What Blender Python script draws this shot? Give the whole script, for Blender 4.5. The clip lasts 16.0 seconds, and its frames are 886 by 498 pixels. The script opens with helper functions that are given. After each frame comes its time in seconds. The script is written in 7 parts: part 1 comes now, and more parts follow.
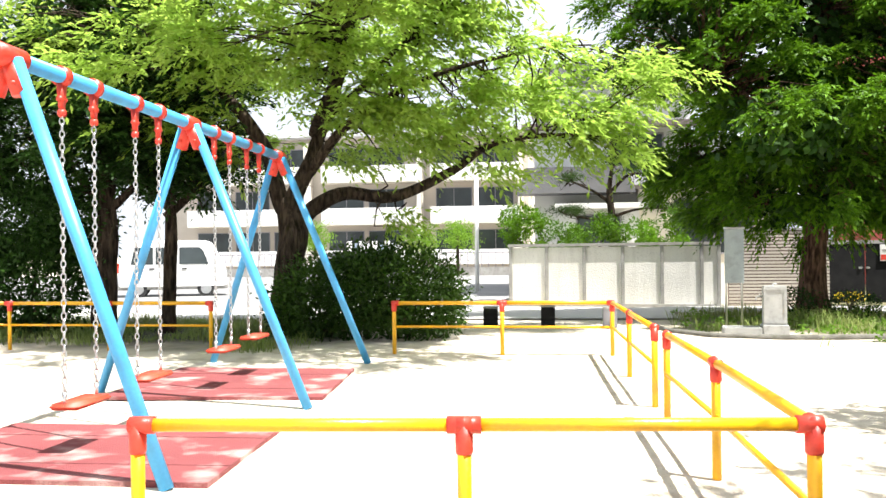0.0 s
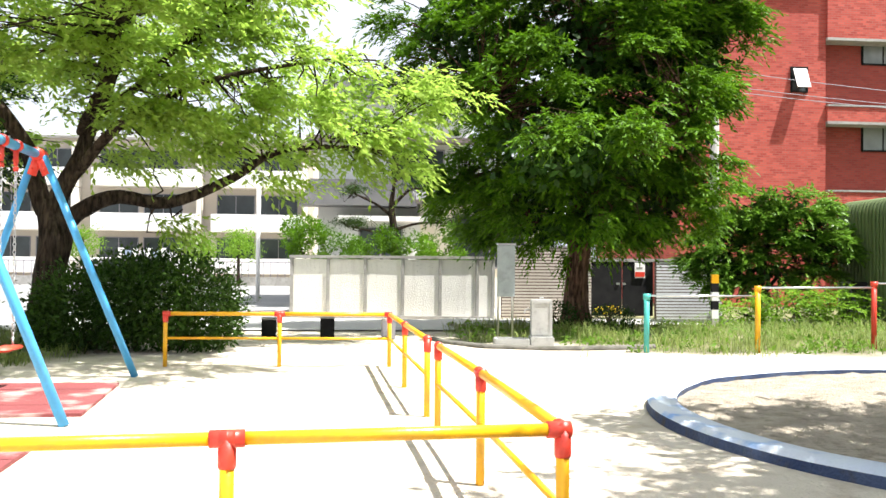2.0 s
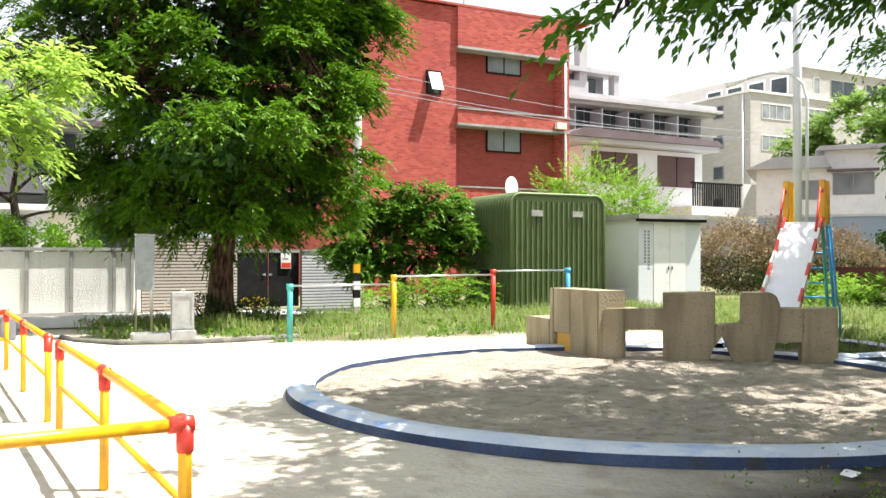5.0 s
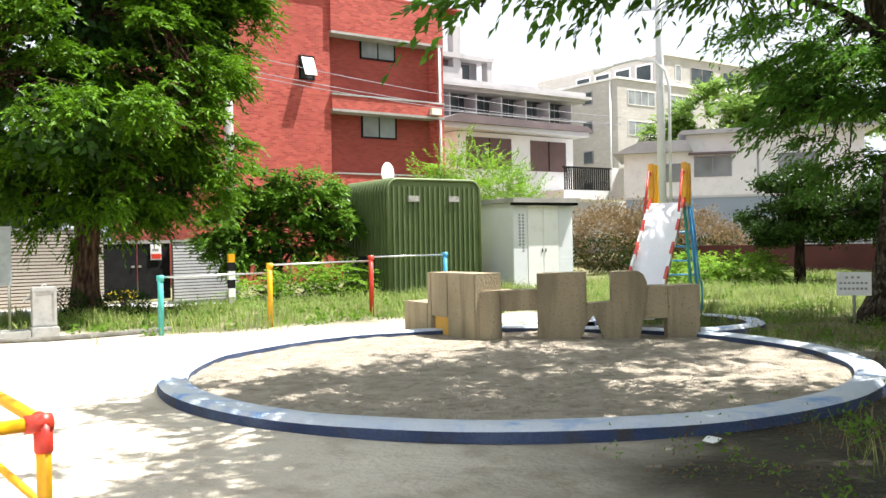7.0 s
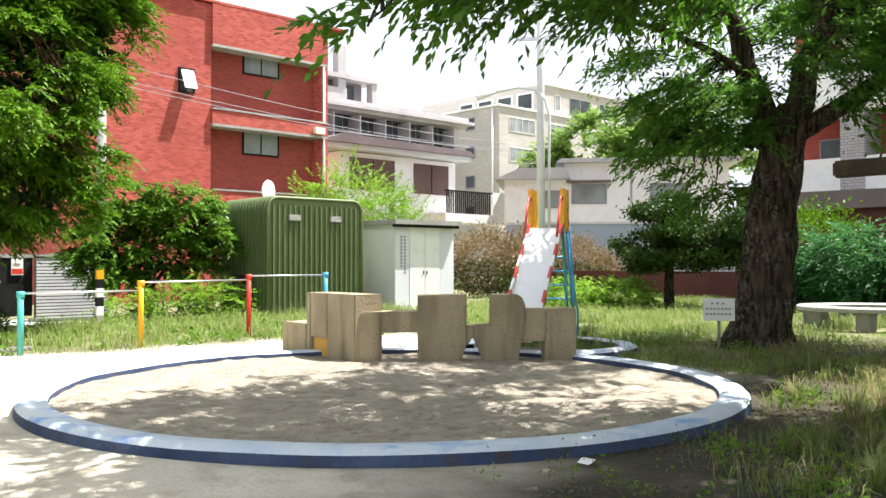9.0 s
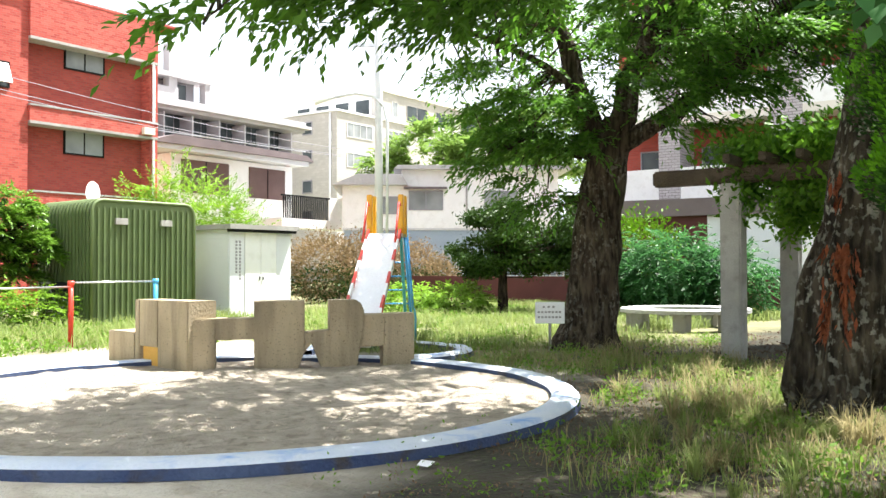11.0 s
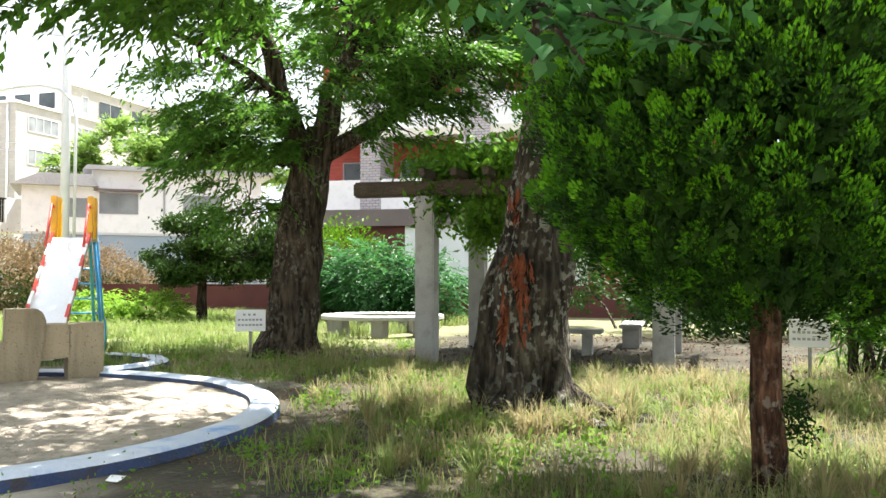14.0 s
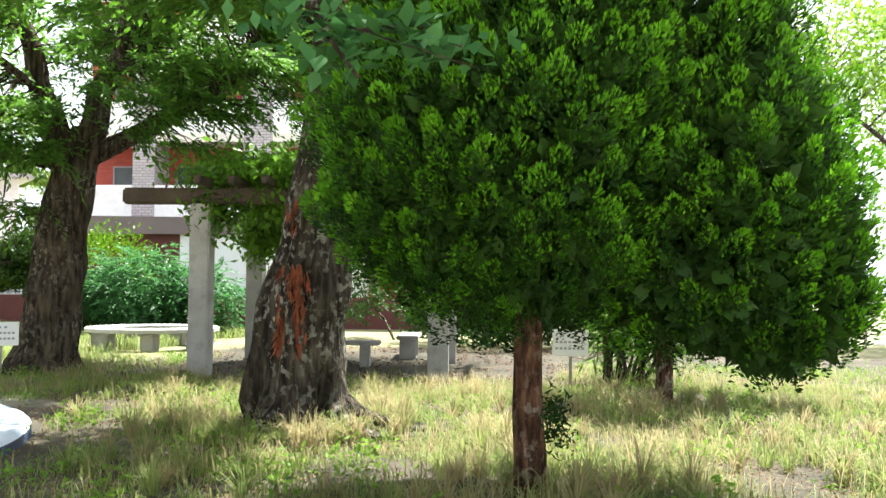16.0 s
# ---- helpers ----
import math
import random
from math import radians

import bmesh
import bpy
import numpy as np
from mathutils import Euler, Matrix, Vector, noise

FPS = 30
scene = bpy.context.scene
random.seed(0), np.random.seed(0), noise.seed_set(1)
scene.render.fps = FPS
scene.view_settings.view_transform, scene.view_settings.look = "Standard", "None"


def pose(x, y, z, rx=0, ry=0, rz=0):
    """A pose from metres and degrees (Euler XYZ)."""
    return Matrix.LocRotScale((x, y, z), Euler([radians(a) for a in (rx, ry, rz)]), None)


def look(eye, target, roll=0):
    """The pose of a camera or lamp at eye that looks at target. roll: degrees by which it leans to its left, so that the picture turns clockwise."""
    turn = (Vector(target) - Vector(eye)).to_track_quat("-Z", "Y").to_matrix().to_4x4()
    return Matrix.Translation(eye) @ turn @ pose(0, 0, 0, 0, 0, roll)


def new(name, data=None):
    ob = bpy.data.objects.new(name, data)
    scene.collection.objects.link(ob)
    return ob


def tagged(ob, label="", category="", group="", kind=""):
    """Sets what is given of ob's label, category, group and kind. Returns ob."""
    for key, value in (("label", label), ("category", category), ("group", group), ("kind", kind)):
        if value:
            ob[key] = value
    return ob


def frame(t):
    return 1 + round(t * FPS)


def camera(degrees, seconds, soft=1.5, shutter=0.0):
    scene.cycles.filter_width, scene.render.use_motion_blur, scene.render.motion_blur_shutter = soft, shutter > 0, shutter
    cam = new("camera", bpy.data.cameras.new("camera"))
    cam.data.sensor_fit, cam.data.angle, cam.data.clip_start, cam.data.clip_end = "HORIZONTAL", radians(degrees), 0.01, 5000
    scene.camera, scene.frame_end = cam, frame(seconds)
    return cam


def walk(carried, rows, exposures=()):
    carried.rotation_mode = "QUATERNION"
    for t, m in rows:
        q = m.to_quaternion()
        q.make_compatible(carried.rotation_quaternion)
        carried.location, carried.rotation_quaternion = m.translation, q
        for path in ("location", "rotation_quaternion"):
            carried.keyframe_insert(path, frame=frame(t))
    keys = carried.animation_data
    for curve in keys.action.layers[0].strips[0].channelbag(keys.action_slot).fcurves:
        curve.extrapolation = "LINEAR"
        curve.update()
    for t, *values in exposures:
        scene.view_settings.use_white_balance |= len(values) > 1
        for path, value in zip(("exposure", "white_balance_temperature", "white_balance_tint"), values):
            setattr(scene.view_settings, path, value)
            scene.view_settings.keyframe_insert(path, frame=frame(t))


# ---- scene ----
cam = camera(53.1, 16.0)
PATH = [
    (0, (0.066, -0.067, 1.320), (-0.485, 1.855, 1.329), -0.66),
    (0.5, (0.076, -0.077, 1.319), (-0.386, 1.869, 1.337), -0.10),
    (1, (0.092, -0.077, 1.320), (-0.265, 1.891, 1.342), -0.01),
    (1.5, (0.107, -0.078, 1.321), (-0.110, 1.910, 1.345), -0.01),
    (2, (0.123, -0.079, 1.322), (0.049, 1.919, 1.356), 0.52),
    (2.5, (0.144, -0.089, 1.322), (0.197, 1.910, 1.365), 0.05),
    (3, (0.154, -0.137, 1.328), (0.328, 1.855, 1.371), 0.07),
    (3.5, (0.173, -0.152, 1.331), (0.490, 1.822, 1.364), 0.11),
    (4, (0.191, -0.151, 1.330), (0.650, 1.795, 1.355), 0.18),
    (4.5, (0.209, -0.124, 1.324), (0.795, 1.789, 1.346), 0.00),
    (5, (0.223, -0.116, 1.320), (0.913, 1.761, 1.338), 0.12),
    (7.5, (0.257, -0.104, 1.301), (1.236, 1.640, 1.288), -1.50),
    (8, (0.263, -0.095, 1.300), (1.288, 1.623, 1.298), -1.50),
    (8.5, (0.283, -0.063, 1.298), (1.381, 1.609, 1.314), -0.67),
    (11, (0.262, -0.049, 1.291), (1.704, 1.336, 1.335), -0.13),
    (11.5, (0.246, -0.060, 1.289), (1.776, 1.228, 1.329), -0.17),
    (12, (0.224, -0.076, 1.287), (1.817, 1.132, 1.334), 0.16),
    (12.5, (0.209, -0.096, 1.289), (1.876, 1.009, 1.342), -0.12),
    (13, (0.199, -0.107, 1.288), (1.893, 0.955, 1.344), 0.01),
    (13.5, (0.190, -0.113, 1.285), (1.942, 0.852, 1.337), -0.15),
    (14, (0.180, -0.126, 1.281), (1.994, 0.713, 1.343), 0.07),
    (14.5, (0.192, -0.136, 1.280), (2.056, 0.588, 1.356), -0.12),
    (15, (0.195, -0.149, 1.278), (2.096, 0.465, 1.359), 0.14),
    (15.5, (0.182, -0.161, 1.275), (2.117, 0.341, 1.354), 0.22),
    (16, (0.184, -0.170, 1.278), (2.147, 0.205, 1.369), 0.47),
]
walk(cam, [(t, look(eye, target, roll)) for t, eye, target, roll in PATH],
     exposures=[(0, 1.5), (5, 1.48), (8.7, 1.52), (11, 2.05), (13.5, 2.1), (14.5, 2.2), (15.2, 2.3), (16, 2.38)])

import itertools

# ---- light ----
SUN = Vector((0.45, -0.14, 1.0)).normalized()
world = bpy.data.worlds.new("world")
scene.world = world
world.use_nodes = True
wn = world.node_tree.nodes
sky = wn.new("ShaderNodeTexSky")
sky.sky_type = 'NISHITA'
sky.sun_disc = False
sky.sun_elevation = math.asin(SUN.z)
sky.sun_rotation = math.atan2(SUN.x, SUN.y)
sky.dust_density = 3.0
haze = wn.new("ShaderNodeMix")
haze.data_type = 'RGBA'
haze.inputs["Factor"].default_value = 0.9
haze.inputs["B"].default_value = (4.5, 4.75, 5.15, 1)
world.node_tree.links.new(sky.outputs[0], haze.inputs["A"])
world.node_tree.links.new(haze.outputs["Result"], wn["Background"].inputs[0])
wn["Background"].inputs[1].default_value = 0.09
sun = new("sun", bpy.data.lights.new("sun", 'SUN'))
sun.data.energy = 5.0
sun.data.angle = radians(0.6)
sun.data.color = (1.0, 0.965, 0.92)
sun.matrix_world = look(SUN * 50, (0, 0, 0))

# ---- materials ----
rng = np.random.default_rng(7)


def shader(name):
    m = bpy.data.materials.new(name)
    m.use_nodes = True
    nt = m.node_tree
    return m, nt, nt.nodes["Principled BSDF"]


def mixed(nt, fac, a, b):
    n = nt.nodes.new("ShaderNodeMix")
    n.data_type = 'RGBA'
    for sock, v in ((n.inputs["Factor"], fac), (n.inputs["A"], a), (n.inputs["B"], b)):
        if isinstance(v, (tuple, list)):
            sock.default_value = (*v[:3], 1)
        elif isinstance(v, (int, float)):
            sock.default_value = v
        else:
            nt.links.new(v, sock)
    return n.outputs["Result"]


def noised(nt, scale, detail=4.0, coord=None, lo=0.3, hi=0.7):
    n = nt.nodes.new("ShaderNodeTexNoise")
    n.inputs["Scale"].default_value = scale
    n.inputs["Detail"].default_value = detail
    if coord is None:
        coord = nt.nodes.new("ShaderNodeNewGeometry").outputs["Position"]
    nt.links.new(coord, n.inputs["Vector"])
    r = nt.nodes.new("ShaderNodeMapRange")
    r.inputs["From Min"].default_value = lo
    r.inputs["From Max"].default_value = hi
    nt.links.new(n.outputs[0], r.inputs["Value"])
    return r.outputs["Result"]


def bumped(nt, bsdf, height, strength, dist=0.02):
    b = nt.nodes.new("ShaderNodeBump")
    b.inputs["Strength"].default_value = strength
    b.inputs["Distance"].default_value = dist
    nt.links.new(height, b.inputs["Height"])
    nt.links.new(b.outputs[0], bsdf.inputs["Normal"])


def surface(name, a, b, scale=3.0, fine=60.0, rough=0.8, metal=0.0, bump=0.3, stain=None, stain_amount=0.4):
    """Two-scale noise between two colours, an optional stain colour, and a fine bump."""
    m, nt, p = shader(name)
    big, small = noised(nt, scale), noised(nt, fine, 3.0)
    col = mixed(nt, big, a, b)
    dark = tuple(0.82 * c for c in a)
    col2 = mixed(nt, small, dark, col)
    col = mixed(nt, 0.35, col, col2)
    if stain:
        f = noised(nt, scale * 2.7, 6.0, None, 0.52, 0.72)
        mul = nt.nodes.new("ShaderNodeMath")
        mul.operation = 'MULTIPLY'
        mul.inputs[1].default_value = stain_amount
        nt.links.new(f, mul.inputs[0])
        col = mixed(nt, mul.outputs[0], col, stain)
    nt.links.new(col, p.inputs["Base Color"])
    p.inputs["Roughness"].default_value = rough
    p.inputs["Metallic"].default_value = metal
    if bump:
        bumped(nt, p, small, bump)
    return m


def barked(name, a, b, lichen=None, amount=0.5, scale=16.0):
    """Furrowed bark: noise drawn out along the trunk, with pale patches."""
    m, nt, p = shader(name)
    pos = nt.nodes.new("ShaderNodeNewGeometry").outputs["Position"]
    mp = nt.nodes.new("ShaderNodeMapping")
    mp.inputs["Scale"].default_value = (1, 1, 0.22)
    nt.links.new(pos, mp.inputs["Vector"])
    fur = noised(nt, scale, 7.0, mp.outputs[0], 0.36, 0.62)
    col = mixed(nt, fur, tuple(0.35 * c for c in a), b)
    col = mixed(nt, noised(nt, 2.2, 4.0), col, mixed(nt, fur, tuple(0.3 * c for c in a), a))
    if lichen:
        mp2 = nt.nodes.new("ShaderNodeMapping")
        mp2.inputs["Scale"].default_value = (1, 1, 0.8)
        nt.links.new(pos, mp2.inputs["Vector"])
        f = noised(nt, 17.0, 10.0, mp2.outputs[0], 0.53, 0.6)
        mul = nt.nodes.new("ShaderNodeMath")
        mul.operation = 'MULTIPLY'
        nt.links.new(f, mul.inputs[0])
        nt.links.new(noised(nt, 1.6, 2.0, None, 0.45 - 0.2 * amount, 0.7 - 0.2 * amount), mul.inputs[1])
        col = mixed(nt, mul.outputs[0], col, lichen)
    nt.links.new(col, p.inputs["Base Color"])
    p.inputs["Roughness"].default_value = 0.95
    p.inputs["Specular IOR Level"].default_value = 0.15
    bumped(nt, p, fur, 1.0, 0.05)
    return m


def foliage(name, dark, light, shine=0.45, through_light=0.45, patch=0.9):
    """Leaves: colour by leaf, light passing through."""
    m, nt, p = shader(name)
    g = nt.nodes.new("ShaderNodeNewGeometry")
    big = noised(nt, patch, 3.0)
    col = mixed(nt, g.outputs["Random Per Island"], dark, light)
    col = mixed(nt, 0.5, col, mixed(nt, big, dark, light))
    nt.links.new(col, p.inputs["Base Color"])
    p.inputs["Roughness"].default_value = shine
    p.inputs["Specular IOR Level"].default_value = 0.18
    t = nt.nodes.new("ShaderNodeBsdfTranslucent")
    nt.links.new(mixed(nt, 0.5, col, tuple(min(1, c * 1.6) for c in light)), t.inputs["Color"])
    mx = nt.nodes.new("ShaderNodeMixShader")
    mx.inputs[0].default_value = through_light
    nt.links.new(p.outputs[0], mx.inputs[1])
    nt.links.new(t.outputs[0], mx.inputs[2])
    nt.links.new(mx.outputs[0], nt.nodes["Material Output"].inputs["Surface"])
    return m


def streaked(name, a, b, dirt, scale=7.0, amount=0.8):
    """Concrete with rain streaks running down it."""
    m, nt, p = shader(name)
    pos = nt.nodes.new("ShaderNodeNewGeometry").outputs["Position"]
    mp = nt.nodes.new("ShaderNodeMapping")
    mp.inputs["Scale"].default_value = (1, 1, 0.12)
    nt.links.new(pos, mp.inputs["Vector"])
    run = noised(nt, scale, 5.0, mp.outputs[0], 0.48, 0.68)
    mul = nt.nodes.new("ShaderNodeMath")
    mul.operation = 'MULTIPLY'
    mul.inputs[1].default_value = amount
    nt.links.new(run, mul.inputs[0])
    col = mixed(nt, noised(nt, 1.3, 5.0), a, b)
    col = mixed(nt, mul.outputs[0], col, dirt)
    col = mixed(nt, noised(nt, 45.0, 3.0, None, 0.6, 0.72), col, tuple(0.6 * c for c in a))
    nt.links.new(col, p.inputs["Base Color"])
    p.inputs["Roughness"].default_value = 0.92
    bumped(nt, p, noised(nt, 30.0, 6.0), 0.35, 0.015)
    return m


def bricked(name, a, b, mortar, width=0.22, height=0.075):
    m, nt, p = shader(name)
    tc = nt.nodes.new("ShaderNodeTexCoord")
    sep = nt.nodes.new("ShaderNodeSeparateXYZ")
    nt.links.new(tc.outputs["Object"], sep.inputs[0])
    add = nt.nodes.new("ShaderNodeMath")
    nt.links.new(sep.outputs[0], add.inputs[0])
    nt.links.new(sep.outputs[1], add.inputs[1])
    com = nt.nodes.new("ShaderNodeCombineXYZ")
    nt.links.new(add.outputs[0], com.inputs[0])
    nt.links.new(sep.outputs[2], com.inputs[1])
    br = nt.nodes.new("ShaderNodeTexBrick")
    br.inputs["Scale"].default_value = 1.0
    br.inputs["Brick Width"].default_value = width
    br.inputs["Row Height"].default_value = height
    br.inputs["Mortar Size"].default_value = 0.009
    br.inputs["Color1"].default_value = (*a, 1)
    br.inputs["Color2"].default_value = (*b, 1)
    br.inputs["Mortar"].default_value = (*mortar, 1)
    nt.links.new(com.outputs[0], br.inputs["Vector"])
    col = mixed(nt, noised(nt, 0.5, 5.0), br.outputs["Color"], tuple(0.75 * c for c in a))
    col = mixed(nt, 0.5, br.outputs["Color"], col)
    nt.links.new(col, p.inputs["Base Color"])
    p.inputs["Roughness"].default_value = 0.85
    bumped(nt, p, br.outputs["Fac"], -0.3, 0.01)
    return m


def glassy(name, tint=(0.07, 0.085, 0.09)):
    m, nt, p = shader(name)
    nt.links.new(mixed(nt, noised(nt, 0.7), tint, tuple(0.5 * c for c in tint)), p.inputs["Base Color"])
    p.inputs["Roughness"].default_value = 0.08
    p.inputs["Specular IOR Level"].default_value = 0.3
    return m


def ground_material():
    m, nt, p = shader("park_ground")
    pos = nt.nodes.new("ShaderNodeNewGeometry").outputs["Position"]
    sep = nt.nodes.new("ShaderNodeSeparateXYZ")
    nt.links.new(pos, sep.inputs[0])

    def math_(op, a, b):
        n = nt.nodes.new("ShaderNodeMath")
        n.operation = op
        n.use_clamp = False
        for i, v in enumerate((a, b)):
            if isinstance(v, (int, float)):
                n.inputs[i].default_value = v
            else:
                nt.links.new(v, n.inputs[i])
        return n.outputs[0]

    x, y = sep.outputs[0], sep.outputs[1]
    wob = math_('MULTIPLY', math_('SUBTRACT', noised(nt, 0.6, 5.0, None, 0.0, 1.0), 0.5), 3.0)
    back = math_('MINIMUM', math_('SUBTRACT', y, 13.4), math_('SUBTRACT', x, 2.3))
    isl = math_('MINIMUM', math_('MINIMUM', math_('SUBTRACT', y, 14.7), math_('ADD', x, 0.3)), math_('SUBTRACT', 18.8, y))
    back = math_('MAXIMUM', back, isl)
    side = math_('SUBTRACT', x, 9.0)
    near = math_('MINIMUM', math_('SUBTRACT', math_('ADD', math_('MULTIPLY', x, 0.45), 2.9), y), math_('SUBTRACT', x, 2.9))
    verge = math_('MINIMUM', math_('MINIMUM', math_('SUBTRACT', -5.6, x), math_('SUBTRACT', y, 11.2)), math_('SUBTRACT', 15.8, y))
    inside = math_('ADD', math_('MAXIMUM', math_('MAXIMUM', math_('MAXIMUM', back, side), near), verge), wob)
    r = nt.nodes.new("ShaderNodeMapRange")
    r.interpolation_type = 'SMOOTHSTEP'
    r.inputs["From Min"].default_value = -0.7
    r.inputs["From Max"].default_value = 0.9
    nt.links.new(inside, r.inputs["Value"])
    sand = mixed(nt, noised(nt, 0.5, 6.0), (0.52, 0.46, 0.37), (0.62, 0.565, 0.47))
    sand = mixed(nt, noised(nt, 3.2, 6.0, None, 0.5, 0.72), sand, (0.40, 0.34, 0.26))
    sand = mixed(nt, noised(nt, 55.0, 3.0, None, 0.62, 0.75), sand, (0.27, 0.22, 0.16))
    # bare soil, its colour taken near black for deep shade under the trees
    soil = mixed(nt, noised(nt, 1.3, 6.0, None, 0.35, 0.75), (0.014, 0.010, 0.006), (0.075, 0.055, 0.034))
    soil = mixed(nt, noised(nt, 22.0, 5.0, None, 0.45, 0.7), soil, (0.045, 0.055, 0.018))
    # thatch is kept to the sunlit lawn, so the shaded soil stays dark
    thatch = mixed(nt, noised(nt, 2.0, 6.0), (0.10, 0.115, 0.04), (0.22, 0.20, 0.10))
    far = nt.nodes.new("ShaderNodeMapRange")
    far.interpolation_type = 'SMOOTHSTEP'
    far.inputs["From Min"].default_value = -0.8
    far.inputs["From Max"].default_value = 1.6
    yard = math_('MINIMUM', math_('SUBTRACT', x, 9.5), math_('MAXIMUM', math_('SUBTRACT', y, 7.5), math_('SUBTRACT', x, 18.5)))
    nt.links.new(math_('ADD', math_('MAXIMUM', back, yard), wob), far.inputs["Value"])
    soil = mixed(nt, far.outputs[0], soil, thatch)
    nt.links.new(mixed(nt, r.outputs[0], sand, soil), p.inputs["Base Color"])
    p.inputs["Roughness"].default_value = 0.95
    bumped(nt, p, noised(nt, 18.0, 8.0), 0.55, 0.03)
    return m


M_GROUND = ground_material()
# dark specks of the sand, also painting in the shading of footprints
M_SANDPIT = surface("pit_sand", (0.28, 0.24, 0.185), (0.44, 0.385, 0.305), 4.0, 38.0, 0.95, 0, 1.0, (0.15, 0.12, 0.085), 0.75)
M_ASPHALT = surface("asphalt", (0.20, 0.20, 0.20), (0.27, 0.27, 0.26), 0.4, 80, 0.9, 0, 0.3)
M_LOT = surface("lot_concrete", (0.38, 0.38, 0.36), (0.48, 0.47, 0.45), 0.2, 40, 0.9, 0, 0.2)
M_YELLOW = surface("yellow_paint", (0.74, 0.36, 0.006), (0.80, 0.43, 0.01), 2.0, 50, 0.35, 0, 0.06, (0.42, 0.22, 0.03), 0.55)
M_RED = surface("red_paint", (0.60, 0.035, 0.02), (0.68, 0.06, 0.03), 5.0, 60, 0.4, 0, 0.08, (0.30, 0.02, 0.015), 0.5)
M_BLUE = surface("sky_blue_paint", (0.05, 0.32, 0.64), (0.08, 0.38, 0.70), 3.0, 60, 0.4, 0, 0.06, (0.07, 0.22, 0.36), 0.4)
M_TEAL = surface("teal_paint", (0.05, 0.36, 0.33), (0.08, 0.44, 0.40), 3.0, 60, 0.45, 0, 0.06)
M_STEEL = surface("galvanised_steel", (0.55, 0.56, 0.58), (0.68, 0.69, 0.70), 6.0, 80, 0.32, 0.9, 0.05)
M_CHUTE = surface("polished_steel", (0.74, 0.75, 0.77), (0.82, 0.82, 0.83), 2.0, 30, 0.45, 0.3, 0)
M_SEAT = surface("orange_plastic", (0.58, 0.055, 0.025), (0.66, 0.085, 0.04), 6.0, 60, 0.5, 0, 0.1, (0.4, 0.05, 0.02), 0.4)
M_MAT = surface("red_rubber", (0.19, 0.04, 0.042), (0.28, 0.075, 0.075), 0.9, 90, 0.9, 0, 0.5, (0.55, 0.42, 0.38), 0.9)
M_CONC = streaked("old_concrete", (0.25, 0.205, 0.13), (0.38, 0.315, 0.21), (0.11, 0.09, 0.06), 4.0, 0.6)
M_PALECONC = streaked("pale_concrete", (0.74, 0.72, 0.67), (0.82, 0.80, 0.75), (0.58, 0.55, 0.50), 5.0, 0.4)
M_GREYCONC = surface("grey_concrete", (0.30, 0.29, 0.27), (0.42, 0.41, 0.39), 2.0, 50, 0.9, 0, 0.3, (0.16, 0.15, 0.13), 0.5)
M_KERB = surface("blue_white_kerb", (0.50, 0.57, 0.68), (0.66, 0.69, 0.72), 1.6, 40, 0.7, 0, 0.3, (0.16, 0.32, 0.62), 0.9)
# blue paint and dirt, darkened further for shade on the kerb's side
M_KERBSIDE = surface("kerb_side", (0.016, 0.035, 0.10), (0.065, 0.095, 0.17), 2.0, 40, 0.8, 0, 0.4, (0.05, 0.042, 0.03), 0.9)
M_STONE = surface("granite", (0.36, 0.36, 0.35), (0.48, 0.48, 0.46), 6.0, 120, 0.7, 0, 0.2, (0.22, 0.22, 0.2), 0.5)
M_BLACK = surface("black_paint", (0.008, 0.008, 0.009), (0.018, 0.018, 0.018), 4.0, 60, 0.75, 0, 0.05)
M_BLACK.node_tree.nodes["Principled BSDF"].inputs["Specular IOR Level"].default_value = 0.15
M_WHITE = surface("white_paint", (0.80, 0.80, 0.79), (0.87, 0.87, 0.86), 1.5, 60, 0.5, 0, 0.06, (0.55, 0.54, 0.5), 0.3)
M_CREAM = surface("cream_render", (0.70, 0.66, 0.58), (0.78, 0.74, 0.66), 0.4, 40, 0.85, 0, 0.12, (0.5, 0.46, 0.38), 0.3)
M_GREYWALL = surface("grey_render", (0.60, 0.61, 0.63), (0.70, 0.71, 0.72), 0.4, 40, 0.85, 0, 0.12, (0.4, 0.4, 0.4), 0.3)
M_MIDGREY = surface("mid_grey_render", (0.24, 0.23, 0.26), (0.31, 0.30, 0.33), 0.4, 40, 0.8, 0, 0.12)
M_DARKGREY = surface("dark_grey_render", (0.19, 0.185, 0.20), (0.26, 0.25, 0.265), 0.4, 40, 0.8, 0, 0.12)
M_BLUEGREY = surface("bluegrey_metal", (0.30, 0.38, 0.48), (0.38, 0.46, 0.56), 0.6, 40, 0.5, 0.1, 0.1)
M_BRICK = bricked("red_brick", (0.34, 0.04, 0.03), (0.62, 0.115, 0.08), (0.34, 0.13, 0.10))
# darker copy of the red brick; in the bay it carries the shade
M_BRICKDARKSHADE = bricked("dark_and_shaded_brick", (0.30, 0.042, 0.032), (0.42, 0.072, 0.05), (0.25, 0.09, 0.07))
M_TILEWALL = bricked("grey_tile", (0.40, 0.37, 0.38), (0.52, 0.48, 0.48), (0.14, 0.12, 0.12), 0.24, 0.1)
M_BROWN = surface("brown_board", (0.10, 0.055, 0.05), (0.15, 0.09, 0.08), 0.8, 40, 0.7, 0, 0.15)
M_DARKROOF = surface("dark_roof", (0.11, 0.085, 0.085), (0.18, 0.14, 0.14), 0.8, 40, 0.6, 0, 0.2)
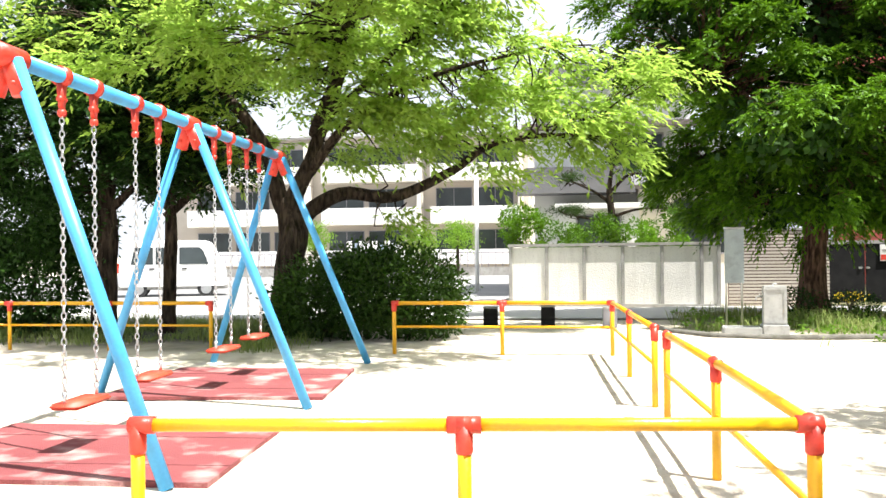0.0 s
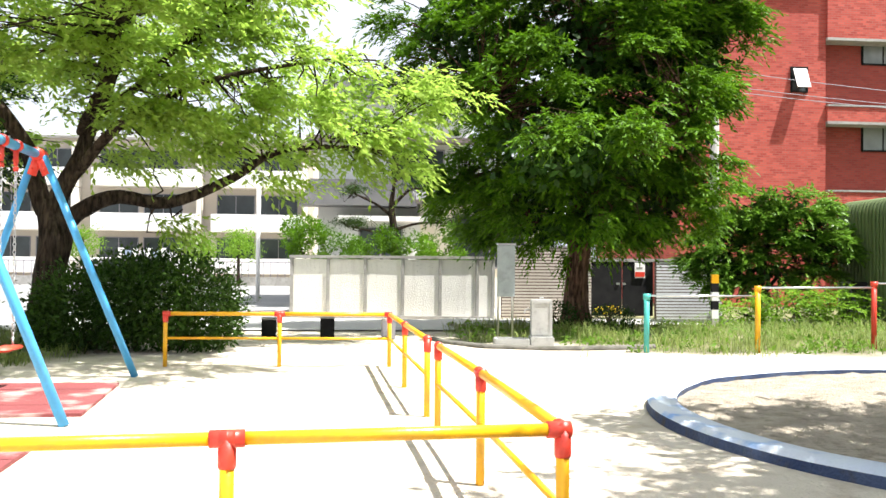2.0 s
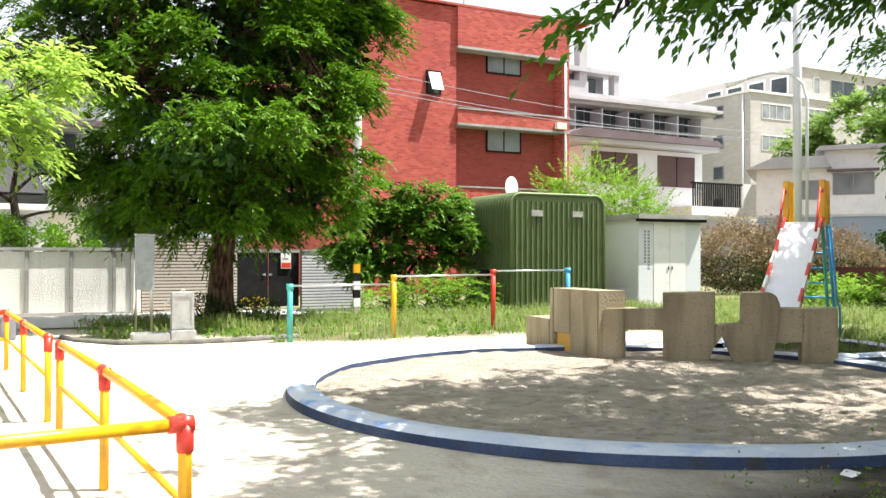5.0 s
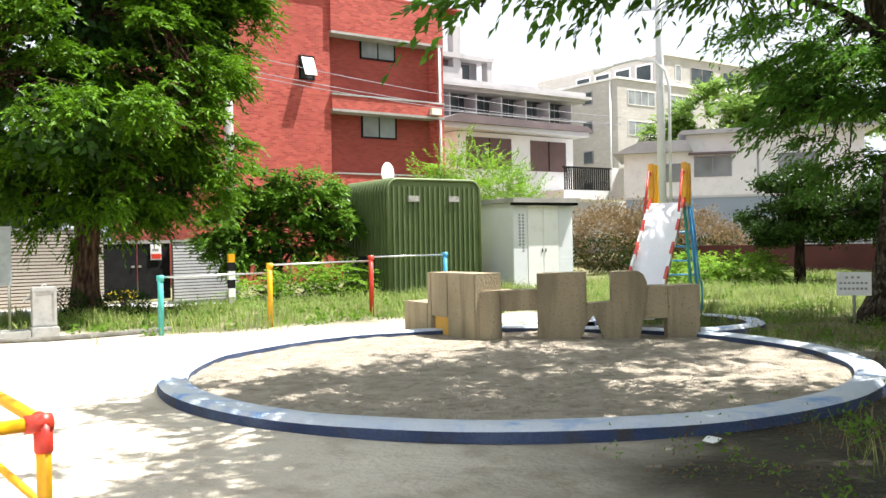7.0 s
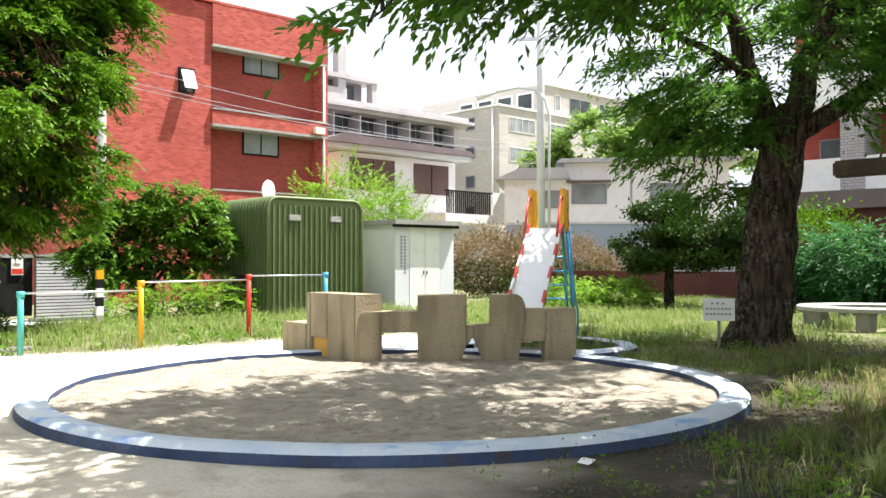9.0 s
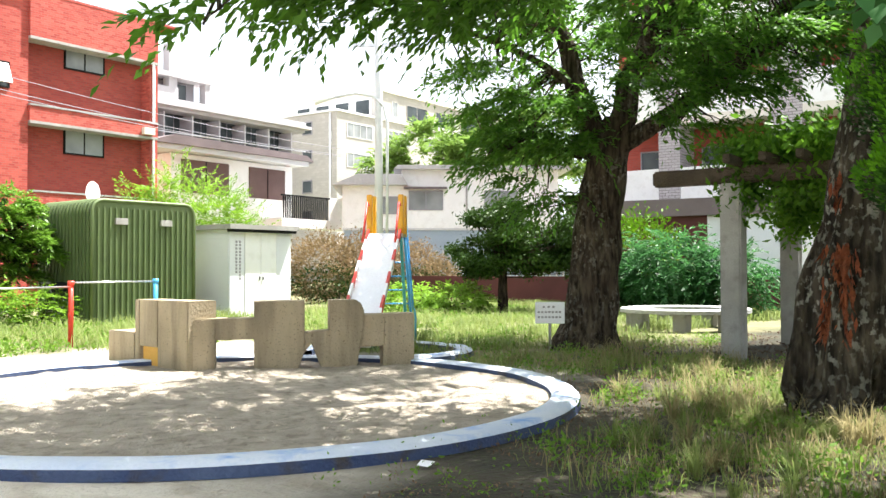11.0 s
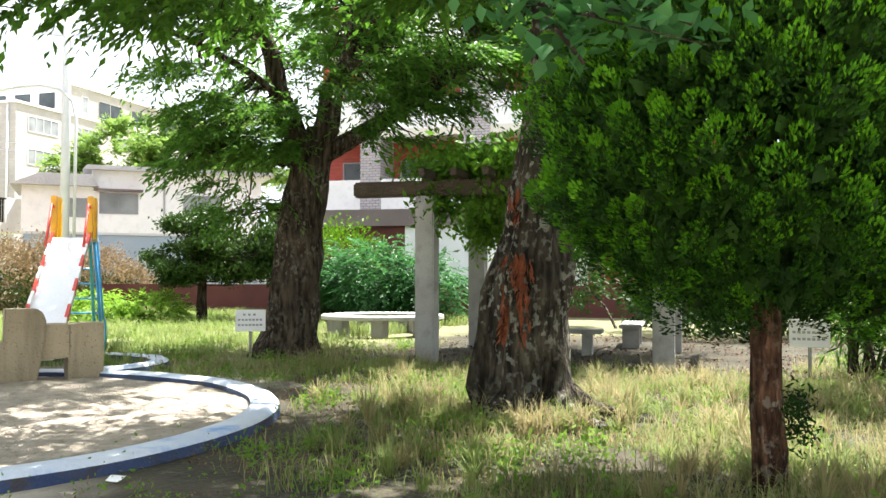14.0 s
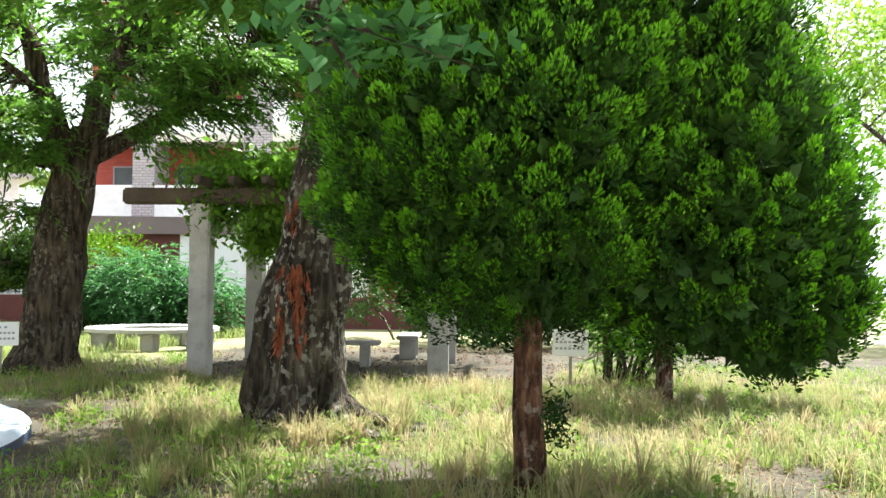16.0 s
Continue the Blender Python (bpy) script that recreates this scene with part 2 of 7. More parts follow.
# paler copy of the roof tile; the sun's glancing light is in its colour
M_SUNLITROOF = surface("sunlit_roof_tile", (0.38, 0.38, 0.39), (0.52, 0.52, 0.53), 1.2, 9, 0.5, 0, 0.6)
M_ROOFTILE = surface("grey_roof_tile", (0.13, 0.13, 0.14), (0.22, 0.22, 0.23), 1.2, 40, 0.5, 0, 0.2)
M_MAROON = surface("maroon_wall", (0.07, 0.018, 0.016), (0.115, 0.032, 0.028), 0.8, 40, 0.8, 0, 0.2)
M_GREEN = surface("olive_metal", (0.105, 0.15, 0.055), (0.14, 0.19, 0.075), 0.9, 60, 0.5, 0.1, 0.1, (0.07, 0.09, 0.04), 0.4)
M_SHED = surface("pale_siding", (0.70, 0.72, 0.76), (0.78, 0.80, 0.83), 0.8, 60, 0.6, 0, 0.1)
M_BEIGEWALL = surface("beige_siding_and_shade", (0.46, 0.41, 0.35), (0.55, 0.50, 0.43), 0.8, 60, 0.6, 0, 0.1)
M_BARK = barked("bark", (0.06, 0.044, 0.03), (0.125, 0.10, 0.07), (0.24, 0.23, 0.19), 0.1)
M_REDDISHBARK = barked("reddish_bark", (0.12, 0.065, 0.045), (0.21, 0.125, 0.09))
M_DARKBARK = barked("dark_bark", (0.05, 0.036, 0.026), (0.10, 0.075, 0.055))
M_LICHENBARK = barked("lichen_bark", (0.045, 0.037, 0.026), (0.10, 0.085, 0.06), (0.27, 0.27, 0.225), 0.4)
M_REDBARK = barked("juniper_bark", (0.08, 0.038, 0.02), (0.16, 0.085, 0.048), (0.24, 0.20, 0.15), 0.15, 26.0)
M_RUSTWOOD = surface("bare_orange_wood", (0.20, 0.05, 0.018), (0.36, 0.105, 0.035), 7.0, 40, 0.9, 0, 0.9, (0.12, 0.04, 0.02), 0.6)
M_OLDWOOD = surface("weathered_wood", (0.045, 0.032, 0.02), (0.10, 0.075, 0.05), 3.0, 40, 0.9, 0, 0.6)
M_GLASS = glassy("window_glass")
M_GLASSPALE = glassy("curtained_glass", (0.34, 0.36, 0.37))
M_TYRE = surface("tyre_rubber", (0.015, 0.015, 0.015), (0.03, 0.03, 0.03), 4, 60, 0.8, 0, 0.2)
L_CHERRY = foliage("cherry_leaf", (0.12, 0.235, 0.025), (0.34, 0.47, 0.085), 0.45, 0.6)
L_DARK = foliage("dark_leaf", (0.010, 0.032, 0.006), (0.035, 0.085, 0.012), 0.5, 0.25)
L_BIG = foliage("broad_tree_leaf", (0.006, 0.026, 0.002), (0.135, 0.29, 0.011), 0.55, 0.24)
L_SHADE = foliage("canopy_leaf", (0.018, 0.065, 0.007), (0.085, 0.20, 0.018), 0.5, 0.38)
L_CANOPY = foliage("sunlit_canopy_leaf", (0.020, 0.072, 0.010), (0.10, 0.225, 0.026), 0.5, 0.44)
# three juniper greens: plume shading painted in, with brighter fresh growth at the tips
L_JUNIPER = foliage("juniper_shaded_leaf", (0.002, 0.012, 0.001), (0.014, 0.055, 0.002), 0.7, 0.1, 7.0)
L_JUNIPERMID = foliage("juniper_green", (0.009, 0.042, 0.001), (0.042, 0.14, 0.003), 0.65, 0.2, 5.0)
L_JUNIPERTIP = foliage("juniper_lit_tip", (0.024, 0.105, 0.002), (0.105, 0.29, 0.007), 0.6, 0.25, 5.0)
L_SHRUB = foliage("shrub_leaf", (0.010, 0.033, 0.004), (0.045, 0.095, 0.010), 0.5, 0.15)
L_BRIGHT = foliage("bright_leaf", (0.08, 0.18, 0.015), (0.21, 0.36, 0.035), 0.5, 0.4)
L_RUST = foliage("reddish_leaf", (0.06, 0.055, 0.02), (0.32, 0.225, 0.125), 0.5, 0.3)
L_GRASS = foliage("grass_blade", (0.05, 0.105, 0.018), (0.26, 0.31, 0.095), 0.6, 0.35)
L_STRAW = foliage("dry_grass", (0.14, 0.12, 0.05), (0.36, 0.31, 0.155), 0.7, 0.3)
L_FAR = foliage("far_leaf", (0.09, 0.17, 0.03), (0.22, 0.34, 0.07), 0.6, 0.4)

# ---- building blocks ----
A8 = 8.0


def W(u, v, z=0.0):
    """A place in the street grid, which is turned 8 degrees."""
    a = radians(A8)
    return Vector((u * math.cos(a) - v * math.sin(a), u * math.sin(a) + v * math.cos(a), z))


def thing(name, m, label, category, group="", kind=""):
    e = new(name)
    e.empty_display_size = 0.3
    e.matrix_world = m
    return tagged(e, label, category, group, kind)


def finish(ob, material, smooth=False):
    ob.data.materials.append(material)
    if smooth:
        ob.data.shade_smooth()
    return ob


def part(name, bm, material, parent=None, label="", smooth=False):
    me = bpy.data.meshes.new(name)
    bm.to_mesh(me)
    bm.free()
    ob = finish(new(name, me), material, smooth)
    if parent is not None:
        ob.parent = parent
    return tagged(ob, label) if label else ob


def np_part(name, verts, faces, material, parent=None, label="", smooth=False):
    """A mesh from arrays; all faces have the same number of corners."""
    verts, faces = np.asarray(verts, np.float32), np.asarray(faces, np.int32)
    me = bpy.data.meshes.new(name)
    k = faces.shape[1]
    me.vertices.add(len(verts))
    me.vertices.foreach_set("co", verts.ravel())
    me.loops.add(faces.size)
    me.loops.foreach_set("vertex_index", faces.ravel())
    me.polygons.add(len(faces))
    me.polygons.foreach_set("loop_start", np.arange(0, faces.size, k, dtype=np.int32))
    me.update(calc_edges=True)
    ob = finish(new(name, me), material, smooth)
    if parent is not None:
        ob.parent = parent
    return tagged(ob, label) if label else ob


def box(bm, x0, x1, y0, y1, z0, z1, bevel=0.0):
    geo = bmesh.ops.create_cube(bm, size=1.0)
    vs = geo["verts"]
    bmesh.ops.scale(bm, vec=(x1 - x0, y1 - y0, z1 - z0), verts=vs)
    bmesh.ops.translate(bm, vec=((x0 + x1) / 2, (y0 + y1) / 2, (z0 + z1) / 2), verts=vs)
    if bevel:
        bmesh.ops.bevel(bm, geom=list({e for v in vs for e in v.link_edges}), offset=bevel, segments=2, affect='EDGES')
    return bm


def boxed(*a, **k):
    return box(bmesh.new(), *a, **k)


def tube(bm, pts, radii, n=8, cap=True):
    """A tapered tube along points."""
    pts = [Vector(p) for p in pts]
    if isinstance(radii, (int, float)):
        radii = [radii] * len(pts)
    radii = [float(r) for r in radii]
    rings, side = [], None
    for i, p in enumerate(pts):
        d = (pts[min(i + 1, len(pts) - 1)] - pts[max(i - 1, 0)]).normalized()
        if side is None:
            side = d.orthogonal().normalized()
        side = (side - d * side.dot(d)).normalized()
        up = d.cross(side)
        rings.append([bm.verts.new(p + radii[i] * (math.cos(2 * math.pi * k / n) * side + math.sin(2 * math.pi * k / n) * up)) for k in range(n)])
    for a, b in zip(rings, rings[1:]):
        for k in range(n):
            bm.faces.new((a[k], a[(k + 1) % n], b[(k + 1) % n], b[k]))
    if cap:
        bm.faces.new(rings[0][::-1])
        bm.faces.new(rings[-1])
    return bm


def tubed(pts, radii, n=8, cap=True):
    return tube(bmesh.new(), pts, radii, n, cap)


def prism(bm, outline, y0, y1):
    """An outline in x and z, pushed from y0 to y1."""
    a = [bm.verts.new((x, y0, z)) for x, z in outline]
    b = [bm.verts.new((x, y1, z)) for x, z in outline]
    bm.faces.new(a)
    bm.faces.new(b[::-1])
    for i in range(len(a)):
        j = (i + 1) % len(a)
        bm.faces.new((a[j], a[i], b[i], b[j]))
    bmesh.ops.recalc_face_normals(bm, faces=bm.faces[:])
    return bm


def leaf_mesh(points, size, aspect=0.45, droop=0.3, dirs=None, spread=1.0, level=0.0):
    """Arrays for one folded leaf at each point."""
    n = len(points)
    d = rng.normal(size=(n, 3)) * spread
    if dirs is not None:
        d = d * 0.6 + dirs
    d[:, 2] -= droop
    d /= np.linalg.norm(d, axis=1)[:, None] + 1e-9
    s = np.cross(d, rng.normal(size=(n, 3)) * (1 - level) + np.array((0, 0, level * 1.5)))
    s /= np.linalg.norm(s, axis=1)[:, None] + 1e-9
    up = np.cross(s, d)
    L = (size * rng.uniform(0.65, 1.25, n))[:, None]
    mid = points + d * L * 0.45 + up * L * 0.08
    v = np.stack([points, mid + s * L * aspect * 0.5, points + d * L, mid - s * L * aspect * 0.5], 1).reshape(-1, 3)
    f = np.arange(4 * n).reshape(-1, 4)
    return v, f


def in_blobs(n, blobs, shell=0.55, loose=0.13):
    """Points in ellipsoids (centre, radii), mostly near the skin."""
    w = np.array([b[1][0] * b[1][1] * b[1][2] for b in blobs]) ** 0.75
    pick = rng.choice(len(blobs), n, p=w / w.sum())
    d = rng.normal(size=(n, 3))
    d /= np.linalg.norm(d, axis=1)[:, None]
    r = (shell + (1 - shell) * rng.random(n)) * (1 + loose * rng.normal(size=n))
    c = np.array([b[0] for b in blobs], float)[pick]
    q = np.array([b[1] for b in blobs], float)[pick]
    return c + d * r[:, None] * q, d


def lumped(blobs, n, r, flat=1.0):
    """Many small masses spread over the skin of large ones."""
    c, _ = in_blobs(n, blobs, 0.72)
    q = r * rng.uniform(0.6, 1.35, n)
    return [(tuple(a), (b, b, b * flat)) for a, b in zip(c, q)]


def wiggle(a, b, k, amount):
    a, b = [float(q) for q in a], [float(q) for q in b]
    a, b = Vector(a), Vector(b)
    out = []
    for i in range(k + 1):
        t = i / k
        off = Vector([float(q) for q in rng.normal(size=3)]) * amount * math.sin(math.pi * t)
        out.append(a.lerp(b, t) + off)
    return out


def spline(run, step):
    """Points (x, y, z, radius) drawn out to a smooth, closely sampled run."""
    q = [np.array(p, float) for p in run]
    q = [2 * q[0] - q[1]] + q + [2 * q[-1] - q[-2]]
    out = []
    for a, b, c, d in zip(q, q[1:], q[2:], q[3:]):
        m = max(3, int(np.linalg.norm((c - b)[:3]) / step))
        for i in range(m):
            t = i / m
            p = 0.5 * (2 * b + (c - a) * t + (2 * a - 5 * b + 4 * c - d) * t * t + (3 * b - a - 3 * c + d) * t ** 3)
            p[3] = b[3] + (c[3] - b[3]) * t
            out.append(p)
    return out + [q[-2]]


def spray_mesh(centres, axis, per, length, count, size, aspect, droop):
    """Leafy sprays fanning from each centre: leaves in two rows along a drooping twig."""
    n = len(centres) * per
    c = np.repeat(centres, per, 0)
    d = np.repeat(axis, per, 0) + rng.normal(size=(n, 3)) * (0.75, 0.75, 0.35)
    d /= np.linalg.norm(d, axis=1)[:, None] + 1e-9
    s = np.cross(d, np.array((0, 0, 1.0)) + rng.normal(size=(n, 3)) * 0.3)
    s /= np.linalg.norm(s, axis=1)[:, None] + 1e-9
    L = (length * rng.uniform(0.55, 1.3, n))[:, None]
    parts = []
    for k in range(count):
        h = (k + 0.6) / count
        p = c + d * L * h
        p[:, 2] -= (droop * L[:, 0]) * h * h
        side = 1 if k % 2 else -1
        ld = d * (0.55 + 0.5 * h) + s * side * (1.0 - 0.75 * h) + rng.normal(size=(n, 3)) * 0.25
        ld[:, 2] -= droop * (0.35 + 0.8 * h)
        ld /= np.linalg.norm(ld, axis=1)[:, None]
        w = np.cross(ld, np.array((0, 0, 1.0)) + rng.normal(size=(n, 3)) * 0.45)
        w /= np.linalg.norm(w, axis=1)[:, None] + 1e-9
        up = np.cross(w, ld)
        z = (size * rng.uniform(0.6, 1.2, n))[:, None]
        mid = p + ld * z * 0.45 + up * z * 0.05
        parts.append(np.stack([p, mid + w * z * aspect * 0.5, p + ld * z - up * z * 0.08, mid - w * z * aspect * 0.5], 1))
    v = np.concatenate(parts, 0).reshape(-1, 3)
    return v, np.arange(len(v)).reshape(-1, 4)


def tree(name, base, trunk, limbs, blobs, clumps, per, leaf, label, leaf_mat, bark, size=0.1, clump=0.4, flat=0.5, shell=0.5, droop=0.35, aspect=0.45, category="tree", group="", twigs=True, sides=14, lumps=None, level=0.0, spray=None, core=0):
    """trunk and limbs: lists of (x, y, z, radius) about the base; blobs: crown masses about the base."""
    t = thing(name, pose(*base), label, category, group)
    bm = bmesh.new()
    skeleton = []
    for k, run in enumerate([trunk] + limbs):
        run_ = spline(run, 0.09 if k == 0 else 0.16)
        pts = [Vector(p[:3]) + Vector((noise.noise(Vector((p[2] * 1.3, k, 1))), noise.noise(Vector((p[2] * 1.3, k, 7))), 0)) * (0.03 if k == 0 else 0.1) for p in run_]
        rad = [float(p[3]) for p in run_]
        tube(bm, pts, rad, sides if k == 0 else 12)
        skeleton += pts
    centres, out = in_blobs(clumps, lumped(blobs, *lumps) if lumps else blobs, 0.35 if lumps else shell)
    centres = centres[centres[:, 2] + base[2] > 0.1]
    sk = np.array([tuple(p) for p in skeleton])
    if twigs:
        for c in centres[:: 2]:
            near = sk[np.argmin(np.linalg.norm((sk - c) * (1, 1, 1.3), axis=1))]
            tube(bm, wiggle(near, c, 3, 0.12), [0.022, 0.016, 0.011, 0.006], 4, False)
    # knots and flutes in the trunk
    for v in bm.verts:
        an = math.atan2(v.co.y, v.co.x)
        k = noise.noise(v.co * 1.8) * 0.035 + noise.noise(Vector((v.co.x * 7, v.co.y * 7, v.co.z * 1.1))) * 0.035 + noise.noise(Vector((v.co.x * 18, v.co.y * 18, v.co.z * 2))) * 0.012
        if v.co.z < 0.5:
            k += (0.5 - v.co.z) * 0.14 * (noise.noise(Vector((math.cos(an) * 2.2, math.sin(an) * 2.2, 4))) + 0.1) * trunk[0][3] / 0.6
        if math.hypot(v.co.x, v.co.y) < 1.2 and v.co.z < trunk[-1][2]:
            v.co += Vector((v.co.x, v.co.y, 0)).normalized() * k * min(1.7, trunk[0][3] * 3)
    part("trunk", bm, bark, t, smooth=True)
    if spray:
        axis = centres - np.array((0, 0, 0.55 * float(centres[:, 2].mean())))
        axis[:, 2] *= 0.35
        axis /= np.linalg.norm(axis, axis=1)[:, None] + 1e-9
        v, f = spray_mesh(centres, axis, max(1, per // spray[1]), spray[0], spray[1], leaf, aspect, droop)
    else:
        pts = np.repeat(centres, per, 0) + rng.normal(size=(len(centres) * per, 3)) * (clump, clump, clump * flat)
        v, f = leaf_mesh(pts, leaf if leaf else size, aspect, droop, None, 1.0, level)
    np_part("crown", v, f, leaf_mat, t)
    # large dark leaves added within the crown to block light passing through
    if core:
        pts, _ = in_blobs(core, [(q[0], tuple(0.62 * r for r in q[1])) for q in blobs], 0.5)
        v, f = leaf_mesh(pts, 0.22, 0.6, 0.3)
        tagged(np_part("shade_core", v, f, L_DARK, t), kind="stuff")
    return t


def shrub(name, base, blobs, n, size, label, leaf_mat, category="shrub", stems=6, aspect=0.45, shell=0.6, droop=0.0, group="", spray=None):
    t = thing(name, pose(*base), label, category, group)
    for i in range(stems):
        bm = bmesh.new()
        b = blobs[i % len(blobs)]
        p = Vector(b[0]) + Vector([float(q) for q in rng.normal(size=3)]) * 0.4 * min(b[1])
        tube(bm, wiggle((p.x * 0.5, p.y * 0.5, 0), p, 3, 0.06), [0.04, 0.03, 0.02, 0.01], 5)
        part("stem", bm, M_BARK, t)
    pts, d = in_blobs(n, blobs, shell)
    keep = pts[:, 2] > 0.03
    if spray:
        v, f = spray_mesh(pts[keep], d[keep] * (1, 1, 0.4), 1, spray[0], spray[1], size, aspect, droop)
    else:
        v, f = leaf_mesh(pts[keep], size, aspect, droop, d[keep] * 0.8)
    np_part("leaves", v, f, leaf_mat, t)
    return t

# ---- setting: ground, road, kerbs ----
def ring_sheet(name, polys, material, label, category, kind="structure"):
    bm = bmesh.new()
    for pl in polys:
        bm.faces.new([bm.verts.new(p) for p in pl])
    ob = part(name, bm, material)
    return tagged(ob, label, category, "", kind)


def lawn(x, y):
    """How far inside the grassy part a place lies; below 0 it is sand."""
    back = max(min(y - 13.4, x - 2.3), min(y - 14.5, x + 0.3))
    v = y * math.cos(radians(A8)) - x * math.sin(radians(A8))
    if v > 18.6 and x < 8.0:
        return -1
    near = min(0.45 * x + 1.15 - y, x - 4.2)
    verge = min(-5.6 - x, y - 11.2, 15.8 - y)
    d = max(back, x - 9.0, near, verge) + 0.9 * noise.noise(Vector((x * 0.6, y * 0.6, 0)))
    if 11.9 < x + 0.4 * noise.noise(Vector((x, y, 4))) < 18.0 and 0.4 < y + 0.5 * noise.noise(Vector((x, y, 8))) < 6.9:
        return -1
    return -1 if math.hypot(x - 5.17, y - 7.67) < 3.55 else d


bm = bmesh.new()
xs = [-1500, -300, -90] + list(np.arange(-40, 50.1, 1.0)) + [90, 300, 1500]
ys = [-1500, -300, -60] + list(np.arange(-20, 60.1, 1.0)) + [100, 300, 1500]
grid = [[bm.verts.new((x, y, 0.02 * noise.noise(Vector((x * 0.7, y * 0.7, 3))) if abs(x) < 40 and -20 < y < 17 else 0.0)) for y in ys] for x in xs]
for i in range(len(xs) - 1):
    for j in range(len(ys) - 1):
        bm.faces.new((grid[i][j], grid[i + 1][j], grid[i + 1][j + 1], grid[i][j + 1]))
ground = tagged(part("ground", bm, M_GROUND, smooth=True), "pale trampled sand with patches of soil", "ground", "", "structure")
ring_sheet("road", [[W(-60, 17.2, 0.03), W(2.2, 17.2, 0.03), W(2.2, 20.6, 0.03), W(-60, 20.6, 0.03)]], M_LOT, "sunlit pale asphalt lane behind the playground", "road")
ring_sheet("parking_lot", [[W(-60, 20.6, 0.025), W(-1.6, 20.6, 0.025), W(-1.6, 55, 0.025), W(-60, 55, 0.025)]], M_ASPHALT, "grey asphalt parking area before the apartments", "road")
ring_sheet("lane", [[W(2.2, 18.9, 0.03), W(12, 18.9, 0.03), W(12, 20.9, 0.03), W(2.2, 20.9, 0.03)]], M_LOT, "pale paved strip before the gate", "pavement")

# planted island with the drinking fountain
bm = bmesh.new()
isl = [(-0.6, 15.3), (-0.35, 14.6), (0.3, 13.95), (1.2, 13.75), (2.2, 13.95), (3.0, 14.3)]
tube(bm, [(x, y, 0.015) for x, y in isl], 0.055, 8)
tagged(part("kerb", bm, surface("mossy_kerb", (0.09, 0.085, 0.07), (0.19, 0.18, 0.16), 5.0, 50, 0.9, 0, 0.4, (0.05, 0.055, 0.03), 0.7), smooth=True), "low grey stone kerb round the planted island", "kerb", "", "structure")


def kerb_ring(name, centre, r0, r1, h, a0, a1, label, n=96):
    t = thing(name, pose(centre[0], centre[1], 0), label, "sandpit kerb", "", "structure")
    top, side = bmesh.new(), bmesh.new()
    prof = [(r0, 0.0), (r0, h - 0.02), (r0 + 0.02, h), (r1 - 0.03, h), (r1, h - 0.03), (r1 + 0.01, 0.0)]
    rings = []
    for k in range(n + 1):
        a = a0 + (a1 - a0) * k / n
        wob = 0.012 * noise.noise(Vector((math.cos(a) * 4, math.sin(a) * 4, 1)))
        rings.append([((r + wob) * math.cos(a), (r + wob) * math.sin(a), z + (wob if z > 0.05 else 0)) for r, z in prof])
    for bmx, cols in ((top, (1, 2, 3, 4)), (side, (0, 1)), (side, (4, 5))):
        grid_ = [[bmx.verts.new(rg[c]) for c in cols] for rg in rings]
        for a, b in zip(grid_, grid_[1:]):
            for i in range(len(cols) - 1):
                bmx.faces.new((a[i], b[i], b[i + 1], a[i + 1]))
    bmesh.ops.recalc_face_normals(top, faces=top.faces[:])
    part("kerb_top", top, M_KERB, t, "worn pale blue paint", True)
    part("kerb_side", side, M_KERBSIDE, t, "dark blue soiled side with shade in its colour", True)
    return t


kerb_ring("sandpit_kerb", (5.17, 7.67), 3.22, 3.49, 0.105, 0, 2 * math.pi, "round concrete sandpit kerb with worn blue paint")
kerb_ring("sandpit_kerb", (9.2, 9.75), 1.08, 1.32, 0.11, radians(-118), radians(150), "small round kerb joined to the sandpit")
bm = bmesh.new()
nr, na = 56, 190
vs = [[bm.verts.new((5.17 + r * math.cos(a), 7.67 + r * math.sin(a), 0.035 + 0.015 * noise.noise(Vector((r * math.cos(a) * 1.7, r * math.sin(a) * 1.7, 5))) + 0.022 * noise.noise(Vector((r * math.cos(a) * 5, r * math.sin(a) * 5, 2))))) for a in np.linspace(0, 2 * math.pi, na, endpoint=False)] for r in np.linspace(0.05, 3.23, nr)]
for i in range(nr - 1):
    for k in range(na):
        bm.faces.new((vs[i][k], vs[i + 1][k], vs[i + 1][(k + 1) % na], vs[i][(k + 1) % na]))
bm.faces.new(vs[0][::-1])
bmesh.ops.recalc_face_normals(bm, faces=bm.faces[:])
tagged(part("sandpit_sand", bm, M_SANDPIT, smooth=True), "raked grey-brown sand inside the pit", "sand", "", "structure")

# ---- the swing yard ----
RAIL = 0.669


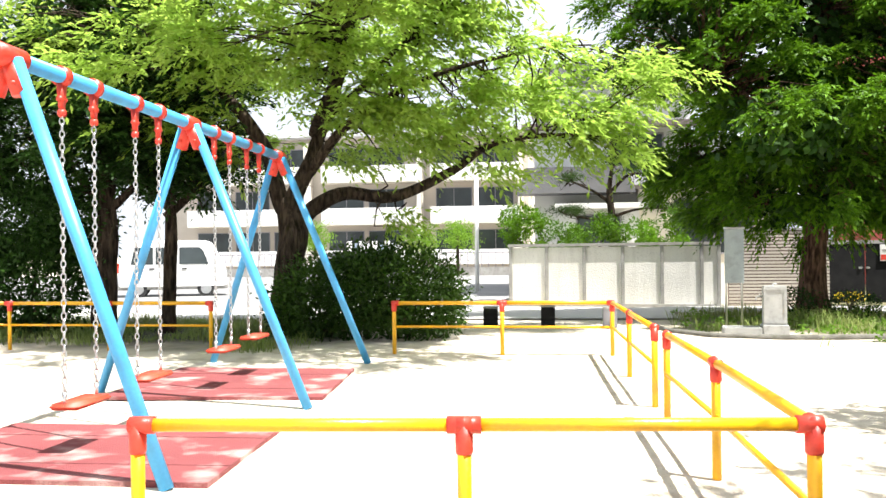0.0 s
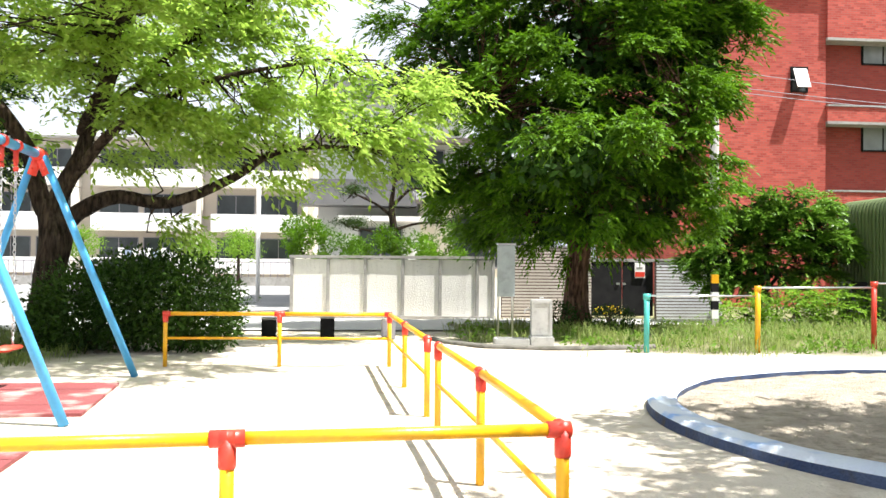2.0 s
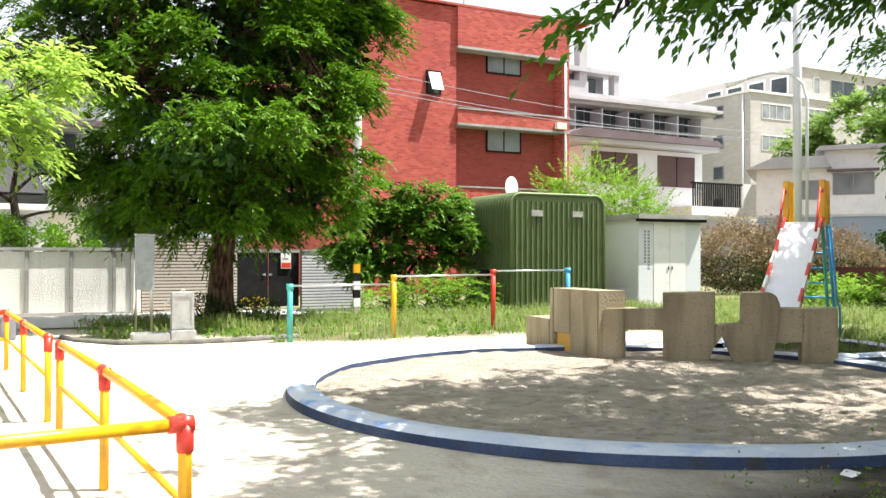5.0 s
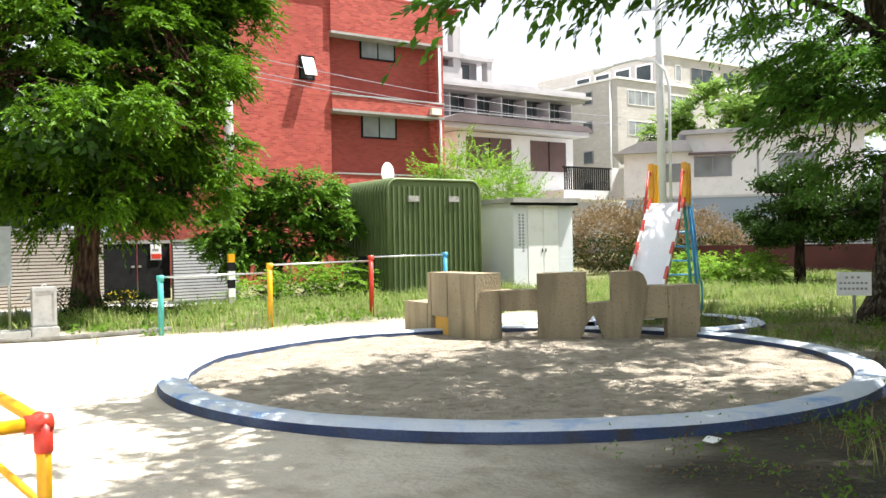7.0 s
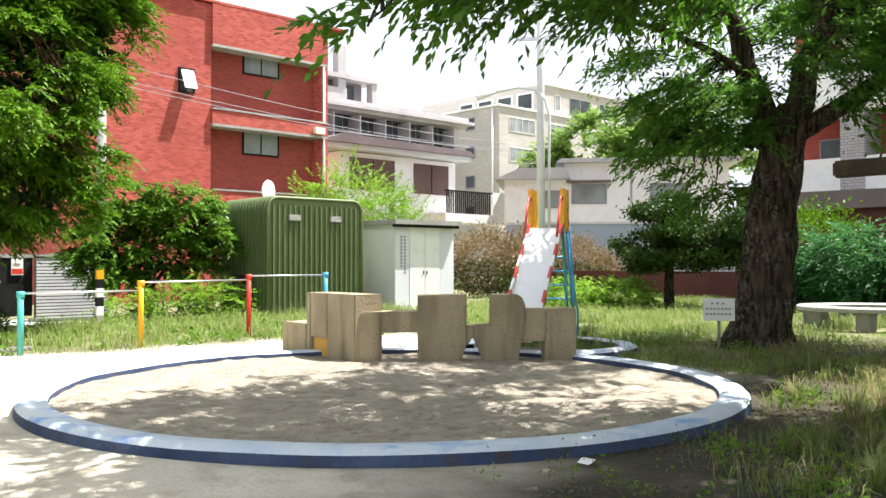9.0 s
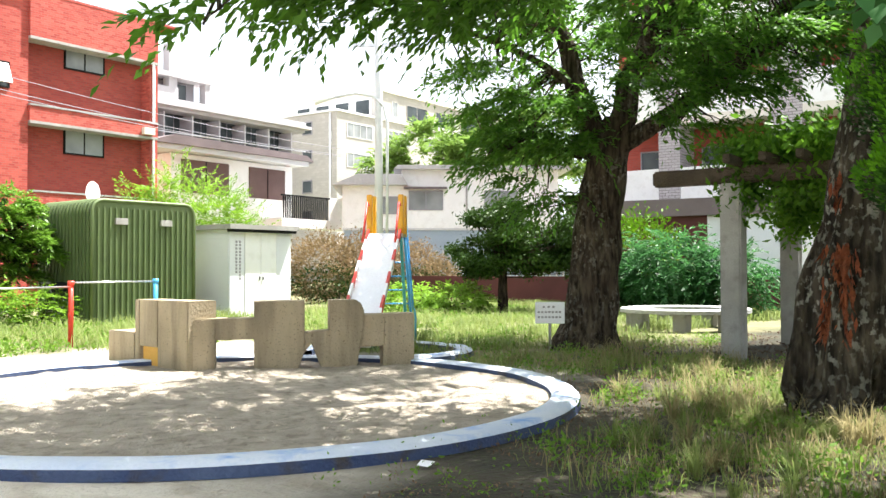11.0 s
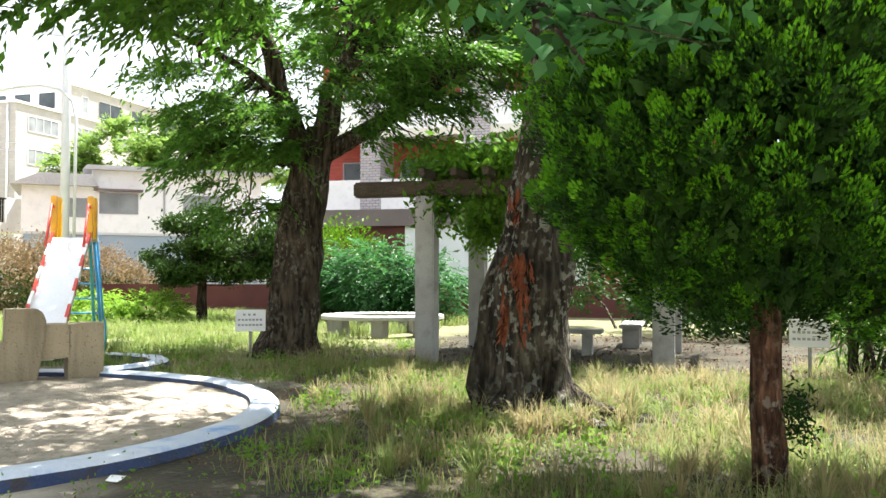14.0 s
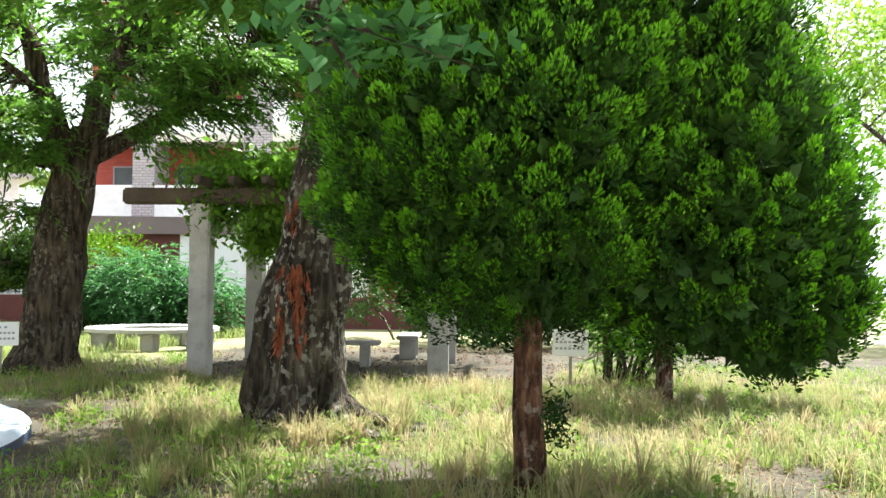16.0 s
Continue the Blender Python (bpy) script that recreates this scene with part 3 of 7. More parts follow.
def pipe_fence(name, pts, label, lower=0.36):
    """pts: posts in order. Joints are red, pipes yellow."""
    t = thing(name, pose(pts[0][0], pts[0][1], 0), label, "guard rail", "swing guard rails")
    o = Vector((pts[0][0], pts[0][1], 0))
    ps = [Vector((x, y, 0)) - o for x, y in pts]
    for i, p in enumerate(ps):
        part("post", tubed([p, p + Vector((0, 0, RAIL))], 0.027, 14), M_YELLOW, t, smooth=True)
        bm = bmesh.new()
        tube(bm, [p + Vector((0, 0, RAIL - 0.11)), p + Vector((0, 0, RAIL - 0.1)), p + Vector((0, 0, RAIL))], [0.031, 0.034, 0.034], 14)
        for q in (ps[i - 1] if i else None, ps[i + 1] if i + 1 < len(ps) else None):
            if q is not None:
                d = (q - p).normalized()
                tube(bm, [p + Vector((0, 0, RAIL)) - d * 0.03, p + Vector((0, 0, RAIL)) + d * 0.065], 0.034, 14)
        part("joint", bm, M_RED, t, "red pipe joint", True)
    for p, q in zip(ps, ps[1:]):
        up, d = Vector((0, 0, RAIL)), (q - p).normalized()
        part("top_rail", tubed([p + up, q + up], 0.026, 14), M_YELLOW, t, smooth=True)
        lo = Vector((0, 0, lower))
        part("lower_rail", tubed([p + lo, q + lo], 0.017, 12), M_YELLOW, t, smooth=True)
    return t


pipe_fence("guard_rail", [(-2.02, 2.90), (-0.79, 3.18), (0.475, 3.475), (0.16, 5.28), (-0.17, 7.0)], "yellow steel pipe guard rail with red joints, scuffed")
pipe_fence("guard_rail", [(-0.29, 7.62), (-0.63, 9.42), (-0.975, 11.27), (-2.36, 11.12), (-3.77, 10.95)], "yellow steel pipe guard rail at the back of the swing yard")
pipe_fence("guard_rail", [(-6.36, 10.75), (-7.88, 10.6), (-9.42, 10.44), (-11.0, 10.28)], "yellow steel pipe guard rail by the shaded trees")


def links(bm, a, b, n):
    """A chain of n oval links from a to b."""
    a, b = Vector(a), Vector(b)
    L = (b - a).length / n
    d = (b - a).normalized()
    s0 = d.orthogonal().normalized()
    s1 = d.cross(s0)
    for i in range(n):
        c = a + d * L * (i + 0.5)
        s = s0 if i % 2 else s1
        ring = []
        for k in range(8):
            an = 2 * math.pi * k / 8
            ring.append(c + d * math.cos(an) * L * 0.62 + s * math.sin(an) * L * 0.36)
        nrm = d.cross(s)
        rows = []
        for k in range(8):
            tang = (ring[(k + 1) % 8] - ring[k - 1]).normalized()
            out_ = tang.cross(nrm)
            rows.append([bm.verts.new(ring[k] + 0.0055 * (math.cos(q) * nrm + math.sin(q) * out_)) for q in (0, 2.094, 4.189)])
        for k in range(8):
            for q in range(3):
                bm.faces.new((rows[k][q], rows[k][(q + 1) % 3], rows[(k + 1) % 8][(q + 1) % 3], rows[(k + 1) % 8][q]))


def swing_set():
    near, far = Vector((-3.80, 4.22, 0)), Vector((-4.74, 9.58, 0))
    L = (far - near).length
    yaw = math.degrees(math.atan2(far.y - near.y, far.x - near.x))
    t = thing("swing_set", pose(near.x, near.y, 0, 0, 0, yaw), "four-seat swing frame of sky-blue pipes with red joints", "swing")
    H = 2.5
    part("beam", tubed([(-0.12, 0, H), (L + 0.12, 0, H)], 0.05, 16), M_BLUE, t, smooth=True)
    inv = t.matrix_world.inverted()
    feet = [((-2.83, 4.32, 0), (-4.78, 4.12, 0)), ((-3.145, 6.90, 0), (-5.55, 7.33, 0)), ((-3.76, 9.95, 0), (-5.72, 9.72, 0))]
    for x, pair in zip((0, L / 2, L), feet):
        for p in pair:
            foot = inv @ Vector(p)
            top = Vector((x, 0.05 if foot.y > 0 else -0.05, H - 0.02))
            part("leg", tubed([foot, top], 0.042, 14), M_BLUE, t, smooth=True)
        bm = bmesh.new()
        tube(bm, [(x - 0.13, 0, H), (x + 0.13, 0, H)], 0.068, 16)
        for s in (-1, 1):
            d = (inv @ Vector(pair[0 if (inv @ Vector(pair[0])).y * s > 0 else 1]) - Vector((x, 0, H))).normalized()
            tube(bm, [Vector((x, 0, H)), Vector((x, 0, H)) + d * 0.24], 0.056, 14)
            c = Vector((x, 0, H)) + d * 0.18
            tube(bm, [c - Vector((0.07, 0, 0)), c + Vector((0.07, 0, 0))], 0.016, 8)
        part("apex_joint", bm, M_RED, t, "red cast joint", True)
    for cx, dz in ((0.80, -0.01), (1.86, 0.015), (L / 2 + 0.82, 0.05), (L / 2 + 1.78, 0.08)):
        seat = bmesh.new()
        box(seat, cx - 0.235, cx + 0.235, -0.1, 0.1, 0.335 + dz, 0.375 + dz, 0.014)
        seat = part("swing_seat", seat, M_SEAT, t, "orange plastic swing seat", True)
        for s in (-1, 1):
            x = cx + s * 0.21
            bm = bmesh.new()
            tube(bm, [(x - 0.03, 0, H), (x + 0.03, 0, H)], 0.066, 14)
            prism(bm, [(x - 0.036, H - 0.05), (x + 0.036, H - 0.05), (x + 0.022, H - 0.15), (x + 0.012, H - 0.21), (x - 0.012, H - 0.21), (x - 0.022, H - 0.15)], -0.018, 0.018)
            tube(bm, [(x - 0.04, 0, H - 0.15), (x + 0.04, 0, H - 0.15)], 0.02, 8)
            tube(bm, [(x, -0.02, H - 0.24), (x, 0.02, H - 0.24)], 0.026, 8)
            part("hanger", bm, M_RED, t, "red chain hanger", True)
            bm = bmesh.new()
            links(bm, (x, 0, 0.42 + dz), (x, 0, H - 0.23), 44)
            tube(bm, [(x, 0, 0.36 + dz), (x, 0, 0.45 + dz)], 0.012, 6)
            part("chain", bm, M_STEEL, seat, "steel link chain", True)
    return t


swing_set()


def rubber_mat(p, label):
    t = thing("rubber_mat", pose(p[0][0], p[0][1], 0), label, "rubber mat", "red rubber mats")
    bm = bmesh.new()
    o = Vector((p[0][0], p[0][1], 0))
    q = [Vector((x, y, 0)) - o for x, y in p]
    n = 4
    for i in range(n):
        a, b = q[0].lerp(q[3], i / n), q[0].lerp(q[3], (i + 1) / n - 0.004)
        c, d = q[1].lerp(q[2], (i + 1) / n - 0.004), q[1].lerp(q[2], i / n)
        bm = bmesh.new()
        lo = [bm.verts.new(v) for v in (a, d, c, b)]
        hi = [bm.verts.new(v + Vector((0, 0, 0.032 + 0.002 * (i % 2)))) for v in (a, d, c, b)]
        bm.faces.new(hi)
        for k in range(4):
            bm.faces.new((lo[k], lo[(k + 1) % 4], hi[(k + 1) % 4], hi[k]))
        part("panel", bm, M_MAT, t)


rubber_mat([(-4.75, 4.02), (-2.62, 4.40), (-2.94, 5.98), (-5.06, 5.66)], "worn red rubber safety mat under the swings")
rubber_mat([(-5.25, 6.93), (-3.20, 7.33), (-3.66, 9.25), (-5.68, 8.97)], "faded red rubber mat under the far swings")

# clipped evergreen behind the yard
shrub("clipped_shrub", (-4.75, 12.9, 0), [((-0.75, 0, 0.62), (0.95, 0.85, 0.68)), ((0.45, 0.05, 0.72), (0.95, 0.9, 0.72)), ((-0.1, -0.1, 0.8), (0.8, 0.8, 0.68)), ((0.9, 0.1, 0.45), (0.5, 0.6, 0.45)), ((-1.2, 0, 0.4), (0.6, 0.7, 0.42))], 24000, 0.08, "dense rounded evergreen shrub with glossy leaves", L_SHRUB, stems=9, shell=0.72)

# ---- trees ----
tree("cherry_tree", (-6.75, 13.9, 0), [(0, 0, 0, 0.34), (0.05, 0, 0.9, 0.24), (0.1, 0.05, 1.7, 0.26), (0.0, 0.1, 2.3, 0.2)],
     [[(0.1, 0.05, 1.8, 0.17), (0.9, 0.2, 2.35, 0.12), (1.8, 0.5, 2.3, 0.10), (2.7, 0.9, 2.75, 0.08), (3.6, 0.8, 3.2, 0.05), (5.0, 0.9, 3.3, 0.02)],
      [(0, 0.1, 2.1, 0.17), (0.5, 0.2, 3.2, 0.12), (0.9, 0.5, 4.6, 0.07), (1.3, 0.3, 6.0, 0.03)],
      [(-0.1, 0.1, 2.1, 0.16), (-0.4, -0.2, 3.4, 0.12), (-1.2, -0.6, 4.3, 0.08), (-2.2, -1.0, 5.2, 0.03)],
      [(0.3, 0.1, 2.7, 0.1), (1.5, -0.3, 3.6, 0.07), (2.8, -0.2, 4.2, 0.045), (4.6, 0.1, 4.6, 0.015)],
      [(-0.3, 0, 3.0, 0.09), (-1.6, 0.2, 3.5, 0.06), (-3.0, 0.3, 3.9, 0.03)],
      [(0.6, 0.3, 3.6, 0.08), (1.9, 0.6, 4.9, 0.04), (3.1, 0.6, 5.6, 0.015)],
      [(0.5, 0.2, 3.4, 0.09), (1.8, -1.4, 4.9, 0.06), (2.9, -2.2, 5.4, 0.03), (3.8, -2.4, 5.6, 0.012)]],
     [((0, 0, 4.9), (2.6, 2.0, 1.6)), ((2.3, 0.2, 4.4), (2.0, 1.8, 1.2)), ((4.2, 0.6, 3.9), (1.5, 1.4, 0.8)), ((-2.2, -0.4, 4.6), (1.8, 1.6, 1.5)), ((1.0, 0.2, 6.0), (2.6, 2.0, 1.2)), ((3.4, 0.6, 2.9), (1.1, 0.9, 0.4)), ((5.3, 0.9, 3.2), (0.9, 0.8, 0.4)), ((4.9, 0.8, 4.4), (1.3, 1.2, 0.7)), ((5.5, 0.9, 3.8), (0.8, 0.9, 0.4)), ((2.5, -4.5, 6.3), (2.2, 1.2, 0.5)), ((4.9, -4.1, 6.3), (1.8, 1.2, 0.5)), ((-0.9, -0.6, 3.3), (1.2, 1.2, 0.5)), ((1.6, 0.4, 3.3), (1.4, 1.2, 0.4)), ((1.6, -0.1, 2.0), (0.7, 0.4, 0.16)), ((-1.8, -2.6, 4.5), (2.0, 1.3, 0.7)), ((1.0, -2.3, 4.7), (2.0, 1.3, 0.7)), ((1.6, -3.1, 5.5), (1.8, 1.3, 0.5)), ((1.6, -3.1, 5.6), (1.9, 1.4, 0.5)), ((3.8, -2.6, 5.6), (1.9, 1.5, 0.5)), ((3.8, -2.4, 5.5), (1.8, 1.5, 0.5)), ((-0.6, -3.4, 5.4), (1.8, 1.2, 0.5))],
     1400, 60, 0.145, "wide cherry tree with fresh light-green leaves and a long low limb", L_CHERRY, M_DARKBARK, shell=0.3, droop=0.45, aspect=0.42, lumps=(330, 0.55, 0.3), spray=(0.6, 10), sides=28)
# the second tree's thin trunk takes the place of a grey concrete pole
for bx, by, tall, r_, lab in ((-9.6, 12.8, 5.2, 0.22, "shady evergreen tree with a dark trunk"), (-8.75, 13.4, 5.6, 0.13, "tall shady evergreen, its thin straight trunk standing in for a grey pole"), (-12.2, 12.4, 5.0, 0.22, "dense dark evergreen at the park edge")):
    tree("evergreen_tree", (bx, by, 0), [(0, 0, 0, r_), (0.05, 0, 1.5, 0.8 * r_), (0, 0.1, 3.2, 0.55 * r_), (0.1, 0, tall, 0.04)],
         [[(0, 0, 2.0, 0.08), (0.8, 0.2, 2.8, 0.05), (1.3, 0.3, 3.2, 0.02)], [(0, 0, 2.2, 0.08), (-0.9, 0.1, 3.0, 0.05), (-1.5, 0, 3.4, 0.02)]],
         [((0, 0, 3.9), (1.5, 1.3, 1.7)), ((0.3, 0.2, 2.9), (1.2, 1.1, 0.55)), ((-0.5, 0, 5.0), (1.3, 1.3, 1.1))],
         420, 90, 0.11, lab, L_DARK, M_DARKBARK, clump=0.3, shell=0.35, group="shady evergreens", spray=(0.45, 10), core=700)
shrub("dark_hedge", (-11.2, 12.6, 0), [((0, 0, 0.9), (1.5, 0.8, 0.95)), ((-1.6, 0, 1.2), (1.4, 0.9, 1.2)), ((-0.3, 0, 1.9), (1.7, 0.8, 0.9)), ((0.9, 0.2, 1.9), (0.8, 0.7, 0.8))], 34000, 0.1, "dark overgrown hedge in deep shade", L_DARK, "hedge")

tree("broad_tree", (2.2, 18.2, 0), [(0, 0, 0, 0.34), (0, 0, 0.7, 0.24), (0.05, 0, 1.8, 0.21), (0, 0.05, 3.8, 0.17), (0.1, 0, 6.0, 0.1), (0.1, 0, 8.0, 0.03)],
     [[(0, 0, 1.6, 0.09), (1.2, 0.2, 2.4, 0.05), (2.3, 0, 3.0, 0.02)], [(0, 0, 1.7, 0.09), (-1.2, 0.1, 2.5, 0.05), (-2.3, 0.2, 3.2, 0.02)],
      [(0, 0, 2.6, 0.08), (1.0, -1.0, 3.4, 0.05), (1.8, -1.8, 4.2, 0.02)], [(0, 0, 2.8, 0.08), (-1.0, -0.9, 3.8, 0.05), (-1.8, -1.5, 4.6, 0.02)],
      [(0, 0, 3.6, 0.08), (1.5, 0.5, 5.0, 0.04), (2.6, 0.5, 6.0, 0.02)], [(0, 0, 3.6, 0.08), (-1.5, 0.5, 5.2, 0.04), (-2.4, 0.5, 6.2, 0.02)]],
     [((0, -0.2, 3.1), (2.5, 1.9, 1.5)), ((-0.6, -0.4, 5.0), (3.0, 1.9, 2.2)), ((1.1, -0.4, 4.6), (2.5, 1.9, 2.2)), ((0.1, -0.5, 7.0), (2.7, 1.8, 2.0)), ((-0.2, -0.3, 2.05), (1.7, 1.4, 0.55)), ((2.2, -0.2, 5.6), (1.3, 1.3, 1.5)), ((-1.4, 0, 2.7), (1.4, 1.3, 0.8)), ((1.5, 0, 2.7), (1.5, 1.3, 0.8)), ((-0.6, -2.2, 3.4), (1.8, 1.2, 1.1)), ((-2.4, -0.9, 6.0), (1.4, 1.2, 1.7)), ((2.0, -0.7, 4.3), (1.2, 1.2, 1.3)), ((1.7, -0.8, 6.6), (1.4, 1.2, 1.4))],
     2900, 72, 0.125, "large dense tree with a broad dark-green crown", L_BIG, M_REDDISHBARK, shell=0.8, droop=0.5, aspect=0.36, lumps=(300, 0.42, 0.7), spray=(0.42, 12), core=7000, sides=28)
shrub("base_shrub", (2.3, 17.6, 0), [((-0.5, 0, 0.3), (0.4, 0.35, 0.32)), ((0.5, 0, 0.26), (0.55, 0.35, 0.28))], 2200, 0.06, "low dark shrub at the foot of the big tree", L_DARK)

# old leaning tree with a forked trunk
tree("old_tree", (12.2, 8.2, 0), [(0, 0, -0.05, 0.62), (0.02, -0.02, 0.35, 0.44), (0.12, -0.1, 1.4, 0.37), (0.2, -0.17, 2.4, 0.35), (0.27, -0.26, 3.1, 0.32), (0.32, -0.4, 3.7, 0.22)],
     [[(0.25, -0.2, 2.8, 0.24), (0.15, 0.0, 3.6, 0.21), (-0.1, 0.3, 4.8, 0.15), (-0.6, 0.8, 6.5, 0.06)],
      [(0.3, -0.32, 3.2, 0.25), (0.42, -0.6, 4.2, 0.19), (0.6, -0.95, 5.8, 0.12), (0.5, -1.0, 7.5, 0.05)],
      [(0.3, -0.4, 3.2, 0.16), (0.9, -1.5, 4.0, 0.13), (1.4, -2.4, 4.7, 0.08), (1.9, -3.6, 5.4, 0.03)],
      [(0.05, 0.1, 3.1, 0.06), (-0.5, 0.7, 3.3, 0.035), (-1.1, 1.1, 3.2, 0.012)],
      [(0.05, 0.1, 4.2, 0.06), (-0.5, 0.5, 4.6, 0.06), (-1.8, 1.0, 5.0, 0.04), (-3.4, 1.2, 5.2, 0.015)]],
     [((-0.6, 0.8, 3.3), (0.9, 1.0, 0.8)), ((-0.8, 1.0, 2.7), (0.7, 0.8, 0.4)), ((-0.6, 0.0, 3.7), (0.6, 0.8, 0.4)), ((-0.7, 0.2, 4.3), (1.5, 1.2, 0.7)), ((0.6, -1.8, 4.6), (1.6, 2.0, 0.9)), ((0, -0.5, 6.3), (2.8, 3.0, 1.3)), ((-2.2, -0.7, 5.8), (1.9, 1.4, 0.9)), ((-0.8, 1.0, 2.5), (0.7, 0.7, 0.45)), ((-0.5, 0.6, 3.0), (0.8, 1.0, 0.8)), ((-0.5, 0.5, 3.6), (0.8, 0.9, 0.6)), ((0.3, -2.6, 3.6), (0.9, 1.0, 0.35)), ((0.3, -1.6, 3.9), (0.7, 0.9, 0.5)), ((0.6, -3.6, 4.1), (0.8, 1.2, 0.5)), ((0.5, -3.6, 5.7), (2.3, 2.2, 0.7)), ((2.4, -1.2, 6.0), (2.0, 2.6, 0.9))],
     1400, 60, 0.125, "old leaning tree with a thick forked furrowed trunk", L_CANOPY, M_BARK, shell=0.35, droop=0.5, aspect=0.36, sides=56, lumps=(220, 0.5, 0.3), spray=(0.5, 12))

# tree with the torn bark
t4 = tree("torn_bark_tree", (8.03, 2.57, 0), [(0.0, 0.02, -0.05, 0.56), (-0.01, 0.05, 0.15, 0.45), (-0.01, 0.06, 0.4, 0.40), (0.0, 0.07, 0.85, 0.37), (0.03, -0.02, 1.4, 0.325), (0.05, -0.06, 1.9, 0.295), (0.08, -0.08, 2.35, 0.245), (0.11, -0.09, 2.9, 0.19), (0.12, -0.07, 4.2, 0.15), (-0.3, 0.2, 6.0, 0.05)],
     [[(0.05, -0.1, 3.9, 0.10), (-1.2, 1.2, 4.7, 0.07), (-2.6, 2.4, 5.0, 0.04), (-4.0, 3.0, 4.4, 0.015)],
      [(0.05, -0.1, 4.1, 0.09), (-0.6, 2.0, 5.2, 0.06), (-1.2, 4.0, 5.5, 0.03)],
      [(0.05, -0.1, 4.1, 0.09), (-1.6, -0.6, 5.0, 0.06), (-3.4, -1.0, 5.5, 0.04), (-5.0, -0.8, 6.0, 0.02)],
      [(0, -0.1, 4.4, 0.08), (1.5, 0.3, 5.4, 0.05), (3.0, 0.6, 5.9, 0.02)],
      [(-2.0, 1.8, 4.9, 0.04), (-3.4, 3.4, 4.0, 0.02), (-4.2, 3.4, 3.2, 0.008)],
      [(-0.2, 0.1, 0.25, 0.17), (-0.5, 0.2, 0.05, 0.10), (-0.8, 0.35, -0.01, 0.045), (-1.4, 0.45, -0.05, 0.03)],
      [(-0.15, -0.15, 0.25, 0.17), (-0.35, -0.45, 0.05, 0.10), (-0.5, -0.8, 0.0, 0.05), (-0.7, -1.4, -0.05, 0.03)],
      [(0.05, -0.2, 0.28, 0.18), (0.08, -0.55, 0.06, 0.11), (0.0, -0.9, 0.0, 0.05), (0.1, -1.5, -0.05, 0.03)],
      [(0.0, 0.2, 0.25, 0.16), (-0.05, 0.55, 0.04, 0.09), (-0.2, 0.85, 0.0, 0.04), (-0.2, 1.3, -0.05, 0.03)],
      [(-0.2, -0.05, 0.24, 0.16), (-0.55, -0.12, 0.04, 0.09), (-0.85, -0.3, 0.0, 0.04), (-1.3, -0.3, -0.05, 0.03)],
      [(-0.12, 0.44, -0.05, 0.14), (-0.14, 0.45, 0.6, 0.10), (-0.1, 0.33, 1.3, 0.07), (-0.02, 0.2, 1.9, 0.03)]],
     [((-2.6, 1.9, 5.4), (2.0, 2.0, 0.8)), ((-1.0, 3.6, 5.7), (2.0, 2.0, 0.8)), ((-2.6, -0.8, 5.6), (2.0, 1.6, 0.8)), ((0.4, 0.4, 6.1), (2.0, 2.0, 0.8)), ((-3.2, 3.9, 5.4), (1.6, 1.5, 0.6)), ((-3.6, 0.6, 5.2), (1.8, 1.6, 0.7)), ((-1.6, -2.6, 5.8), (2.2, 2.0, 0.9)), ((-4.2, -1.6, 5.9), (2.0, 1.8, 0.7)), ((-3.3, 2.8, 3.6), (1.0, 1.3, 0.28)), ((-1.6, 2.4, 3.75), (1.0, 1.2, 0.25)), ((-0.2, 1.0, 4.2), (0.8, 1.3, 0.5)), ((-4.3, 3.5, 3.25), (0.25, 0.3, 0.22)), ((-3.2, -0.4, 6.2), (1.6, 1.8, 0.7)), ((-1.6, 0.2, 6.3), (2.0, 2.0, 0.7)), ((-2.0, 1.4, 6.0), (2.2, 1.8, 0.7))],
     1450, 60, 0.13, "old tree with lichen-patched bark torn open to orange wood", L_SHADE, M_LICHENBARK, shell=0.25, droop=0.55, aspect=0.46, sides=64, spray=(0.48, 10))


for v in [o for o in t4.children if o.name.startswith("trunk")][0].data.vertices:
    r, z = math.hypot(v.co.x, v.co.y), v.co.z
    if r > 0.75 or z > 1.9 or z < -0.04:
        continue
    a = math.degrees(math.atan2(v.co.y, v.co.x))
    away = lambda c: (a - c + 180) % 360 - 180
    k = -0.17 * math.exp(-(away(-138) / 9) ** 2) * math.exp(-((z - 0.28) / 0.26) ** 2)
    k += 0.22 * math.exp(-(away(-100) / 22) ** 2) * math.exp(-z / 0.14) + 0.16 * math.exp(-(away(-190) / 20) ** 2) * math.exp(-z / 0.16)
    k += 0.05 * abs(noise.noise(Vector((math.cos(radians(a)) * 3.2, math.sin(radians(a)) * 3.2, z * 0.9)))) - 0.02
    v.co += Vector((v.co.x, v.co.y, 0)).normalized() * k * min(1.0, (1.9 - z) / 0.7)

spl = []
for k in range(480):
    z = rng.uniform(0.72, 1.5) if k < 460 else rng.uniform(1.85, 2.1)
    mid = 0.75 - 0.25 * (z - 0.7) if k < 460 else 0.9
    a = math.atan2(-0.33, -0.94) - max(0.05, min(1.3, rng.normal(mid, 0.19)))
    r = 0.385 - 0.05 * (z - 0.7) if k < 460 else 0.26
    spl.append((0.01 + r * math.cos(a), -0.02 + r * math.sin(a), z))
v, f = leaf_mesh(np.array(spl), 0.13, 0.26, 1.6, np.array(spl) * (0.5, 0.5, 0), 0.5)
tagged(np_part("torn_wood", v, f, M_RUSTWOOD, t4, "splintered bare orange wood"), kind="stuff")


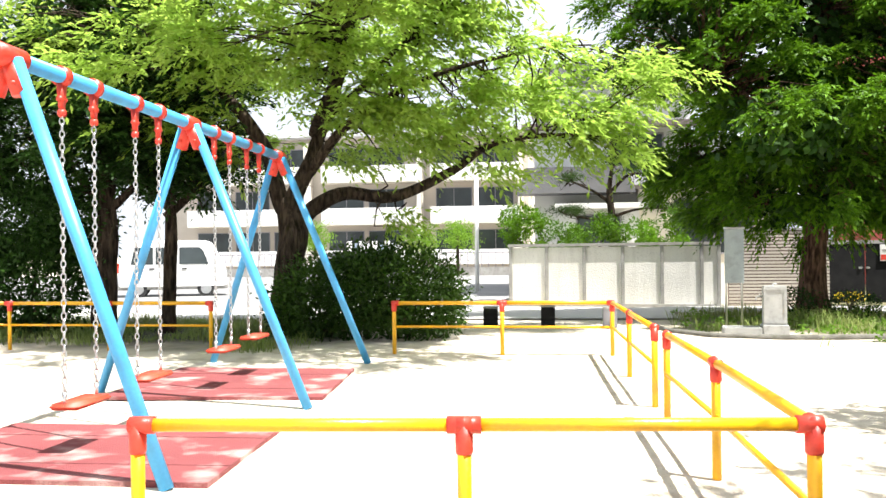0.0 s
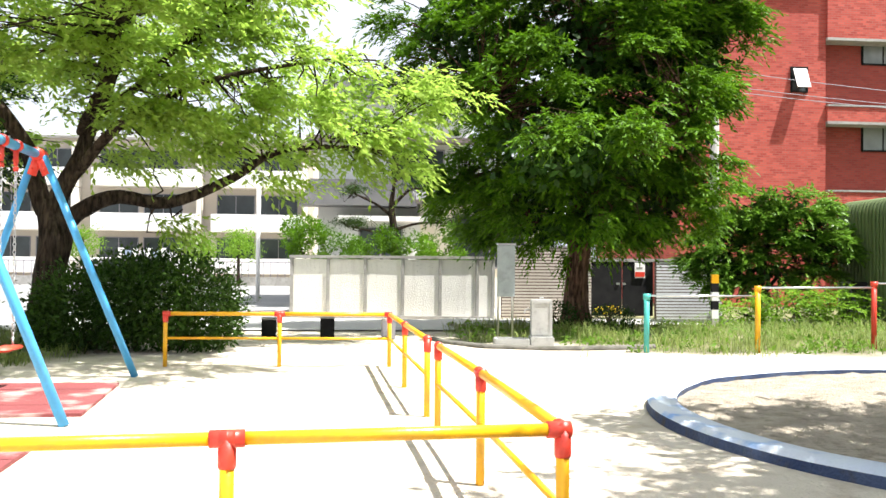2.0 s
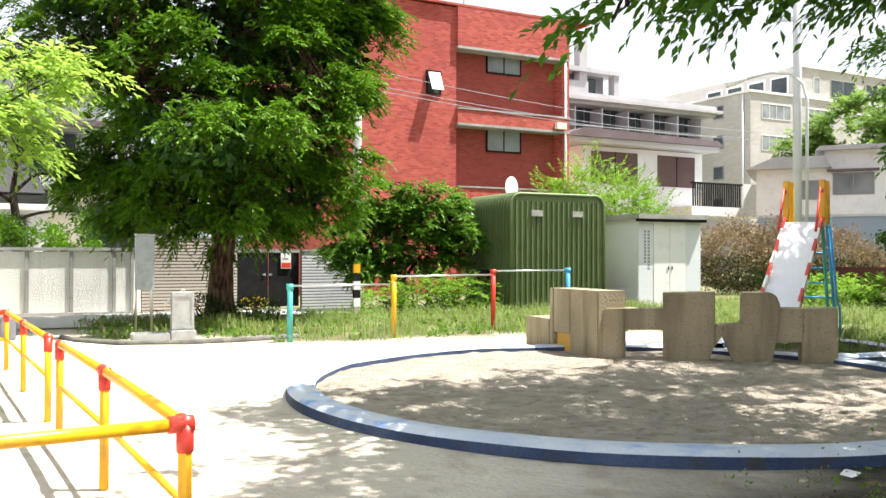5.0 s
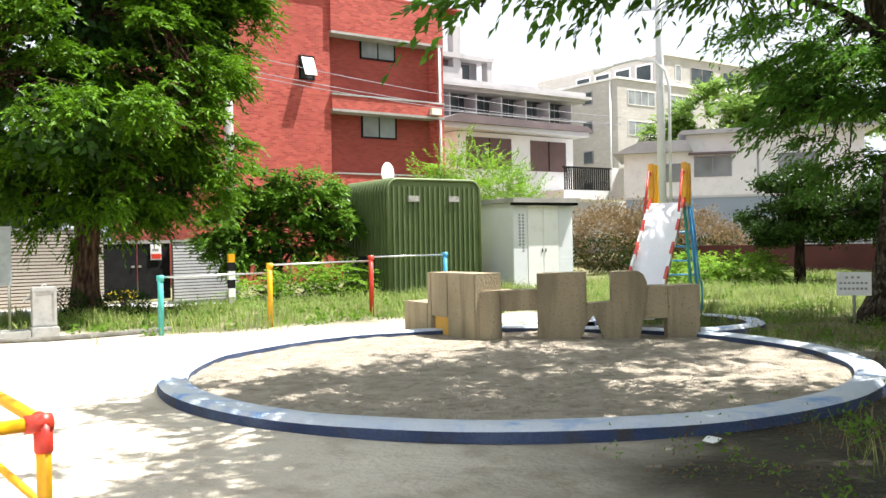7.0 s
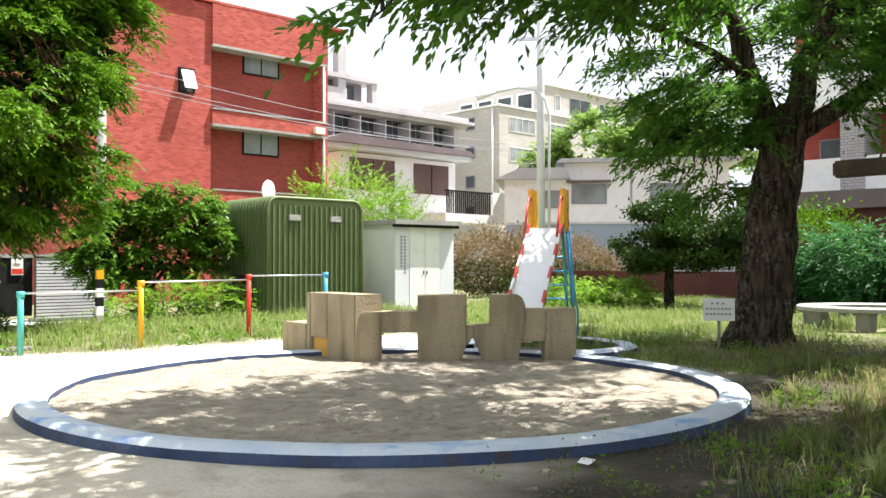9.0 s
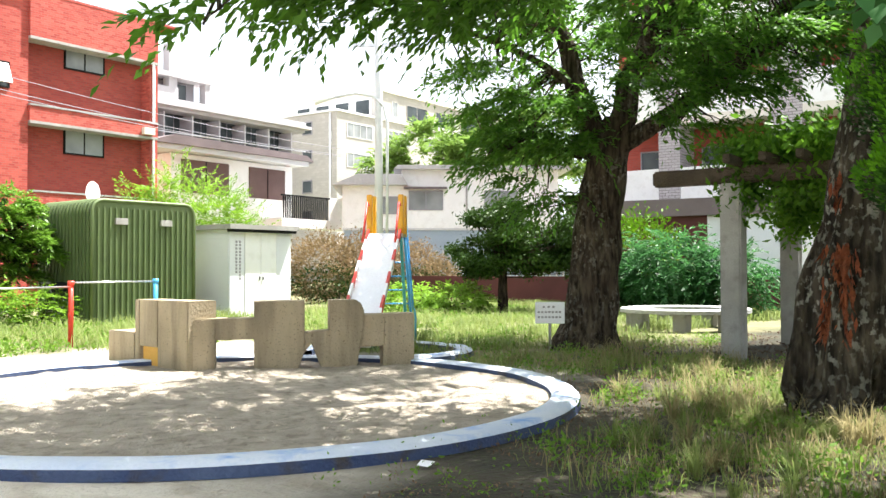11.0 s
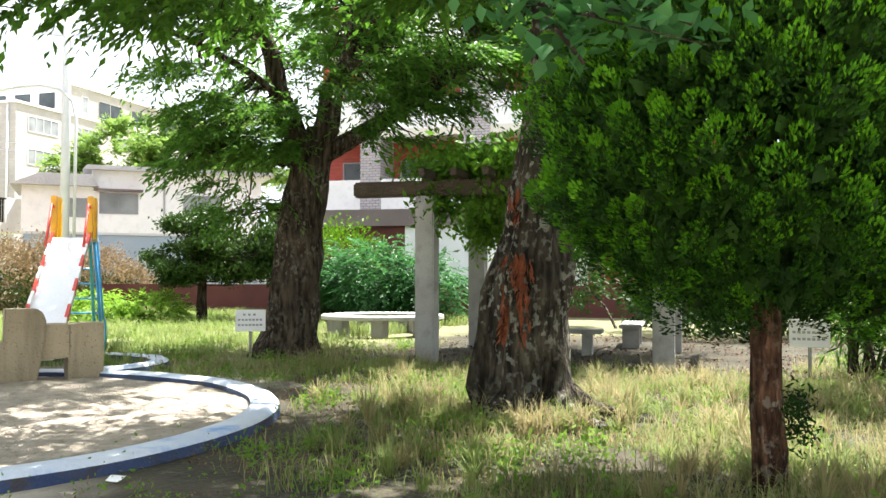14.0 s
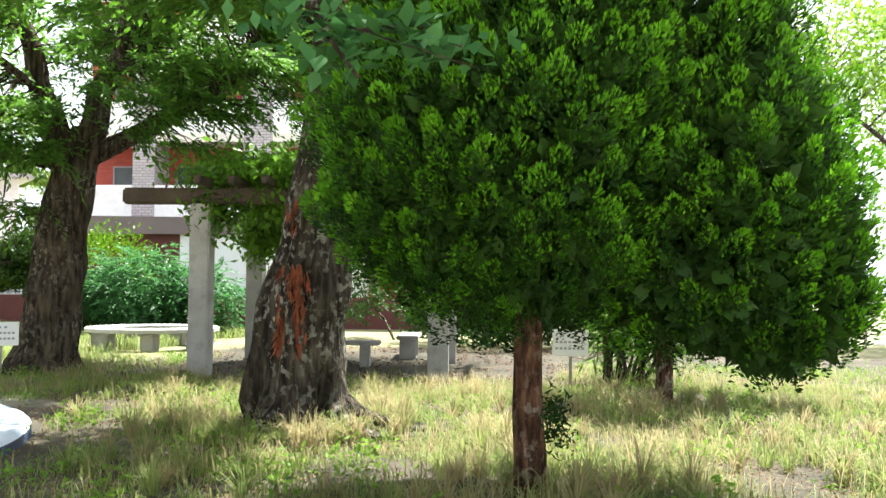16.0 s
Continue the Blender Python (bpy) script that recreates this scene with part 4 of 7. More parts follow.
def juniper(name, base, trunk, blobs, tufts, per, label, m=250):
    t = thing(name, pose(*base), label, "juniper", "clipped junipers")
    bm = bmesh.new()
    tube(bm, wiggle(trunk[0][:3], trunk[1][:3], 8, 0.01), list(np.linspace(trunk[0][3], trunk[1][3], 9)), 14)
    for v in bm.verts:
        k = noise.noise(v.co * 8.0) * 0.02 + noise.noise(Vector((v.co.x * 30, v.co.y * 30, v.co.z * 4))) * 0.01
        v.co += Vector((v.co.x, v.co.y, 0)).normalized() * k
    part("trunk", bm, M_REDBARK, t, smooth=True)
    for b in blobs:
        part("branch", tubed(wiggle((0, 0, trunk[1][2] * 0.8), b[0], 4, 0.08), [0.05, 0.04, 0.03, 0.02, 0.01], 6), M_REDBARK, t)
    c, d = in_blobs(tufts, blobs, 0.92, 0.045)
    keep = np.ones(len(c), bool)
    for q, (bc, br) in enumerate(blobs):
        keep &= (((c - np.array(bc)) / np.array(br)) ** 2).sum(1) > 0.76
    c, d = c[keep], d[keep]
    ax = d * 0.7 + (0, 0, 0.85) + rng.normal(size=c.shape) * 0.15
    ax /= np.linalg.norm(ax, axis=1)[:, None]
    c = c + d * np.array([0.07 * noise.noise(Vector(p) * 3.0) + 0.05 * noise.noise(Vector(p) * 7.0) for p in c])[:, None]
    # keep the bunches apart, so that dark gaps show between them
    cell, seen, pick = 0.165, {}, []
    for i, p in enumerate(c):
        key = tuple(int(math.floor(q / cell)) for q in p)
        near = [seen[k] for k in itertools.product(*[(q - 1, q, q + 1) for q in key]) if k in seen]
        if all((p - c[q]) @ (p - c[q]) > cell * cell for q in near):
            seen[key] = i
            pick.append(i)
    c, d, ax = c[pick], d[pick], ax[pick]
    # each bunch is a flame-shaped plume covered in fine scale leaves
    size = np.repeat(rng.uniform(1.05, 1.75, len(c)), m)
    ax = np.repeat(ax, m, 0)
    s0 = np.cross(ax, (0.3, 0.2, 0.9))
    s0 /= np.linalg.norm(s0, axis=1)[:, None]
    s1 = np.cross(ax, s0)
    n = len(ax)
    an, hh = rng.uniform(0, 2 * math.pi, n), rng.uniform(0, 1, n)
    out = s0 * np.cos(an)[:, None] + s1 * np.sin(an)[:, None]
    lobe = 1 + 0.22 * np.sin(3 * an + 9 * hh + np.repeat(rng.uniform(0, 6, len(c)), m))
    rr = 0.07 * np.sqrt(np.maximum(0.01, 1 - hh ** 1.8)) * lobe * rng.uniform(0.75, 1.05, n)
    c = np.repeat(c, m, 0) + ax * ((0.23 * hh - 0.1) * size)[:, None] + out * (rr * size)[:, None]
    ax = ax + out * (0.75 * (1 - 0.7 * hh))[:, None]
    # shade is put into the colour: dark plume base, mid green, bright tip
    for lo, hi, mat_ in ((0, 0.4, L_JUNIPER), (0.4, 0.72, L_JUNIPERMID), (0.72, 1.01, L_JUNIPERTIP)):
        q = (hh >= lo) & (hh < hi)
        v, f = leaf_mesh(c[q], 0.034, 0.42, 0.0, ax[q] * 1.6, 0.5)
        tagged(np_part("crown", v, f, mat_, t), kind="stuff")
    # dark leaf mass added inside to stop light and darken the gaps
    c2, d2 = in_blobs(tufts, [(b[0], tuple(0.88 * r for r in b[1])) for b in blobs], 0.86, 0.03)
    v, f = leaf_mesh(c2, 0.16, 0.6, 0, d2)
    tagged(np_part("shade_core", v, f, L_DARK, t), kind="stuff")
    return t


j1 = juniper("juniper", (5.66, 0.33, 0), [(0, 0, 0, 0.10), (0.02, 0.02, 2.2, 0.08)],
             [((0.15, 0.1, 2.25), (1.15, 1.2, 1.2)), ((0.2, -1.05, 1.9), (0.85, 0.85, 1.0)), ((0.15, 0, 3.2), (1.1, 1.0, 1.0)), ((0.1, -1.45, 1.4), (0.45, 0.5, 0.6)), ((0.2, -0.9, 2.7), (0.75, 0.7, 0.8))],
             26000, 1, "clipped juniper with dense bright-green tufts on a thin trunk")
juniper("juniper", (10.6, -0.75, 0), [(0, 0, 0, 0.10), (0.02, 0.02, 2.0, 0.07)],
        [((0.2, 0, 2.5), (1.2, 1.2, 1.5)), ((0.2, -1.0, 2.1), (0.8, 0.8, 1.1))], 5000, 1, "second juniper on a dark thin trunk", 60)

pts = np.array((0.0, -0.16, 0.48)) + rng.normal(size=(500, 3)) * (0.05, 0.05, 0.09)
v, f = leaf_mesh(pts, 0.045, 0.35, -0.4)
tagged(np_part("sprig", v, f, L_JUNIPER, j1), kind="stuff")

# twig with broad leaves hanging near the path
t = thing("hanging_branch", pose(3.7, 0.75, 2.9), "overhanging twig with broad cherry leaves", "branch")
bm = bmesh.new()
runs = [[(0.4, 1.3, 1.0), (0.15, 0.75, 0.0), (0.0, 0.38, -0.45), (0.0, 0.1, -0.55), (0.02, -0.38, -0.72)], [(0.0, 0.38, -0.45), (-0.08, 0.2, -0.62), (-0.05, 0.1, -0.76)], [(0.0, 0.1, -0.55), (0.1, -0.1, -0.5), (0.12, -0.3, -0.6)]]
spots = []
for r in runs:
    tube(bm, r, [0.014 - 0.003 * i for i in range(len(r))], 6)
    for p, q in zip(r, r[1:]):
        for k in range(9):
            spots.append(np.array(p) + (np.array(q) - np.array(p)) * k / 9)
part("twig", bm, M_DARKBARK, t, smooth=True)
sp = np.repeat(np.array(spots), 4, 0) + rng.normal(size=(len(spots) * 4, 3)) * (0.1, 0.12, 0.03)
v, f = leaf_mesh(sp, 0.115, 0.62, 0.25, None, 0.8, 0.75)
np_part("leaves", v, f, foliage("broad_leaf", (0.012, 0.055, 0.014), (0.05, 0.15, 0.04), 0.6, 0.2), t)

# ---- playground things ----
def horizontal_bars():
    posts = [((2.727, 13.52), 0.87, M_TEAL), ((4.47, 13.76), 1.0, M_YELLOW), ((6.6, 14.6), 1.07, M_RED), ((8.25, 14.85), 1.09, M_BLUE)]
    o = Vector((2.727, 13.52, 0))
    t = thing("horizontal_bars", pose(*o), "three steel exercise bars on teal, yellow, red and blue posts", "exercise bars")
    for (x, y), h, m in posts:
        p = Vector((x, y, 0)) - o
        bm = tubed([p, p + Vector((0, 0, h + 0.02))], 0.042, 14)
        tube(bm, [p + Vector((0, 0, h - 0.06)), p + Vector((0, 0, h + 0.03))], 0.055, 14)
        part("post", bm, m, t, smooth=True)
    for a, b in zip(posts, posts[1:]):
        h = a[1] + 0.0
        h2 = min(a[1], b[1])
        p, q = Vector((*a[0], h2)) - o, Vector((*b[0], h2)) - o
        part("bar", tubed([p, q], 0.016, 10), M_STEEL, t, smooth=True)


horizontal_bars()


def climbing_wall():
    ang = math.degrees(math.atan2(8.26 - 9.85, 8.32 - 5.98))
    t = thing("climbing_wall", pose(5.98, 9.85, 0, 0, 0, ang), "stepped concrete climbing wall with crawl holes, weathered", "climbing wall")
    T = 0.38

    def slab(outline, y0=0.0, y1=T, label=""):
        bm = prism(bmesh.new(), outline, y0, y1)
        bmesh.ops.bevel(bm, geom=[e for e in bm.edges if abs(e.verts[0].co.y - e.verts[1].co.y) < 1e-5], offset=0.014, segments=2, affect='EDGES')
        part("block", bm, M_CONC, t, label)

    slab([(0.03, 0), (0.35, 0), (0.35, 0.67), (0.03, 0.66)], 0.02, T)
    slab([(0.35, 0.40), (0.83, 0.41), (0.83, 0.67), (0.35, 0.67)], 0.02, T)
    slab([(0.82, 0), (1.36, 0), (1.45, 0.24), (1.45, 0.89), (0.82, 0.88)], 0.0, T)
    slab([(1.44, 0.20), (1.54, 0.35), (1.61, 0.49), (1.44, 0.48)], 0.03, T - 0.03)
    slab([(1.54, 0.35), (1.68, 0), (1.79, 0), (1.79, 0.50), (1.54, 0.49)], 0.03, T - 0.03)
    slab([(1.77, 0), (2.11, 0), (2.21, 0.55), (2.21, 0.75), (2.17, 0.85), (2.11, 0.89), (1.77, 0.89)], 0.0, T)
    slab([(2.10, 0.28), (2.48, 0.29), (2.48, 0.70), (2.20, 0.70)], 0.03, T + 0.03)
    slab([(2.46, 0), (2.87, 0), (2.87, 0.71), (2.47, 0.70)], 0.032, T + 0.03)
    # wall that turns back from the corner
    ang2 = math.degrees(math.atan2(9.85 - 11.75, 5.98 - 5.93)) - ang
    w = thing("climbing_wall", pose(5.93, 11.75, 0, 0, 0, ang + ang2), "concrete end wall of the climber with a square hole", "climbing wall")

    def slab2(outline, y0, y1):
        bm = prism(bmesh.new(), outline, y0, y1)
        bmesh.ops.bevel(bm, geom=[e for e in bm.edges if abs(e.verts[0].co.y - e.verts[1].co.y) < 1e-5], offset=0.014, segments=2, affect='EDGES')
        part("block", bm, M_CONC, w)

    slab2([(-0.08, 0), (0.64, 0), (0.64, 0.45), (-0.08, 0.45)], 0.0, 0.42)
    slab2([(0.645, 0), (0.76, 0), (0.76, 0.89), (0.645, 0.89)], 0.0, 0.42)
    slab2([(0.755, 0.28), (1.225, 0.28), (1.225, 0.888), (0.755, 0.888)], 0.001, 0.42)
    slab2([(1.22, 0), (1.93, 0), (1.93, 0.89), (1.22, 0.89)], 0.0, 0.42)
    part("hole_lining", boxed(0.762, 1.218, 0.06, 0.12, 0.0, 0.276), surface("orange_lining", (0.60, 0.33, 0.06), (0.68, 0.40, 0.09), 3, 40, 0.8), w, "orange-painted back of the hole")


climbing_wall()


def slide():
    """Local x runs down the chute."""
    top = Vector((9.83, 10.45, 0))
    d = Vector((-0.62, 0.08, 0)).normalized()
    yaw = math.degrees(math.atan2(d.y, d.x))
    t = thing("playground_slide", pose(10.0, 10.62, 0, 0, 0, 217), "steel playground slide with red-white sides and yellow posts", "slide")
    H = 1.86
    part("chute", prism(bmesh.new(), [(0, H), (0.1, H), (2.12, 0.3), (2.34, 0.26), (2.34, 0.22), (2.1, 0.26), (0.1, H - 0.05), (0, H - 0.05)], -0.24, 0.24), M_CHUTE, t, "polished steel chute")
    for s in (-1, 1):
        y = s * 0.26
        for k in range(9):
            a, b = k / 9, (k + 1) / 9 - 0.004
            x0, x1 = 0.02 + 2.16 * a, 0.02 + 2.16 * b
            z0, z1 = H + 0.08 - 1.55 * a, H + 0.08 - 1.55 * b
            bm = prism(bmesh.new(), [(x0, z0 - 0.11), (x1, z1 - 0.11), (x1, z1), (x0, z0)], y - 0.02, y + 0.02)
            part("side_panel", bm, M_RED if k % 2 == 0 else M_WHITE, t)
        part("guard", tubed([(-0.05, y, H), (-0.05, y, H + 0.45), (0.12, y, H + 0.5), (0.35, y, H + 0.1), (0.5, y, H - 0.15)], 0.02, 8), M_RED, t, smooth=True)
        part("post", boxed(-0.42, -0.30, y - 0.045, y + 0.045, H - 0.05, H + 0.64, 0.012), M_YELLOW, t, "yellow corner post")
        part("post", boxed(-0.12, -0.02, y - 0.045, y + 0.045, H - 0.05, H + 0.64, 0.012), M_YELLOW, t, "yellow corner post")
        part("leg", tubed([(-0.02, y, H), (0.12, y * 1.5, 0)], 0.026, 8), M_TEAL, t, smooth=True)
        part("leg", tubed([(-0.4, y, H), (-1.1, y * 1.15, 0)], 0.026, 8), M_BLUE, t, smooth=True)
        part("handrail", tubed([(-0.4, y * 1.1, H + 0.25), (-1.0, y * 1.2, 0.62), (-1.2, y * 1.2, 0.55), (-1.28, y * 1.2, 0.4), (-1.28, y * 1.2, 0)], 0.018, 8), M_BLUE, t, smooth=True)
    part("platform", boxed(-0.44, 0.02, -0.3, 0.3, H - 0.05, H), M_STEEL, t)
    for k in range(6):
        z = 0.22 + k * 0.235
        x = -1.1 + 0.7 * z / H
        part("rung", tubed([(x, -0.27, z), (x, 0.27, z)], 0.014, 8), M_BLUE, t, smooth=True)


slide()

# storage sheds
def green_shed():
    t = thing("green_shed", pose(9.17, 19.43, 0, 0, 0, 6), "olive-green ribbed steel storage shed with rounded top edges", "shed")
    w, d, h, r = 2.75, 2.4, 2.87, 0.28
    bm = bmesh.new()
    prof = [(0, 0)]
    n = 22
    out = []
    for k in range(9):
        a = math.pi - k / 8 * math.pi / 2
        out.append((r + r * math.cos(a), h - r + r * math.sin(a)))
    arc = [(0.0, 0.0)] + out + [(w - x, z) for x, z in out[::-1]] + [(w, 0.0)]
    prism(bm, arc, 0.05, d)
    part("body", bm, M_GREEN, t)
    bm = bmesh.new()
    k = 0
    x = 0.13
    while x < w - 0.1:
        top = h - 0.12
        box(bm, x, x + 0.055, 0.005, 0.05, 0.05, top - 0.05, 0.012)
        x += 0.15
    part("front_ribs", bm, M_GREEN, t)
    bm = bmesh.new()
    y = 0.16
    while y < d - 0.05:
        pts = [(px - 0.02 if px < w / 2 else px + 0.02, y, pz + (0.02 if pz > h - r - 0.01 else 0)) for px, pz in arc]
        tube(bm, pts, 0.028, 6)
        y += 0.15
    part("side_ribs", bm, M_GREEN, t)
    bm = bmesh.new()
    tube(bm, [(px, 0.03, pz) for px, pz in arc], 0.04, 8)
    part("edge_trim", bm, M_GREEN, t, smooth=True)
    for x in (0.55, 1.75):
        part("vent", boxed(x, x + 0.32, -0.05, 0.02, h - 0.55, h - 0.4, 0.01), M_GREYCONC, t, "grey vent hood")


green_shed()


def white_shed():
    t = thing("garden_store", pose(12.62, 19.26, 0, 0, 0, 3), "pale-grey lapped siding store with double doors and flat dark roof", "shed")
    w, d, h = 1.95, 1.6, 2.3
    part("body", boxed(0.02, w - 0.02, 0.02, d, 0, h), M_SHED, t)
    k = int(h / 0.115)
    for i in range(k):
        z = i * 0.115
        part("board", prism(bmesh.new(), [(0.0, z), (0.0, z + 0.11), (0.44, z + 0.11), (0.44, z)], -0.006, 0.022), M_SHED, t)
        part("board", prism(bmesh.new(), [(1.48, z), (1.48, z + 0.11), (w, z + 0.11), (w, z)], -0.006, 0.022), M_SHED, t)
        bm = bmesh.new()
        box(bm, -0.012, 0.02, 0.03, d, z, z + 0.108)
        part("board", bm, M_SHED, t)
    for x in (0.46, 0.97):
        dr = part("door", boxed(x, x + 0.5, -0.015, 0.02, 0.05, h - 0.05, 0.006), M_WHITE, t, "white metal door")
        part("handle", boxed(x + (0.44 if x < 0.9 else 0.04), x + (0.47 if x < 0.9 else 0.07), -0.04, -0.015, 1.0, 1.1, 0.008), M_BLACK, dr, "black handle")
    for c in range(2):
        for i in range(12 - 2 * c):
            z = 1.95 - i * 0.085
            part("marking", boxed(0.22 - 0.11 * c + 0.06, 0.22 - 0.11 * c + 0.12, -0.0105, -0.006, z, z + 0.06), M_MIDGREY, t, "dark painted character")
    bm = prism(bmesh.new(), [(-0.12, h), (w + 0.14, h), (w + 0.14, h + 0.12), (-0.12, h + 0.12)], -0.2, d + 0.1)
    part("roof", bm, M_GREYCONC, t, "flat roof with dark fascia")
    part("fascia", boxed(-0.08, w + 0.08, -0.16, 0.0, h - 0.07, h), M_BLACK, t)


white_shed()


def signboard(x, y, yaw, w, h, z, label, lines=3):
    t = thing("sign", pose(x, y, 0, 0, 0, yaw), label, "sign", "small park signs")
    part("post", tubed([(0, 0.02, 0), (0, 0.02, z + h * 0.8)], 0.022, 8), M_GREYCONC, t, smooth=True)
    b = part("board", boxed(-w / 2, w / 2, -0.012, 0.008, z, z + h, 0.004), M_WHITE, t, "white board")
    for i in range(lines):
        zz = z + h * (0.78 - 0.24 * i)
        k = 0.25 if i == 0 else 0.42
        for j in range(3 if i == 0 else 7):
            x0 = -w * k + j * (2 * w * k / (3 if i == 0 else 7))
            part("marking", boxed(x0, x0 + w * 0.08, -0.0165, -0.0125, zz - h * 0.05, zz + h * 0.04), M_GREYCONC, b)


signboard(11.28, 8.25, -50, 0.45, 0.33, 0.44, "small white notice on a grey post before the old tree")
signboard(11.78, 0.36, -88, 0.46, 0.34, 0.43, "small white notice on a post under the juniper")

# pergola with benches
def pergola():
    o = Vector((12.0, 5.6, 0))
    t = thing("pergola", pose(12.0, 5.6, 0, 0, 0, -82), "concrete-post pergola with dark timber beams and climbing leaves", "pergola")
    # local x runs along the row of front posts, local y runs away from the camera
    H = 2.62
    for x in (0, 3.4):
        for y in (0, 3.0):
            part("post", boxed(x - 0.145, x + 0.145, y - 0.145, y + 0.145, 0, H - 0.15, 0.02), M_GREYCONC, t, "square concrete post")
    for y, x0 in ((0.0, -1.15), (3.0, -0.3)):
        part("beam", boxed(x0, 4.7, y - 0.1, y + 0.1, H - 0.15, H + 0.08, 0.03), M_OLDWOOD, t)
    for x in np.arange(0.1, 4.7, 0.47):
        part("rafter", boxed(x - 0.05, x + 0.05, -0.6, 3.7, H + 0.08, H + 0.2, 0.012), M_OLDWOOD, t)
    return t


pergola()
bl = [((0, 0, 0.2), (2.4, 2.2, 0.3)), ((-0.6, -2.0, -0.2), (0.9, 0.4, 0.5)), ((0.2, -1.0, -0.4), (0.5, 0.6, 0.6)), ((1.4, -1.4, 0.2), (1.0, 0.8, 0.35)), ((-1.5, 1.3, -0.35), (0.35, 0.5, 0.5)), ((-1.3, 0.4, -0.2), (0.4, 0.8, 0.35)), ((1.0, 1.5, -0.5), (0.6, 0.6, 0.6)), ((0.2, 0, 0.3), (2.6, 2.6, 0.35)), ((-1.2, -1.2, -0.5), (0.5, 0.6, 0.5)), ((2.0, 0.4, -0.4), (0.5, 1.4, 0.5)), ((2.4, -0.3, 0.2), (2.0, 2.8, 0.3)), ((0.4, -1.4, 0.15), (2.2, 1.6, 0.25))]
t = thing("climbing_vine", pose(13.6, 4.2, 2.75), "leafy vine over the pergola roof", "vine")
pts, d = in_blobs(48000, bl, 0.2)
v, f = leaf_mesh(pts, 0.13, 0.45, 0.5)
np_part("leaves", v, f, foliage("vine_leaf", (0.03, 0.10, 0.008), (0.13, 0.28, 0.02), 0.5, 0.3), t)
bm = bmesh.new()
for i in range(14):
    p = Vector([float(q) for q in rng.normal(size=3)]) * 1.0
    tube(bm, wiggle((p.x, p.y, 0.05), (p.x + 1.2, p.y + 0.4, 0.2), 4, 0.15), 0.015, 5)
part("stem", bm, M_OLDWOOD, t)


def ring_bench():
    t = thing("ring_bench", pose(17.4, 9.3, 0), "low round concrete bench with an open middle", "bench")
    bm = bmesh.new()
    n = 48
    prof = [(0.85, 0.36), (0.85, 0.43), (0.87, 0.45), (1.33, 0.45), (1.35, 0.43), (1.35, 0.36)]
    rings = [[bm.verts.new((r * math.cos(a), r * math.sin(a), z)) for r, z in prof] for a in np.linspace(0, 2 * math.pi, n, endpoint=False)]
    for i in range(n):
        a, b = rings[i], rings[(i + 1) % n]
        for j in range(len(prof)):
            jj = (j + 1) % len(prof)
            bm.faces.new((a[j], b[j], b[jj], a[jj]))
    bmesh.ops.recalc_face_normals(bm, faces=bm.faces[:])
    part("seat", bm, M_STONE, t)
    for k in range(7):
        a = 2 * math.pi * k / 7
        c = Vector((1.1 * math.cos(a), 1.1 * math.sin(a), 0))
        part("leg", boxed(c.x - 0.14, c.x + 0.14, c.y - 0.14, c.y + 0.14, 0, 0.36, 0.02), M_GREYCONC, t)


ring_bench()


def bench(x, y, yaw, label):
    t = thing("bench", pose(x, y, 0, 0, 0, yaw), label, "bench", "pergola benches")
    part("seat", boxed(-0.75, 0.75, -0.2, 0.2, 0.36, 0.43, 0.015), M_GREYCONC, t)
    for s in (-0.5, 0.5):
        part("leg", boxed(s - 0.08, s + 0.08, -0.15, 0.15, 0, 0.36, 0.01), M_GREYCONC, t)


bench(14.2, 4.3, -80, "concrete bench in the shade of the pergola")
bench(16.6, 3.6, 10, "concrete bench at the back of the pergola")

# stone, bollards, notice board
t = thing("drinking_fountain", pose(1.19, 14.35, 0, 0, 0, 3), "grey granite drinking fountain pillar with a side tap", "drinking fountain")
part("base", boxed(-0.19, 0.19, -0.2, 0.2, 0, 0.17, 0.012), M_STONE, t)
part("pillar", boxed(-0.17, 0.17, -0.1, 0.12, 0.17, 0.76, 0.012), M_STONE, t)
for x0, x1, z0, z1 in ((-0.165, -0.125, 0.2, 0.74), (0.125, 0.165, 0.2, 0.74), (-0.125, 0.125, 0.7, 0.74), (-0.125, 0.125, 0.2, 0.24)):
    part("panel_rim", boxed(x0, x1, -0.112, -0.099, z0, z1, 0.003), M_STONE, t)
tap = part("side_tap", tubed([(-0.17, 0, 0.6), (-0.24, 0, 0.6), (-0.265, 0, 0.585), (-0.27, 0, 0.54)], 0.013, 8), M_STEEL, t, "steel tap", True)
part("tap_handle", tubed([(-0.215, -0.03, 0.635), (-0.215, 0.03, 0.635)], 0.008, 6), M_STEEL, tap)
part("bubbler", tubed([(-0.02, 0, 0.755), (-0.02, 0, 0.785), (0.01, 0, 0.8), (0.04, 0, 0.785)], 0.012, 8), M_STEEL, t, "small steel drinking spout", True)
t = thing("drain_basin", pose(0.72, 14.33, 0, 0, 0, 3), "low grey stone drain basin beside the drinking fountain", "basin")
part("floor", boxed(-0.25, 0.23, -0.17, 0.17, 0, 0.05, 0.008), M_STONE, t)
for x0, x1, y0, y1 in ((-0.29, 0.27, -0.21, -0.15), (-0.29, 0.27, 0.15, 0.21), (-0.29, -0.23, -0.15, 0.15), (0.21, 0.27, -0.15, 0.15)):
    part("rim", boxed(x0, x1, y0, y1, 0, 0.135, 0.012), M_STONE, t)
